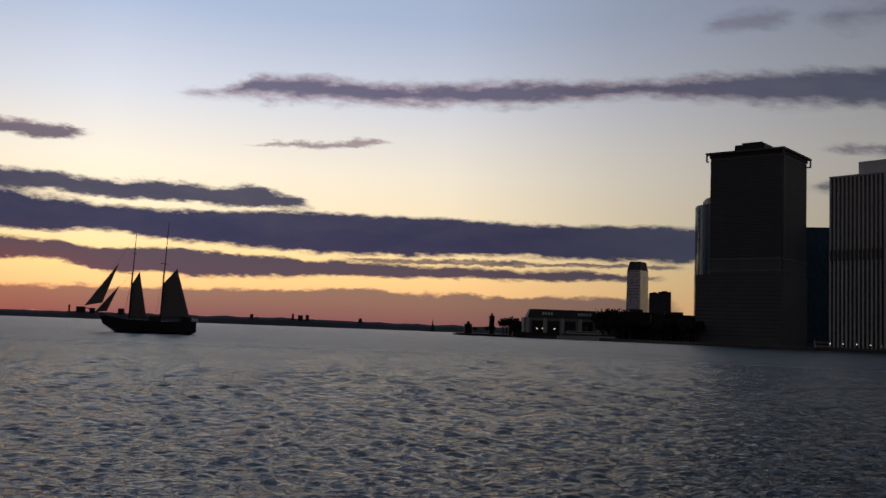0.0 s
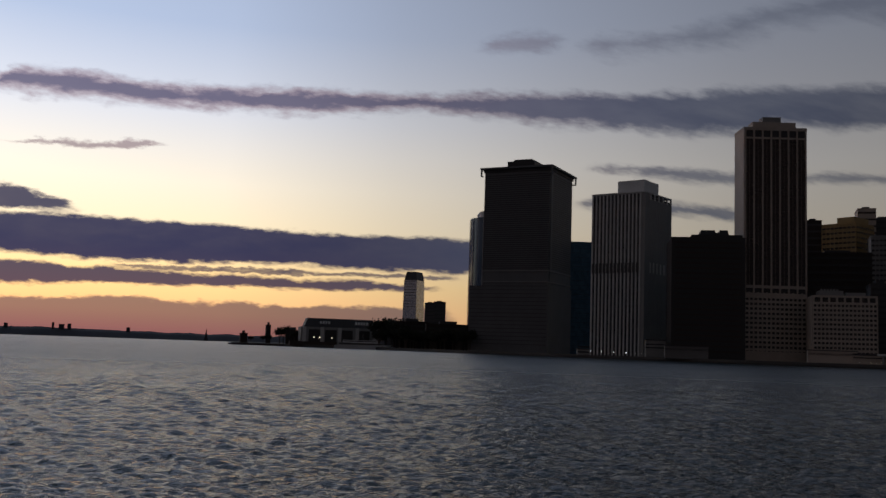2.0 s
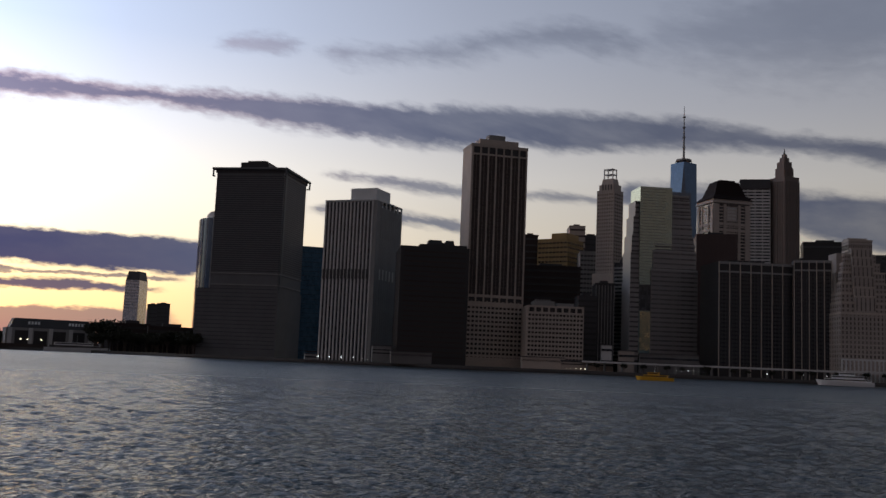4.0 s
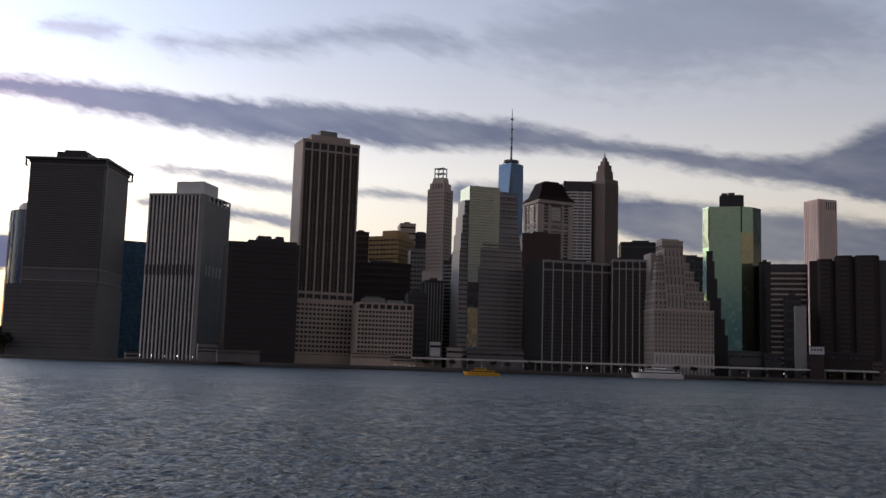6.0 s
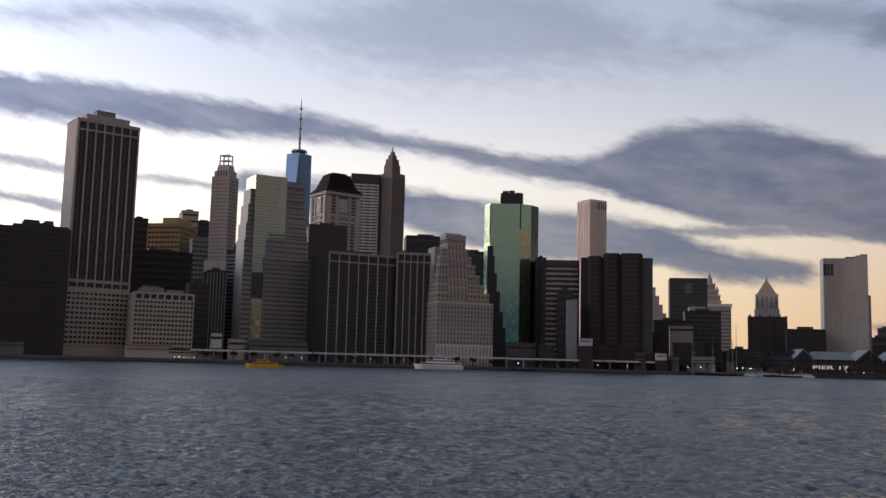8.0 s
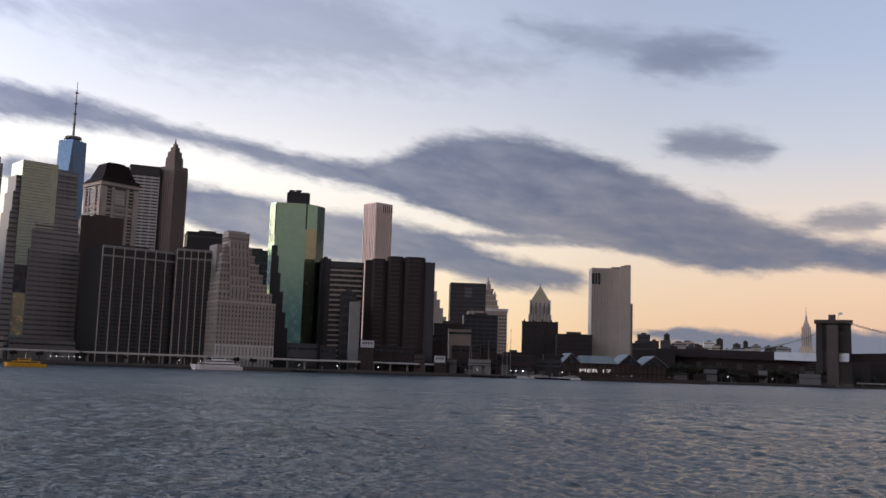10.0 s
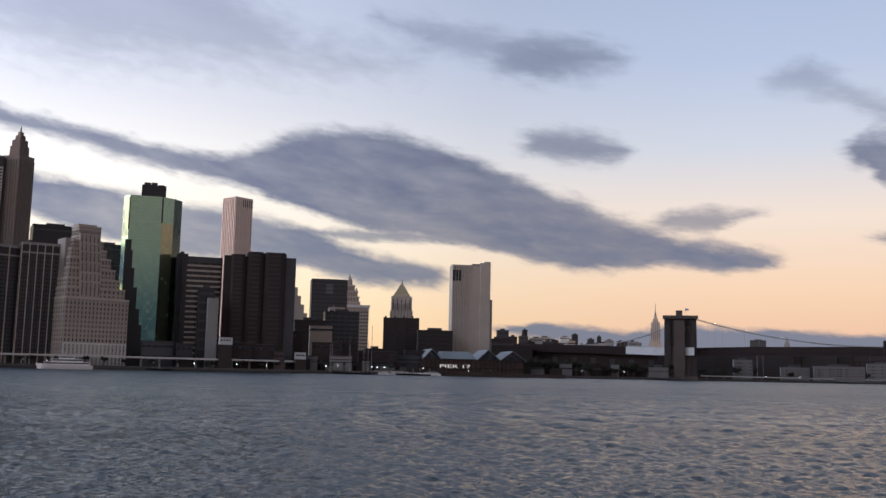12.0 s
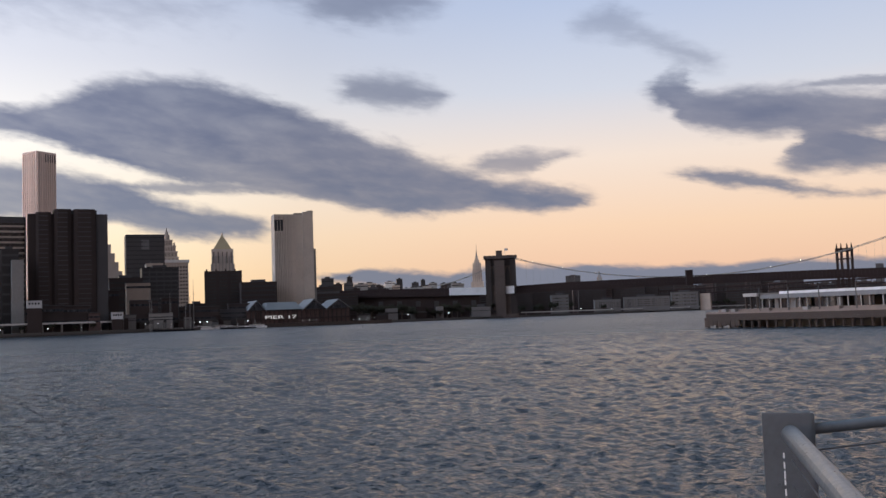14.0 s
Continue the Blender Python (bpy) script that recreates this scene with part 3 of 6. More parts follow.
# ---- towers at the tip of the island ----
def build_flared_tower():
    p = Plot("office_tower", "dark flat-fronted office tower with a flared crown", 15.3, 19.17, 20.5, 985, 70)
    top = p.h(10.68)
    p.body(SLATE, top)
    p.bands("L", 46, p.h(4.75), top - 3, 1.2, 0.12, CHARCOAL, name="window_band")
    p.bands("F", 46, p.h(4.75), top - 3, 1.2, 0.12, CHARCOAL, name="window_band")
    for z in (4.05, 4.72):
        p.bands("L", 1, p.h(z), p.h(z) + 1.2, 1.2, 0.8, GREY, name="ledge")
        p.bands("F", 1, p.h(z), p.h(z) + 1.2, 1.2, 0.8, GREY, name="ledge")
    p.ribs("F", 1, 0, top, 5.5, 0.6, SLATE, 4, 10, name="corner_pier")
    crown = p.box("crown", SLATE, -4, p.w + 4, -4, p.d + 4, top + 3.2, top + 5.0, "projecting pale roof slab")
    p.box("crown_base", CHARCOAL, -1, p.w + 1, -1, p.d + 1, top, top + 3.2)
    for x, y in ((-3.6, -3.6), (p.w + 2.2, -3.6), (-3.6, p.d + 2.2)):
        p.box("bracket", SLATE, x, x + 1.4, y, y + 1.4, top - 3, top + 3.2)
        p.box("bracket_foot", SLATE, min(x, x + 1.4) if x > 0 else x, x + 4.4 if x < 0 else x + 1.4, y, y + 4.4 if y < 0 else y + 1.4, top - 4.2, top - 3)
    p.box("penthouse", BLACK, 12, p.w - 12, p.d * 0.3, p.d * 0.72, top + 5, top + 13.5)
    p.box("penthouse_cap", BLACK, 16, p.w - 16, p.d * 0.36, p.d * 0.64, top + 13.5, top + 16)
    p.box("podium", SLATE, -1.5, p.w, -1.5, p.d + 13.5, 0, p.h(3.85), "wider dark lower storeys")
    p.bands("L", 16, 8, p.h(3.85), 0.6, 0.3, CHARCOAL, 0, p.d + 13, 1.5, name="podium_line")


def build_rounded_tower():
    p = Plot("glass_tower", "slim curved tower of pale mirror glass", 14.5, 14.5, 16.4, 1090, 0)
    n, rx, ry = 20, p.w, 30.0
    arc = [(rx - rx * math.cos(math.pi / 2 * i / n), 30 - ry * math.sin(math.pi / 2 * i / n)) for i in range(n + 1)]
    bm = bmesh.new()
    prism(bm, arc + [(rx, 60), (0, 60)], 0, p.h(7.85))
    part("body", bm, BLUEGLASS, p.ob)
    bm = bmesh.new()
    prism(bm, [(6 + (x - rx) * 0.7 + rx - 6, 6 + y * 0.8) for x, y in arc] + [(rx, 52), (8, 52)], p.h(7.85), p.h(8.3))
    part("crown", bm, PALE, p.ob)
    for i in range(0, n, 3):
        part("mullion", box_mesh("mullion", PALE, arc[i][0] - 0.4, arc[i][0] + 0.4, arc[i][1] - 0.5, arc[i][1] + 0.4, 0, p.h(7.8)), None, p.ob)


def build_striped_tower():
    p = Plot("office_tower", "pale concrete tower striped with slim upright piers", 21.72, 24.75, 26.24, 915, 64)
    top = p.h(9.5)
    p.body(GLASS, top - 4)
    n = 14
    p.ribs("L", n, 0, top, 1.5, 0.9, PALE, 3.5, p.d, name="pier")
    p.box("parapet", PALE, -0.7, p.w, -0.7, p.d + 0.5, top - 1.2, top)
    p.box("corner_panel", GREY, -0.5, 8.5, -0.5, 3.2, 0, top - 0.5)
    p.box("side_wall", GREY, 8.5, p.w + 0.4, -0.45, 2, 0, top - 6, "plain grey side wall")
    p.ribs("F", 11, 7, top - 7, 0.7, 0.75, GREY, 9.5, p.w, name="fin")
    p.ribs("F", 6, top - 7, top, 2.4, 0.8, PALE, 10, p.w, name="crenel")
    me = box_mesh("opening", BLACK, -0.75, 0.2, 0, 2.6, 0, 5.2)
    p.row("opening", me, [(0, 5.2 + i * (p.d - 5) / (n - 1), top - 7.2) for i in range(n - 1)])
    p.ribs("F", 7, p.h(4.8), p.h(5.4), 2.0, 0.9, PALE, 10, p.w, name="crenel")
    me = box_mesh("louvre", BLACK, -1.0, 0.2, -0.25, 2.9, 0, p.h(5.35) - p.h(4.75))
    p.row("louvre", me, [(0, 5.1 + i * (p.d - 5) / (n - 1), p.h(4.75)) for i in range(n - 1)])
    p.box("penthouse", PALE, p.w * 0.2, p.w * 0.75, p.d * 0.12, p.d * 0.62, top, p.h(10.3))
    p.box("base", BLACK, -0.3, p.w, -0.3, p.d, 0, 7)


def build_blue_block():
    p = Plot("glass_block", "low block of deep blue mirror glass", 20.2, 20.2, 22.5, 1080, 8)
    p.body(TEAL, p.h(6.5))
    p.bands("F", 24, 4, p.h(6.4), 0.35, 0.12, CHARCOAL, name="floor_line")


def build_dark_block():
    p = Plot("office_block", "black brick office block with stepped roof plant", 26.3, 26.3, 30.4, 850, 4, depth=60)
    top = p.h(6.85)
    p.body(BLACK, top)
    p.bands("F", 22, 6, top - 4, 1.5, 0.1, BROWN, 3, p.w - 3, name="floor_line")
    p.box("roof_step", BLACK, p.w * 0.28, p.w * 0.97, 4, 50, top, top + 2.6)
    p.box("roof_plant", BLACK, p.w * 0.40, p.w * 0.62, 8, 30, top + 2.6, top + 7.2, inset=1.0)
    p.box("roof_plant", BLACK, p.w * 0.66, p.w * 0.80, 10, 34, top + 2.6, top + 7.6, inset=1.0)
    p.box("roof_plant", BLACK, p.w * 0.45, p.w * 0.78, 12, 40, top + 2.6, top + 5.4)


def build_precast_tower():
    p = Plot("office_tower", "tall tan precast tower with long upright bays", 29.82, 30.33, 33.66, 876, 16)
    top, mid = p.h(13.05), p.h(3.75)
    p.body(BROWNGLASS, top - 1.5)
    p.box("roof_slab", TAN, -0.6, p.w + 0.6, -0.6, p.d, top - 2.8, top)
    p.box("left_wall", TAN, -0.5, 0.3, 0, p.d, 0, top - 2.8, "plain tan side wall")
    p.ribs("F", 8, mid, top - 2.8, 1.4, 1.1, TAN, 0, p.w, name="pier")
    p.ribs("F", 15, mid + 6, top - 11, 0.35, 0.4, UMBER, 0.5, p.w - 0.5, name="mullion")
    p.bands("F", 1, top - 10.5, top - 9, 1.5, 0.95, TAN)
    p.bands("F", 40, mid + 9, top - 12, 1.5, 0.3, BROWN, 1.5, p.w - 1.5)
    p.bands("F", 2, mid - 3.2, mid + 6, 2.6, 0.95, TAN)
    p.bands("F", 12, 9, mid - 3, 2.1, 0.8, TAN)
    p.ribs("F", 15, 0, mid, 1.1, 0.82, TAN, 0, p.w, name="pier")
    p.box("base", TAN, -0.8, p.w + 0.8, -1.0, 4, 0, 8.5)
    gap = (p.w - 1.5) / 7
    for z, tall in ((top - 8.6, 5.2), (mid - 0.3, 3.4)):
        me = box_mesh("opening", BLACK, 1.9, gap - 0.4, -0.45, 0.2, 0, tall)
        p.row("opening", me, [(i * gap, 0, z) for i in range(7)])
    p.box("penthouse", TAN, p.w * 0.15, p.w * 0.85, 3, p.d * 0.6, top, top + 5.5)
    p.box("roof_plant", GREY, p.w * 0.32, p.w * 0.62, 5, p.d * 0.5, top + 5.5, top + 10.5)


def build_low_wing():
    p = Plot("office_block", "low tan precast wing with square window grid", 33.95, 33.95, 37.25, 840, 6, depth=45)
    top = p.h(3.6)
    p.body(BROWNGLASS, top - 0.5)
    p.ribs("F", 9, top - 6, top, 1.6, 0.9, TAN)
    p.bands("F", 1, top - 1.6, top, 1.6, 1.0, TAN)
    p.bands("F", 12, 6, top - 5.4, 1.9, 0.8, TAN)
    p.ribs("F", 17, 0, top - 6, 0.9, 0.82, TAN)
    p.box("left_wall", TAN, -0.4, 0.3, 0, 45, 0, top)
    p.box("roof_plant", GREY, p.w * 0.12, p.w * 0.5, 8, 30, top, top + 4.5)
    p.box("roof_plant", GREY, p.w * 0.55, p.w * 0.85, 10, 30, top, top + 3.2)
    for i in range(6):
        p.box("vent", GREY, p.w * (0.15 + 0.05 * i), p.w * (0.15 + 0.05 * i) + 1.2, 9, 11, top + 4.5, top + 6.0)


for make in (build_flared_tower, build_rounded_tower, build_striped_tower, build_blue_block, build_dark_block, build_precast_tower, build_low_wing):
    make()


# ---- the crowd of blocks behind ----
def plain_block(name, label, bl, bc, br, dist, turn, el, mat, line=None, rows=0, cols=0, rib=None, depth=40.0, roof=True):
    """A block with window bands (rows), piers (cols) and a parapet."""
    p = Plot(name, label, bl, bc, br, dist, turn, depth)
    top = p.h(el)
    p.body(mat, top)
    faces = ("F", "L") if bl < bc else ("F",)
    for f in faces:
        if rows:
            p.bands(f, rows, 8, top - 3, min(2.0, (top - 11) / rows * 0.5), 0.35, line)
        if cols:
            p.ribs(f, cols, 0, top - 1, 0.8, 0.5, rib or line)
    if roof:
        p.box("parapet", mat, -0.4, p.w + 0.4, -0.4, p.d, top, top + 1.2)
        p.box("roof_plant", CHARCOAL, p.w * 0.3, p.w * 0.7, p.d * 0.3, p.d * 0.7, top + 1.2, top + 4.5)
    return p


plain_block("office_block", "broad dark brown block with a flat roof", 33.6, 33.6, 37.0, 960, 3, 5.9, BROWN, BLACK, 14, 0)
plain_block("apartment_tower", "dark brick apartment tower in shade", 33.6, 33.6, 34.45, 1150, 5, 7.7, BROWN, CHARCOAL, 20)
p = plain_block("apartment_tower", "ochre brick tower with warm light in its colour", 34.45, 36.2, 37.1, 1120, 62, 7.55, GOLDWALL, BROWNGLASS, 26, 9, GOLDWALL)
p.box("upper_storey", GOLDWALL, 4, p.w * 0.9, 4, p.d * 0.6, p.h(7.55), p.h(7.95))
plain_block("water_tank_tower", "tan block with a tall roof tank", 36.3, 36.3, 37.22, 1180, 5, 8.3, WARM, BROWN, 22)
plain_block("office_block", "dark block behind the old towers", 37.0, 37.0, 38.2, 1200, 5, 7.75, CHARCOAL, BLACK, 24)
plain_block("office_block", "grey stone block with upright windows", 36.95, 36.95, 37.95, 1090, 5, 6.8, GREY, GLASS, 24, 6, GREY)
plain_block("office_block", "slim black glass office block", 37.9, 37.9, 39.0, 905, 5, 4.95, BLACK, CHARCOAL, 0, 7, GREY)
plain_block("office_block", "small grey block in shadow", 36.9, 36.9, 38.0, 900, 5, 4.2, CHARCOAL, BLACK, 12, 0)
plain_block("glass_tower", "grey glass block striped with bands", 38.95, 39.9, 40.35, 930, 60, 6.2, GLASS, GREY, 26, 0)
p = Plot("spired_block", "dark block with a pointed roof", 39.2, 39.2, 40.0, 1000, 3)
p.body(BLACK, p.h(6.1))
bm = bmesh.new()
prism(bm, [(0, 0), (p.w, 0), (p.w, 14), (0, 14)], p.h(6.1), p.h(6.95), 0.12)
part("roof", bm, BLACK, p.ob)


def build_lantern_tower():
    p = Plot("stone_skyscraper", "slender grey limestone skyscraper with a stepped top", 37.87, 38.85, 39.37, 1075, 58)
    top = p.h(10.5)
    p.body(WARM, top)
    for f, c in (("F", 5), ("L", 8)):
        p.ribs(f, c, 0, top, 1.3, 0.5, WARM)
        p.bands(f, 42, 30, top - 4, 1.9, 0.25, SOFTGLASS, name="window_band")
    z = [top, p.h(10.85), p.h(11.2)]
    p.box("setback", WARM, 1.5, p.w - 1.5, 1.5, p.d - 1.5, z[0], z[1])
    p.box("setback", WARM, 3.2, p.w - 3.2, 3.2, p.d - 3.2, z[1], z[2], inset=1.0)
    me = box_mesh("arch", BLACK, -0.2, 0.4, 0, 1.4, 0, 6)
    p.row("arch", me, [(1.5, 4 + i * 3.6, z[0] + 0.5) for i in range(max(2, int((p.d - 6) / 3.6)))])
    for x, y in ((5, 5), (p.w - 6, 5), (5, p.d - 6), (p.w - 6, p.d - 6)):
        p.box("lantern_post", PALE, x, x + 1.0, y, y + 1.0, z[2], p.h(11.8))
    for zz in (p.h(11.45), p.h(11.75)):
        p.box("lantern_ring", PALE, 5, p.w - 5, 5, p.d - 5, zz, zz + 0.7)
    for x, y in ((-2.5, -2.5),):
        p.box("lower_mass", WARM, x, p.w + 3, y, p.d + 3, 0, p.h(5.6))


def build_stepped_glass_tower():
    p = Plot("glass_tower", "stepped tower of pale green mirror glass and grey bands", 39.95, 40.4, 43.75, 885, 18)
    x = lambda b: p.x_at(b)
    # pale green glass core
    p.box("glass_core", JADE, x(40.42), x(42.25), 1.5, 30, 0, p.h(10.72), "pale green mirror glass")
    # gold panel paints a warm reflection onto the lower core glass
    p.box("gold_glazing", GOLDREFLECT, x(40.5), x(41.07), 0.6, 1.6, p.h(1.2), p.h(3.45), "gold strip standing in for a warm reflection")
    p.box("lower_glazing", GLASS, x(40.44), x(41.15), 1.0, 1.6, p.h(3.5), p.h(5.0), "darker lower glazing")
    p.bands("F", 34, p.h(5.0), p.h(10.6), 0.3, 0.08, TAUPE, x(40.45), x(41.9), -1.5, name="floor_line")
    p.box("core_back", CHARCOAL, x(42.25), x(43.55), 18, 34, 0, p.h(10.2))
    p.box("glass_facet", BLUEGLASS, x(42.3), x(43.42), 5.6, 20, p.h(7.9), p.h(10.55), "blue-grey mirror glass facet")
    # grey banded steps that climb to the right
    steps = ((43.3, 42.1, 10.3, 5.2), (43.32, 41.93, 9.95, 4.6), (43.35, 41.8, 9.5, 4.0), (43.38, 41.66, 9.1, 3.4), (43.42, 41.52, 8.5, 2.8), (43.48, 41.38, 7.9, 2.2), (43.55, 41.26, 7.4, 1.6), (43.62, 41.17, 7.0, 1.0), (43.7, 41.08, 5.9, 0.0))
    for n, (b1, b0, el, y) in enumerate(steps):
        p.box("step", TAUPE, x(b0), x(b1), y, 28, 0, p.h(el))
        p.box("coping", SILVER, x(b0) - 0.15, x(b1), y - 0.15, y + 1.2, p.h(el), p.h(el) + 0.9)
        low = p.h(steps[n + 1][2]) if n + 1 < len(steps) else 12
        k = max(2, int((p.h(el) - low) / 4.0))
        p.bands("F", k, low + 0.6, p.h(el) - 1.2, 1.5, 0.25, SMOKE, x(b0) + 0.5, x(b1) - 0.5, -y, name="window_band")
    # banded steps on the left flank
    for b0, el, y in ((40.22, 9.9, 4), (40.1, 9.0, 3), (40.0, 7.9, 2), (39.93, 6.9, 1), (39.9, 5.2, 0)):
        p.box("step", TAUPE, x(b0), x(40.6), y + 1.6, 26, 0, p.h(el))
        p.bands("F", int(p.h(el) / 4.6), 10, p.h(el) - 1, 1.5, 0.3, SMOKE, x(b0) + 0.1, x(40.45), -(y + 1.6), name="window_band")
    p.box("base", GREY, x(40.5), x(43.85), -1.5, 10, 0, 11)
    p.box("canopy", PALE, x(40.5), x(43.85), -3, -1.5, 7.5, 8.6)


def build_great_spire():
    d = 1886.0
    p = Plot("glass_skyscraper", "very tall tapering blue glass skyscraper with a mast", 42.04, 42.04, 43.66, d, 0, 56)
    top, w = p.h(12.12), p.w
    c = Vector((w / 2, w / 2, 0))
    bm = bmesh.new()
    lo = [bm.verts.new(c + Vector((sx * w / 2, sy * w / 2, 20))) for sx, sy in ((-1, -1), (1, -1), (1, 1), (-1, 1))]
    r = w * 0.40
    turned = [(0, -1), (1, 0), (0, 1), (-1, 0)]
    k = 0.82
    hi = [bm.verts.new(c + Vector((a * r * 1.15, b * r * 1.15, top))) for a, b in turned]
    for i in range(4):
        bm.faces.new((lo[i], lo[(i + 1) % 4], hi[i]))
        bm.faces.new((lo[(i + 1) % 4], hi[(i + 1) % 4], hi[i]))
    bm.faces.new(hi)
    o = part("body", bm, BLUEGLASS, p.ob)
    p.box("base", JADE, 0, w, 0, w, 0, 20)
    bm = bmesh.new()
    ring = [(c.x + 15 * math.cos(i * math.pi / 12), c.y + 15 * math.sin(i * math.pi / 12)) for i in range(24)]
    prism(bm, ring, top + 5, top + 8.5)
    part("mast_ring", bm, GREY, p.ob)
    for i in range(0, 24, 4):
        bm = bmesh.new()
        tube(bm, (ring[i][0], ring[i][1], top), (ring[i][0], ring[i][1], top + 5), 0.8)
        part("ring_post", bm, GREY, p.ob)
    bm = bmesh.new()
    tip = p.h(15.45)
    tube(bm, (c.x, c.y, top), (c.x, c.y, top + (tip - top) * 0.45), 2.4, 1.6)
    tube(bm, (c.x, c.y, top + (tip - top) * 0.45), (c.x, c.y, tip), 1.6, 0.4)
    for kk in (0.28, 0.45, 0.62, 0.8):
        z = top + (tip - top) * kk
        tube(bm, (c.x, c.y, z), (c.x, c.y, z + 3), 3.0, 2.6)
    part("mast", bm, GREY, p.ob)


def build_hipped_tower():
    p = Plot("office_tower", "pale stone tower with giant columns and a dark hipped roof", 43.68, 44.55, 46.55, 1130, 28)
    eave, top = p.h(9.85), p.h(11.1)
    p.body(GLASS, eave)
    p.box("cornice", WARM, -2, p.w + 2, -2, p.d + 2, eave - 1.5, eave + 1.0)
    p.box("attic", WARM, -0.8, p.w + 0.8, -0.8, p.d + 0.8, eave + 1.0, eave + 3.0)
    bm = bmesh.new()
    k = min(p.w, p.d)
    solid_box(bm, -2.2, p.w + 2.2, -2.2, p.d + 2.2, eave + 3, eave + 8, inset=0.11 * k)
    solid_box(bm, 0.08 * k, p.w - 0.08 * k, 0.08 * k, p.d - 0.08 * k, eave + 8, top, inset=0.17 * k)
    part("roof", bm, ROOFCOPPER, p.ob)
    p.box("roof_plant", ROOFCOPPER, p.w * 0.3, p.w * 0.72, p.d * 0.3, p.d * 0.7, top, top + 2)
    for f, full in (("F", p.w), ("L", p.d)):
        for a, b in ((0, 0.14), (0.27, 0.34), (0.66, 0.73), (0.86, 1)):
            p.ribs(f, 1, 0, eave - 3, full * (b - a), 1.2, WARM, full * a, full * b, name="column")
        p.bands(f, 30, p.h(4), eave - 5, 1.2, 0.5, WARM)
        p.bands(f, 2, eave - 34, eave - 24, 3.0, 1.0, WARM)
        p.bands(f, 1, eave - 22, eave - 5, 17, 0.45, PALE, full * 0.36, full * 0.64, name="bay_window")
        p.ribs(f, 6, eave - 22, eave - 5, 0.35, 0.6, GLASS, full * 0.37, full * 0.63, name="mullion")
    p.ribs("F", 6, p.h(7), eave - 8, 0.8, 0.7, WARM, p.w * 0.36, p.w * 0.64)


def build_banded_slab():
    p = Plot("office_tower", "tall slab with pale bands of steel and glass", 46.0, 46.0, 47.66, 1290, 4)
    top = p.h(11.05)
    p.body(GLASS, top)
    p.bands("F", 52, 30, top - 14, 2.2, 0.5, PALE)
    p.bands("F", 1, top - 12, top, 12, 0.4, CHARCOAL, name="plant_band")
    p.ribs("F", 5, 0, top - 13, 0.9, 0.9, PALE)


def build_spired_skyscraper():
    p = Plot("stone_skyscraper", "brown brick art deco skyscraper tapering to a spire", 47.62, 48.45, 49.2, 1281, 44)
    p.body(UMBER, p.h(11.2))
    cx, cy = p.w / 2, p.d / 2
    for f, w in (("F", p.w), ("L", p.d)):
        p.ribs(f, 7, 0, p.h(10.95), 1.5, 0.7, UMBER)
    half = min(p.w, p.d) / 2
    levels = ((0.68, 11.2, 11.75), (0.56, 11.75, 12.1), (0.36, 12.1, 12.35), (0.2, 12.35, 12.55))
    for s, a, b in levels:
        p.box("setback", UMBER, cx - half * s, cx + half * s, cy - half * s, cy + half * s, p.h(a), p.h(b), inset=half * 0.02)
        me = box_mesh("pier", UMBER, -0.6, 0.6, -0.5, 0.2, 0, p.h(b) - p.h(a) - 1)
        p.row("pier", me, [(cx + half * s * q, cy - half * s, p.h(a)) for q in (-0.75, -0.25, 0.25, 0.75)])
    bm = bmesh.new()
    tube(bm, (cx, cy, p.h(12.45)), (cx, cy, p.h(12.62)), half * 0.2, half * 0.1)
    tube(bm, (cx, cy, p.h(12.6)), (cx, cy, p.h(12.88)), 1.3, 0.3)
    part("spire", bm, GREY, p.ob)


for make in (build_lantern_tower, build_stepped_glass_tower, build_great_spire, build_hipped_tower, build_banded_slab, build_spired_skyscraper):
    make()


# ---- the river front ----
def build_pinstripe(bl, bc, br, dist, turn, el, n, label, side=True):
    p = Plot("office_block", label, bl, bc, br, dist, turn)
    top = p.h(el)
    p.body(BLACK, top)
    p.ribs("F", n, 0, top - 0.5, 0.65, 0.8, BEIGE)
    p.ribs("F", n * 3 - 2, 8, top - 10, 0.25, 0.3, CHARCOAL, name="mullion")
    p.bands("F", 1, top - 2.2, top, 2.2, 0.75, GREY, name="cornice")
    p.bands("F", 1, top - 9.5, top - 8, 1.5, 0.55, GREY, name="cornice")
    p.bands("F", 24, 8, top - 12, 1.3, 0.12, GLASS, name="window_band")
    if bl < bc:
        p.bands("L", 24, 8, top - 12, 1.3, 0.15, CHARCOAL)
    p.box("roof_plant", BLACK, p.w * 0.2, p.w * 0.7, p.d * 0.3, p.d * 0.7, top, top + 3)


build_pinstripe(43.85, 44.85, 48.88, 860, 20, 6.42, 8, "black block with thin white upright ribs")
build_pinstripe(48.9, 48.9, 50.9, 880, 5, 6.5, 6, "narrow black block with thin white ribs")
plain_block("office_block", "dark red granite office block", 43.6, 43.6, 45.85, 1010, 4, 7.9, RED, BLACK, 0, 12, RED)
plain_block("office_block", "flat-roofed black glass box", 49.4, 49.4, 51.8, 1060, 4, 7.45, BLACK, CHARCOAL, 6, 0)
plain_block("office_block", "grey glass block behind the setbacks", 52.6, 52.6, 54.3, 1050, 4, 6.6, GLASS, CHARCOAL, 14, 0)


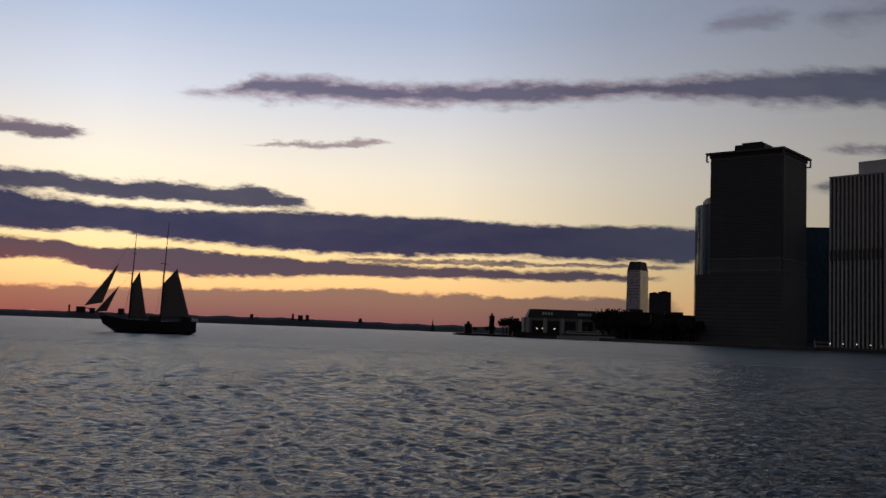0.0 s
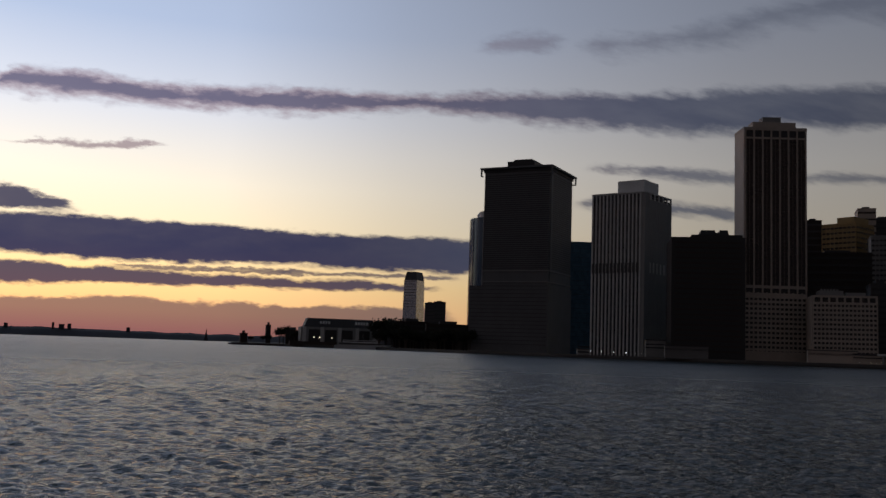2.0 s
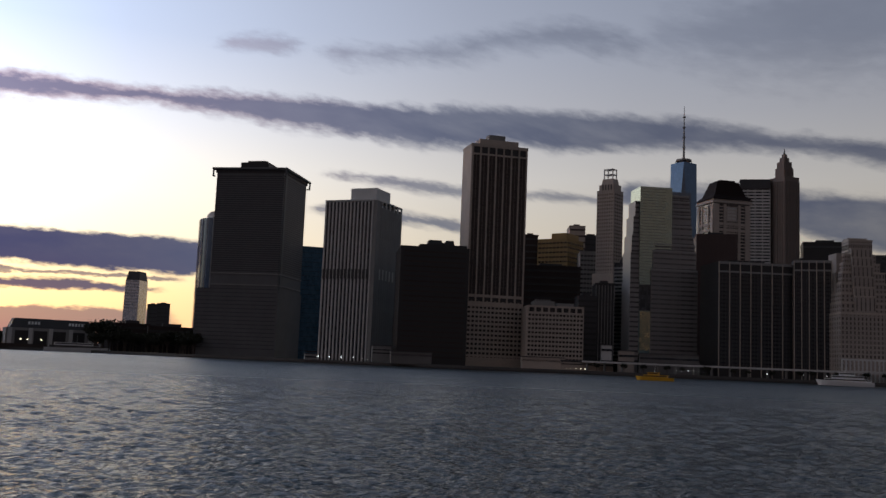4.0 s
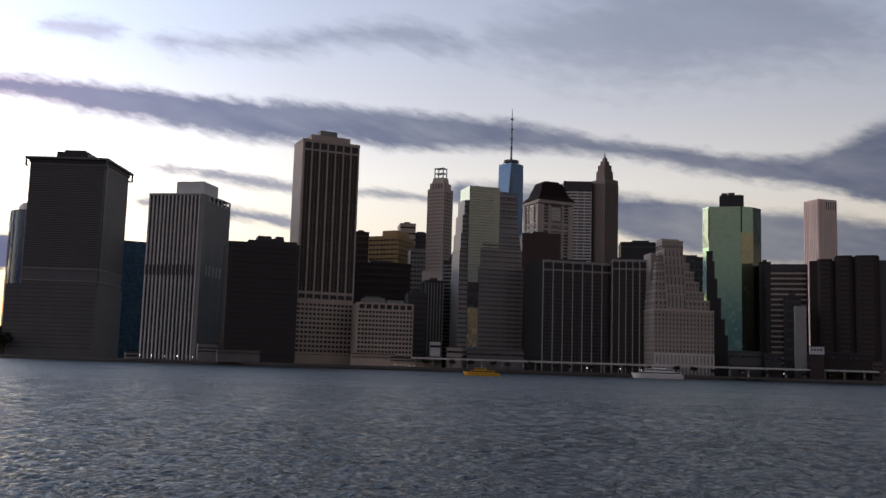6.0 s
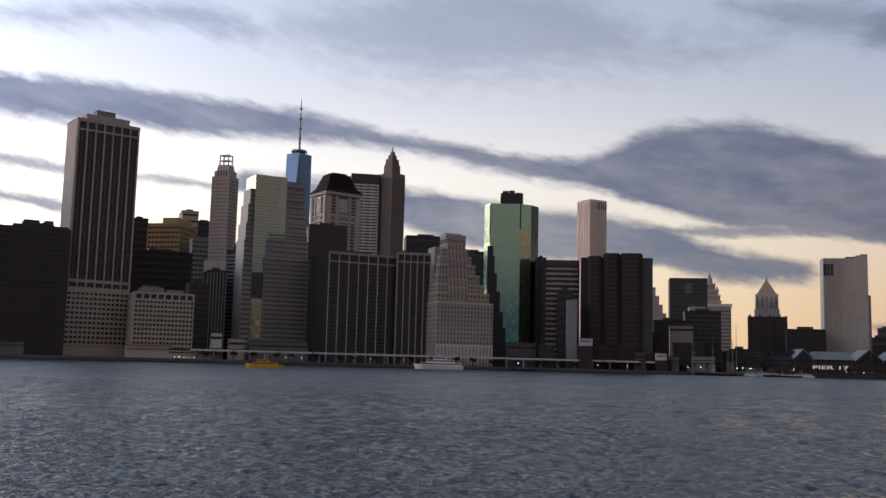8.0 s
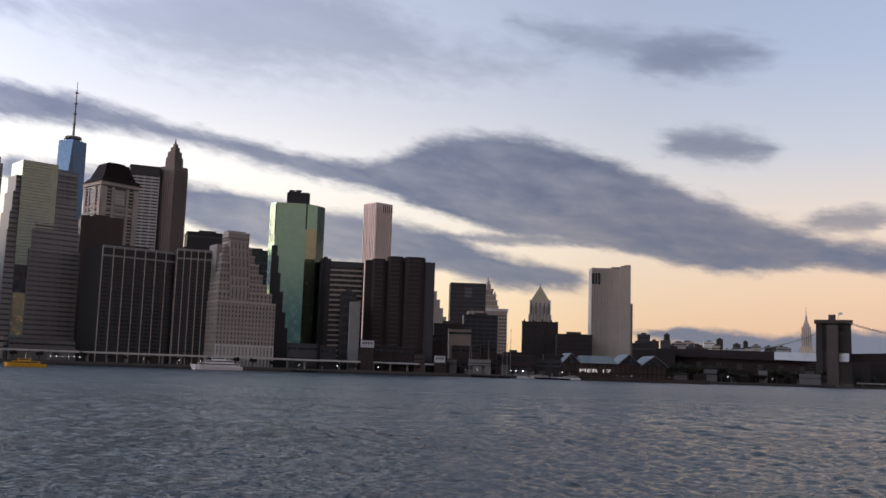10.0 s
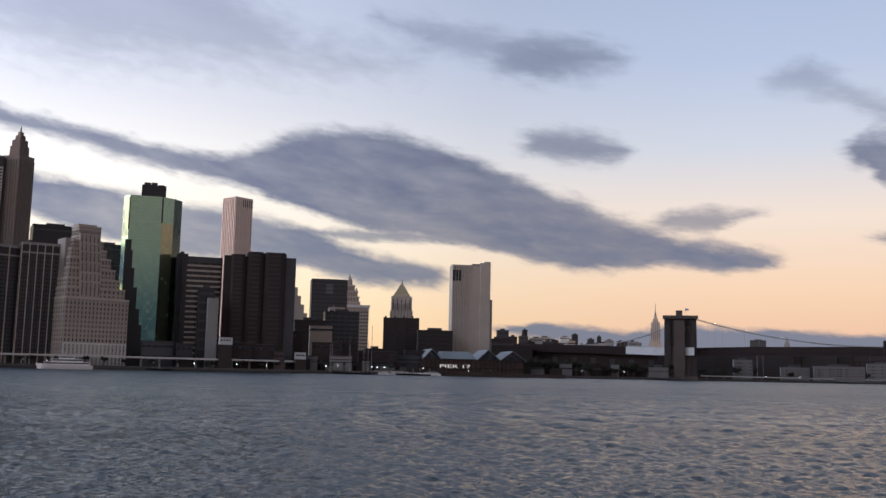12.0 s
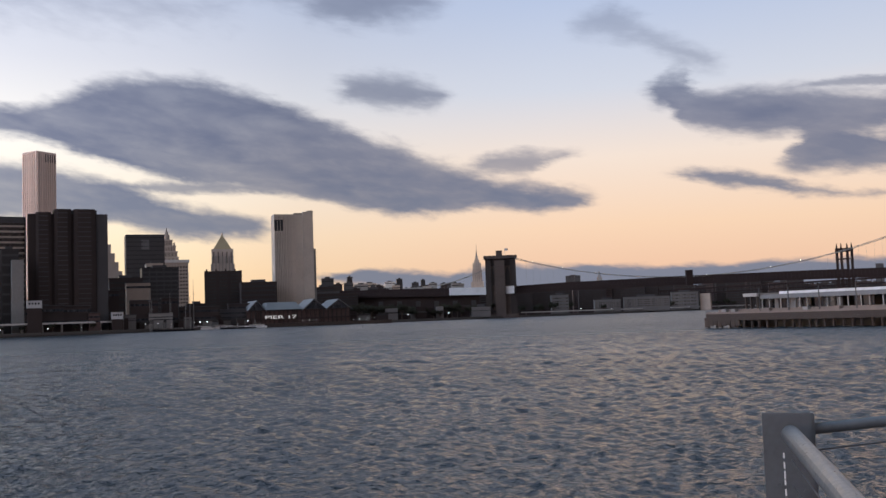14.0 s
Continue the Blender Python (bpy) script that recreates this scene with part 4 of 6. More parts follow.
def build_ziggurat():
    p = Plot("stone_skyscraper", "grey limestone wedding-cake office block with many setbacks", 50.38, 51.33, 54.66, 858, 20)
    x = lambda b: p.x_at(b)
    # left bearing, right bearing, elevation of the roof, setback
    tiers = ((51.33, 54.66, 3.62, 0.0), (51.35, 54.45, 4.2, 1.6), (51.37, 54.2, 4.72, 3.2), (51.4, 53.95, 5.3, 4.8), (51.45, 53.72, 5.9, 6.4), (51.5, 53.5, 6.4, 8.0), (51.6, 53.34, 6.9, 9.6), (51.85, 53.22, 7.72, 11.5))
    below = 0.0
    for i, (b0, b1, el, y) in enumerate(tiers):
        top = p.h(el)
        d1 = p.d - y * 1.4
        x0 = x(b0) + y * 0.25
        p.box("tier", WARM, x0, x(b1), y, d1, below, top)
        p.box("parapet", BEIGE, x0 - 0.3, x(b1) + 0.3, y - 0.35, d1, top - 0.7, top + 0.5)
        if 0 < i < 7:
            p.box("centre_bay", WARM, x(52.05), x(53.1), y - 1.5, y + 1, below, top + 5)
            p.box("bay_coping", BEIGE, x(52.03), x(53.12), y - 1.7, y + 1, top + 5, top + 5.6)
            p.ribs("F", 5, below + 2, top + 4, 0.9, 0.12, SOFTGLASS, x(52.12), x(53.05), 1.5 - y, name="window_strip")
        n = 17 if i == 0 else 13
        wd = x(b1) - x0
        me = box_mesh("window_strip", SOFTGLASS, 0, wd / n * 0.36, -0.12, 0.2, 0, (top - below) - 3.0)
        p.row("window_strip", me, [(x0 + wd * (k + 0.3) / n, y, below + 1.5) for k in range(n)])
        me = box_mesh("window_strip", SOFTGLASS, -0.12, 0.2, 0, 1.4, 0, (top - below) - 3.0)
        p.row("window_strip", me, [(x0, y + (d1 - y) * (k + 0.3) / 8, below + 1.5) for k in range(8)])
        k = max(1, int((top - below) / 3.6) - 1)
        p.bands("F", k, below + 3, top - 2, 1.5, 0.2, WARM, x0 + 0.2, x(b1) - 0.2, -y)
        p.bands("L", k, below + 3, top - 2, 1.5, 0.2, WARM, y + 0.2, d1 - 0.2, -x0)
        below = top
    # left flank steps
    for dd, el in ((0, 3.5), (5, 4.7), (11, 5.9), (16, 7.0)):
        p.box("flank_step", WARM, 2, 20, p.d * 0.35, p.d + 6 - dd, 0, p.h(el))
    p.bands("F", 2, 8, 19, 1.4, 0.5, PALE, name="base_course")
    p.ribs("F", 17, 0, 18, 1.3, 0.45, PALE, name="base_pier")
    p.box("roof_house", WARM, x(52.05), x(53.05), 15, 26, below, below + 2.2)


def build_green_tower():
    p = Plot("glass_tower", "tall prism of green mirror glass with cut corners", 54.05, 54.05, 57.3, 985, 0, 50)
    top = p.h(9.52)
    x = lambda b: p.x_at(b)
    a, b, c, d = x(54.38), x(56.18), x(56.5), p.w
    bm = bmesh.new()
    e = x(56.85)
    prism(bm, [(0, 10), (a, 0), (b, 0), (e, 7), (d, 18), (d, 44), (0, 44)], 0, top)
    part("body", bm, GREENGLASS, p.ob)
    # overlays tint each facet by its reflections: olive corner, dark right, paler left
    bm = bmesh.new()
    prism(bm, [(b + 0.2, -0.1), (e, 6.7), (e - 0.1, 7.4), (b + 0.1, 0.5)], 0, top - 26)
    part("chamfer", bm, OLIVE, p.ob, "cut corner coloured olive for its reflections")
    bm = bmesh.new()
    prism(bm, [(e + 0.1, 6.8), (d + 0.3, 17.8), (d + 0.3, 44), (d - 0.5, 44), (d - 0.5, 18.5), (e, 7.6)], 0, top - 0.5)
    part("right_facet", bm, DIMGREEN, p.ob, "facet coloured dark for what it reflects")
    bm = bmesh.new()
    prism(bm, [(-0.2, 9.8), (a, -0.2), (a + 0.2, 0.3), (0.1, 10.3)], p.h(7.2), top - 1)
    part("left_facet", bm, JADE, p.ob, "facet coloured paler for its brighter reflection")
    p.bands("F", 46, 6, top - 2, 0.25, 0.1, JADE, a + 0.3, b - 0.3, name="floor_line")
    p.box("corner_slot", BLACK, a - 0.5, a + 0.6, -0.5, 2.5, top - 34, top - 2)
    p.box("corner_slot", BLACK, b - 0.6, b + 0.8, -0.3, 3.5, top - 26, top)
    p.box("penthouse", BLACK, x(55.0), x(56.35), 10, 34, top, p.h(10.25))
    for bb, el in ((55.12, 10.4), (55.5, 10.42), (55.9, 10.3)):
        p.box("roof_plant", CHARCOAL, x(bb), x(bb) + 6, 12, 30, p.h(10.25), p.h(el))
    # black stepped block added in place of the ziggurat's reflection in the glass
    q = Plot("office_block", "black stepped shape in place of a reflection in the green glass", 54.5, 54.5, 55.45, 930, 0, 30)
    for b1, e0, e1 in ((55.42, 0, 2.2), (55.25, 2.2, 3.1), (55.05, 3.1, 4.3), (54.85, 4.3, 5.4), (54.7, 5.4, 6.4), (54.6, 6.4, 7.0)):
        q.box("tier", BLACK, -4, q.x_at(b1), 0, 30, 0 if e0 == 0 else q.h(e0), q.h(e1))


def build_white_banded():
    p = Plot("office_block", "dark block ringed with pale bands", 57.5, 57.5, 59.7, 930, 3, 40)
    top = p.h(6.2)
    p.body(BROWNGLASS, top)
    p.bands("F", 1, top - 5, top + 0.6, 5.6, 0.4, CHARCOAL, name="cornice")
    p.bands("F", 19, 8, top - 7, 1.7, 0.5, TAN, 4.0, p.w - 1)
    p.ribs("F", 1, 0, top, 1.2, 0.7, BLACK, p.w - 1.2, p.w)
    p.ribs("F", 1, 0, top, 4.0, 0.7, BLACK, 0, 4.0)
    plain_block("office_block", "black slab beside the banded block", 57.2, 57.2, 57.75, 960, 3, 6.3, BLACK)
    plain_block("office_block", "narrow dark tower in shadow", 58.5, 58.5, 59.35, 900, 3, 4.4, BLACK, CHARCOAL, 8)
    plain_block("office_block", "grey block with blank walls", 59.0, 59.0, 59.6, 885, 3, 3.9, GREY, roof=False)


def build_rippled_tower():
    p = Plot("apartment_tower", "tall rippled tower of pinkish steel", 59.58, 60.28, 61.24, 1535, 38)
    top = p.h(9.78)
    p.body(STEELSKIN, top)
    for f, full, n in (("F", p.w, 9), ("L", p.d, 8)):
        p.ribs(f, n, 0, top, full / n * 0.42, 1.4, STEELSKIN, name="bay")
        p.bands(f, 56, 60, top - 8, 1.1, 0.35, TAN, name="window_band")
    p.ribs("F", 5, top - 14, top - 2, 2.2, 0.9, BLACK, p.w * 0.45, p.w, name="louvre")
    p.box("parapet", STEELSKIN, -0.4, p.w + 0.4, -0.4, p.d, top, top + 1.5)


def build_octagon_block():
    p = Plot("office_block", "dark granite block with rounded bays", 59.8, 59.8, 63.95, 905, 0, 60)
    x = lambda b: p.x_at(b)
    p.box("body", BROWN, 0, p.w, 3.2, 60, 0, p.h(6.42))
    p.box("wing", CHARCOAL, x(63.35), p.w, 3, 9, 0, p.h(6.42))
    for b0, b1, el in ((61.15, 62.02, 6.68), (62.15, 63.3, 6.68), (60.2, 61.0, 6.5)):
        w = x(b1) - x(b0)
        bm = bmesh.new()
        prism(bm, [(x(b0), 9), (x(b0), 1.4), (x(b0) + w * 0.2, 0), (x(b1) - w * 0.2, 0), (x(b1), 1.4), (x(b1), 9)], 0, p.h(el))
        part("bay", bm, BROWN, p.ob)
        p.bands("F", 24, 8, p.h(el) - 3, 0.7, 0.04, CHARCOAL, x(b0) + w * 0.2, x(b1) - w * 0.2, 0, name="window_band")
    p.box("attic", CHARCOAL, x(61.1), x(63.4), 9, 40, p.h(6.42), p.h(6.68))
    p = Plot("stone_skyscraper", "stepped stone tower behind the bays", 63.3, 63.3, 64.7, 1250, 0, 30)
    for b1, e0, e1 in ((64.7, 0, 3.2), (64.5, 3.2, 3.7), (64.3, 3.7, 4.2), (64.1, 4.2, 4.7)):
        p.box("tier", WARM, 0, p.x_at(b1), 0, 30, 0 if e0 == 0 else p.h(e0), p.h(e1))


for make in (build_ziggurat, build_green_tower, build_white_banded, build_rippled_tower, build_octagon_block):
    make()


# ---- civic quarter ----
def build_civic():
    p = Plot("office_block", "dark brown square office slab", 64.9, 64.9, 67.0, 1400, 3, 40)
    p.body(CHARCOAL, p.h(5.25))
    p.box("panel", SLATE, p.w * 0.4, p.w * 0.6, -0.3, 0.5, p.h(4.4), p.h(4.95))
    p.bands("F", 20, 10, p.h(5.1), 1.5, 0.3, BLACK, name="window_band")
    p = Plot("civic_tower", "pale stone municipal block with a round lantern tower", 65.3, 65.3, 68.3, 1550, 0, 40)
    x = lambda b: p.x_at(b)
    p.body(WARM, p.h(3.7))
    p.box("cornice", PALE, -1.5, p.w + 1.5, -1.5, 41, p.h(3.62), p.h(3.78))
    p.ribs("F", 20, 20, p.h(3.55), 1.6, 0.6, WARM)
    p.bands("F", 14, 20, p.h(3.4), 2.2, 0.3, GLASS, name="window_band")
    for b0, b1, e0, e1 in ((66.5, 67.78, 3.7, 3.98), (66.6, 67.72, 3.98, 4.3), (66.72, 67.63, 4.3, 4.62), (66.86, 67.46, 4.62, 4.98)):
        p.box("tower_stage", WARM, x(b0), x(b1), 8 + (e0 - 3.7) * 6, 36 - (e0 - 3.7) * 6, p.h(e0), p.h(e1))
        p.box("tower_cornice", BEIGE, x(b0) - 0.8, x(b1) + 0.8, 7.2 + (e0 - 3.7) * 6, 36 - (e0 - 3.7) * 6, p.h(e1) - 1.5, p.h(e1))
        p.ribs("F", 6, p.h(e0) + 1, p.h(e1) - 2, 0.9, 0.2, SOFTGLASS, x(b0) + 2, x(b1) - 2, -(8 + (e0 - 3.7) * 6), name="window_strip")
    for b0 in (66.68, 67.55):
        bm = bmesh.new()
        tube(bm, (x(b0), 14, p.h(4.62)), (x(b0), 14, p.h(4.82)), 2.2, 0.8, 8)
        part("turret", bm, WARM, p.ob)
    cx = x(67.14)
    bm = bmesh.new()
    tube(bm, (cx, 20, p.h(4.98)), (cx, 20, p.h(5.28)), 5, 4.4, 12)
    tube(bm, (cx, 20, p.h(5.28)), (cx, 20, p.h(5.46)), 3.0, 2.2, 12)
    tube(bm, (cx, 20, p.h(5.46)), (cx, 20, p.h(5.68)), 1.4, 0.5, 8)
    part("lantern", bm, WARM, p.ob)
    plain_block("office_block", "dark glass block with a rounded pale attic", 65.75, 65.75, 67.75, 1100, 3, 3.3, BLACK, CHARCOAL, 12, 6, CHARCOAL)
    plain_block("office_block", "low dark block among the civic towers", 64.0, 64.0, 65.8, 1060, 3, 2.75, BROWN, BLACK, 8)
    plain_block("office_block", "low tan block among the towers", 66.0, 66.0, 66.9, 1250, 3, 3.55, TAN, GLASS, 10)

    p = Plot("courthouse_tower", "stone courthouse tower with a gilded pyramid roof", 69.55, 69.55, 70.9, 1500, 0, 34)
    p.body(WARM, p.h(3.5))
    p.box("shaft", WARM, 1.5, p.w - 1.5, 1.5, 32, p.h(3.5), p.h(4.36))
    p.ribs("F", 7, p.h(2), p.h(3.95), 1.6, 0.5, GREY, 2, p.w - 2)
    bm = bmesh.new()
    cx = p.w / 2
    solid_box(bm, 3, p.w - 3, 3, p.w - 3, p.h(4.30), p.h(5.17), inset=p.w / 2 - 4.2)
    tube(bm, (cx, cx, p.h(5.15)), (cx, cx, p.h(5.36)), 1.5, 0.4)
    p.ribs("F", 5, p.h(3.55), p.h(4.2), 1.6, 0.2, SOFTGLASS, 4, p.w - 4, -1.5, name="window_strip")
    part("roof", bm, GILT, p.ob, "gilded pyramid roof")
    q = Plot("office_block", "brown brick block with corner piers", 69.18, 69.18, 71.3, 1250, 0, 34)
    q.body(BROWN, q.h(3.08))
    q.ribs("F", 4, 0, q.h(3.1), 4.0, 0.8, BROWN)
    q.bands("F", 14, 10, q.h(2.9), 1.6, 0.4, BLACK, name="window_band")
    for i in range(4):
        q.box("roof_post", BROWN, q.w * i / 4 + 2, q.w * i / 4 + 4, 2, 5, q.h(3.08), q.h(3.2))
    plain_block("office_block", "long low dark block before the slab", 71.25, 71.25, 73.3, 1200, 3, 2.35, BROWN, BLACK, 8)
    plain_block("office_block", "low dark block among the civic towers", 68.2, 68.2, 69.3, 1350, 3, 1.2, BROWN, BLACK, 4)

    p = Plot("telephone_tower", "windowless white limestone slab with upright ribs", 73.2, 73.2, 75.45, 1240, 8, 26)
    x = lambda b: p.x_at(b)
    p.box("body", BEIGE, 0, x(74.9), 0, 26, 0, p.h(6.32))
    p.box("stair_tower", BEIGE, x(74.86), p.w, -3, 24, 0, p.h(6.45))
    p.ribs("F", 13, 0, p.h(6.3), 1.4, 0.8, BEIGE, 0, x(74.4))
    p.ribs("F", 12, 0, p.h(6.2), 0.35, 0.15, CHARCOAL, 1.6, x(74.4) - 1, name="window_slot")
    p.box("dark_panel", BLACK, 0.5, x(73.72), -0.95, 0.5, p.h(5.35), p.h(6.0), "dark louvred opening")
    for k in (0.36, 0.68):
        xx = 0.5 + (x(73.72) - 0.5) * k
        p.box("louvre_bar", BEIGE, xx - 0.25, xx + 0.25, -1.1, -0.9, p.h(5.35), p.h(6.0))
    p.box("corner_cap", BEIGE, x(75.1), p.w, -3.4, 10, p.h(6.45), p.h(6.52))
    p.box("roof_plant", CHARCOAL, x(74.4), x(74.86), 2, 20, p.h(6.32), p.h(6.4))
    p.box("side_wing", GREY, p.w, p.w + 4, 4, 24, 0, p.h(4.3))


build_civic()


# ---- the point: ferry hall, park trees, towers across the bay ----
def build_ferry_hall():
    p = Plot("ferry_terminal", "pale ferry hall with tall dark arches and a hipped roof", 4.75, 4.75, 9.25, 1190, 5, 40, "ferry terminal")
    top = p.h(0.98)
    p.body(GREY, top)
    bm = bmesh.new()
    solid_box(bm, 4, p.w - 2, 1, 38, top, p.h(1.5), inset=4)
    part("roof", bm, CHARCOAL, p.ob, "dark hipped metal roof")
    me = box_mesh("arch_opening", BLACK, 0, p.w * 0.15, -0.4, 1.0, 0, top * 0.68)
    p.row("arch_opening", me, [(p.w * k, 0, 4) for k in (0.10, 0.31, 0.52, 0.74)])
    p.ribs("F", 5, 0, top, p.w * 0.045, 1.2, PALE, 2, p.w - 2, name="pylon")
    for k0, n in ((0.24, 4), (0.70, 6)):
        me = box_mesh("sign_bar", WHITE, 0, 2.4, -0.3, 0.3, 0, 3.4)
        p.row("sign_bar", me, [(p.w * k0 + i * 3.4, 2.4, top + 4) for i in range(n)], "white bar of unreadable lettering")
    for k in (0.17, 0.24, 0.4):
        me = box_mesh("lamp", LAMP, -0.5, 0.5, -0.9, -0.5, 0, 1.0)
        p.row("lamp", me, [(p.w * k, 0, 9)])
    p.box("slip", WOOD, -14, p.w * 0.45, -14, 0, -1, 4.5, "dark timber ferry slip")


def build_boat(name, label, b, d, length, tall, hull_mat, decks, yaw, bands=BLACK):
    """A passenger boat: shaped hull, decks with window bands, a wheelhouse, a mast and rails."""
    ob = tagged(new(name), label, "boat")
    ob.matrix_world = Matrix.Translation(at(b, d, 0)) @ Matrix.Rotation(radians(yaw), 4, "Z")
    bm = bmesh.new()
    half, wd = length / 2, length * 0.12
    rows = []
    for i in range(11):
        k = i / 10
        w = wd * min(1.0, 1.9 * math.sin(math.pi * min(0.5, 0.5 * (1 - k) * 2.2 + 0.02))) if k > 0.5 else wd
        sheer = tall * (0.30 + 0.10 * k * k)
        x = -half + length * k
        rows.append([bm.verts.new(v) for v in ((x - (0.05 * length if k == 1 else 0), -w * 0.75, -0.4), (x, -w, sheer), (x, w, sheer), (x - (0.05 * length if k == 1 else 0), w * 0.75, -0.4))])
    for a, c in zip(rows, rows[1:]):
        for i in range(3):
            bm.faces.new((a[i], c[i], c[i + 1], a[i + 1]))
    bm.faces.new(rows[0])
    bm.faces.new(rows[-1][::-1])
    part("hull", bm, hull_mat, ob)
    z = tall * 0.3
    for k, (x0, x1, mat) in enumerate(decks):
        hgt = tall * 0.2
        w = wd * (0.88 - 0.12 * k)
        part("deckhouse", box_mesh("deckhouse", mat, x0 * half, x1 * half, -w, w, z, z + hgt, inset=0.15), None, ob)
        part("window_band", box_mesh("window_band", bands, x0 * half + 0.6, x1 * half - 0.6, -w - 0.05, w + 0.05, z + hgt * 0.4, z + hgt * 0.78), None, ob)
        part("deck_edge", box_mesh("deck_edge", mat, x0 * half - 0.5, x1 * half + 0.4, -w - 0.3, w + 0.3, z + hgt, z + hgt + 0.15), None, ob)
        z += hgt + 0.15
    bm = bmesh.new()
    tube(bm, (0, 0, z), (-0.3, 0, tall * 1.25), 0.12, 0.06)
    tube(bm, (-0.1, -1.0, tall * 1.08), (-0.1, 1.0, tall * 1.08), 0.06)
    part("mast", bm, WHITE, ob)
    return ob


def build_tree_mesh():
    rng = random.Random(11)
    bm = bmesh.new()
    tube(bm, (0, 0, -0.3), (0.2, 0, 5), 0.45, 0.3)
    tips = []
    for i in range(7):
        a = i * 0.9
        tip = Vector((3.2 * math.cos(a), 3.2 * math.sin(a), 8.5 + 3.0 * rng.random()))
        tube(bm, (0.2, 0, 4.6), tip, 0.22, 0.07, 6)
        tips.append(tip)
    trunk = finish(bm, "trunk", BARK)
    verts, faces = [], []
    for i in range(900):
        t = tips[rng.randrange(7)]
        v = Vector((rng.gauss(0, 1), rng.gauss(0, 1), rng.gauss(0, 0.8)))
        c = t + v.normalized() * (abs(rng.gauss(0, 1.0)) + 0.9)
        n = Vector((rng.gauss(0, 1), rng.gauss(0, 1), rng.gauss(0, 1))).normalized()
        u = n.orthogonal().normalized() * (0.45 + 0.3 * rng.random())
        w = n.cross(u)
        k = len(verts)
        verts += [c - u, c + w * 0.7, c + u, c - w * 0.7]
        faces.append((k, k + 1, k + 2, k + 3))
    me = bpy.data.meshes.new("crown")
    me.from_pydata(verts, [], faces)
    me.materials.append(LEAF)
    return trunk, me


TRUNK, CROWN = build_tree_mesh()


def tree(b, d, size, label="dark leafy tree in the park"):
    ob = tagged(new("tree"), label, "tree", "park trees")
    ob.matrix_world = Matrix.Translation(at(b, d, GROUND)) @ Matrix.Rotation(b * 7.1 + d, 4, "Z") @ Matrix.Diagonal((size, size, size, 1))
    part("trunk", TRUNK, None, ob)
    part("crown", CROWN, None, ob)


build_ferry_hall()
build_boat("ferry_boat", "long white passenger ferry moored at the hall", 8.4, 1120, 66, 14, WHITE, ((-0.85, 0.7, GREY), (-0.7, 0.5, WHITE)), -6)
rng = random.Random(3)
for i in range(46):
    b = 9.2 + 5.6 * rng.random()
    tree(b, shore(b) + 22 + 70 * rng.random(), 1.15 + 0.6 * rng.random())
for b, d, s in ((9.35, 1175, 2.6), (9.75, 1180, 2.65), (10.2, 1170, 2.6), (10.55, 1150, 2.3), (3.75, 1260, 1.75), (3.55, 1255, 1.5), (4.0, 1262, 1.6), (2.9, 1275, 0.9), (2.6, 1275, 0.8), (4.4, 1230, 1.3), (1.9, 1290, 0.7)):
    tree(b, d, s)
for bl, br, d, el, lab in ((2.75, 3.02, 1290, 0.95, "small dark water tank house"), (1.3, 1.7, 1300, 0.42, "small dark shed on the point"), (10.3, 12.2, 1150, 1.45, "dark brick building behind the park trees"), (12.1, 14.7, 1090, 1.35, "long dark brick building by the park"), (3.9, 4.75, 1240, 0.7, "low dark harbour building")):
    plain_block("brick_building", lab, bl, bl, br, d, 3, el, BROWN, BLACK, 3, 0, depth=20)
p = Plot("pier", "dark timber jetty at the point", 0.6, 0.6, 5.2, 1215, -8, 12, "jetty", z=-1.5)
p.box("deck", WOOD, 0, p.w, 0, 40, 2.2, 3.6)
p.row("pile", box_mesh("pile", WOOD, -0.3, 0.3, -0.3, 0.3, 0, 2.2), [(2 + i * 6, 0.5, 0) for i in range(int(p.w / 6))])
p = Plot("office_tower", "tapered silvery glass tower with a rounded crown across the bay", 10.64, 11.45, 11.92, 3080, 65)
p.box("shaft", BRIGHTGLASS, 0, p.w, 0, p.d, 0, p.h(3.95), inset=1.5)
p.box("crown", CHARCOAL, 2, p.w - 2, 2, p.d - 2, p.h(3.95), p.h(4.46), inset=5)
p.bands("L", 22, 20, p.h(3.9), 1.6, 0.3, SLATE, 3, p.d - 3, -1.2, name="floor_line")
for b0, b1, el in ((12.0, 12.55, 2.62), (12.5, 13.2, 2.7), (9.6, 10.3, 1.5), (13.3, 14.3, 1.2)):
    plain_block("office_block", "dark square tower across the bay", b0, b0, b1, 3050, 3, el, CHARCOAL, BLACK, 12, depth=50)
# far shore: scattered blocks on the ridge and the monument
for b, w, t in ((-20.8, 0.5, 0.6), (-20.1, 0.3, 0.55), (-21.2, 0.1, 0.68), (-18.6, 0.35, 0.58), (-15.9, 0.9, 0.56), (-8.9, 0.12, 0.68), (-8.55, 0.3, 0.6), (-8.1, 0.2, 0.64), (-5.0, 0.2, 0.55), (-11.3, 0.2, 0.56)):
    plain_block("far_building", "dark block on the far shore", b, b, b + w, 4560, 0, t, HAZE, depth=30, roof=False)
p = Plot("statue", "tiny dark monument on a pedestal across the bay", -0.68, -0.68, -0.58, 3400, 0, 6, "monument")
bm = bmesh.new()
solid_box(bm, -6, 12, -4, 12, -2, 10, inset=4)
solid_box(bm, -1, 7, 0, 8, 10, 24, inset=1)
tube(bm, (3, 4, 23), (3, 4, 36), 2.2, 1.3)
tube(bm, (3.4, 4, 35), (4.6, 4, 43), 0.6, 0.5)
part("figure_block", bm, HAZE, p.ob)


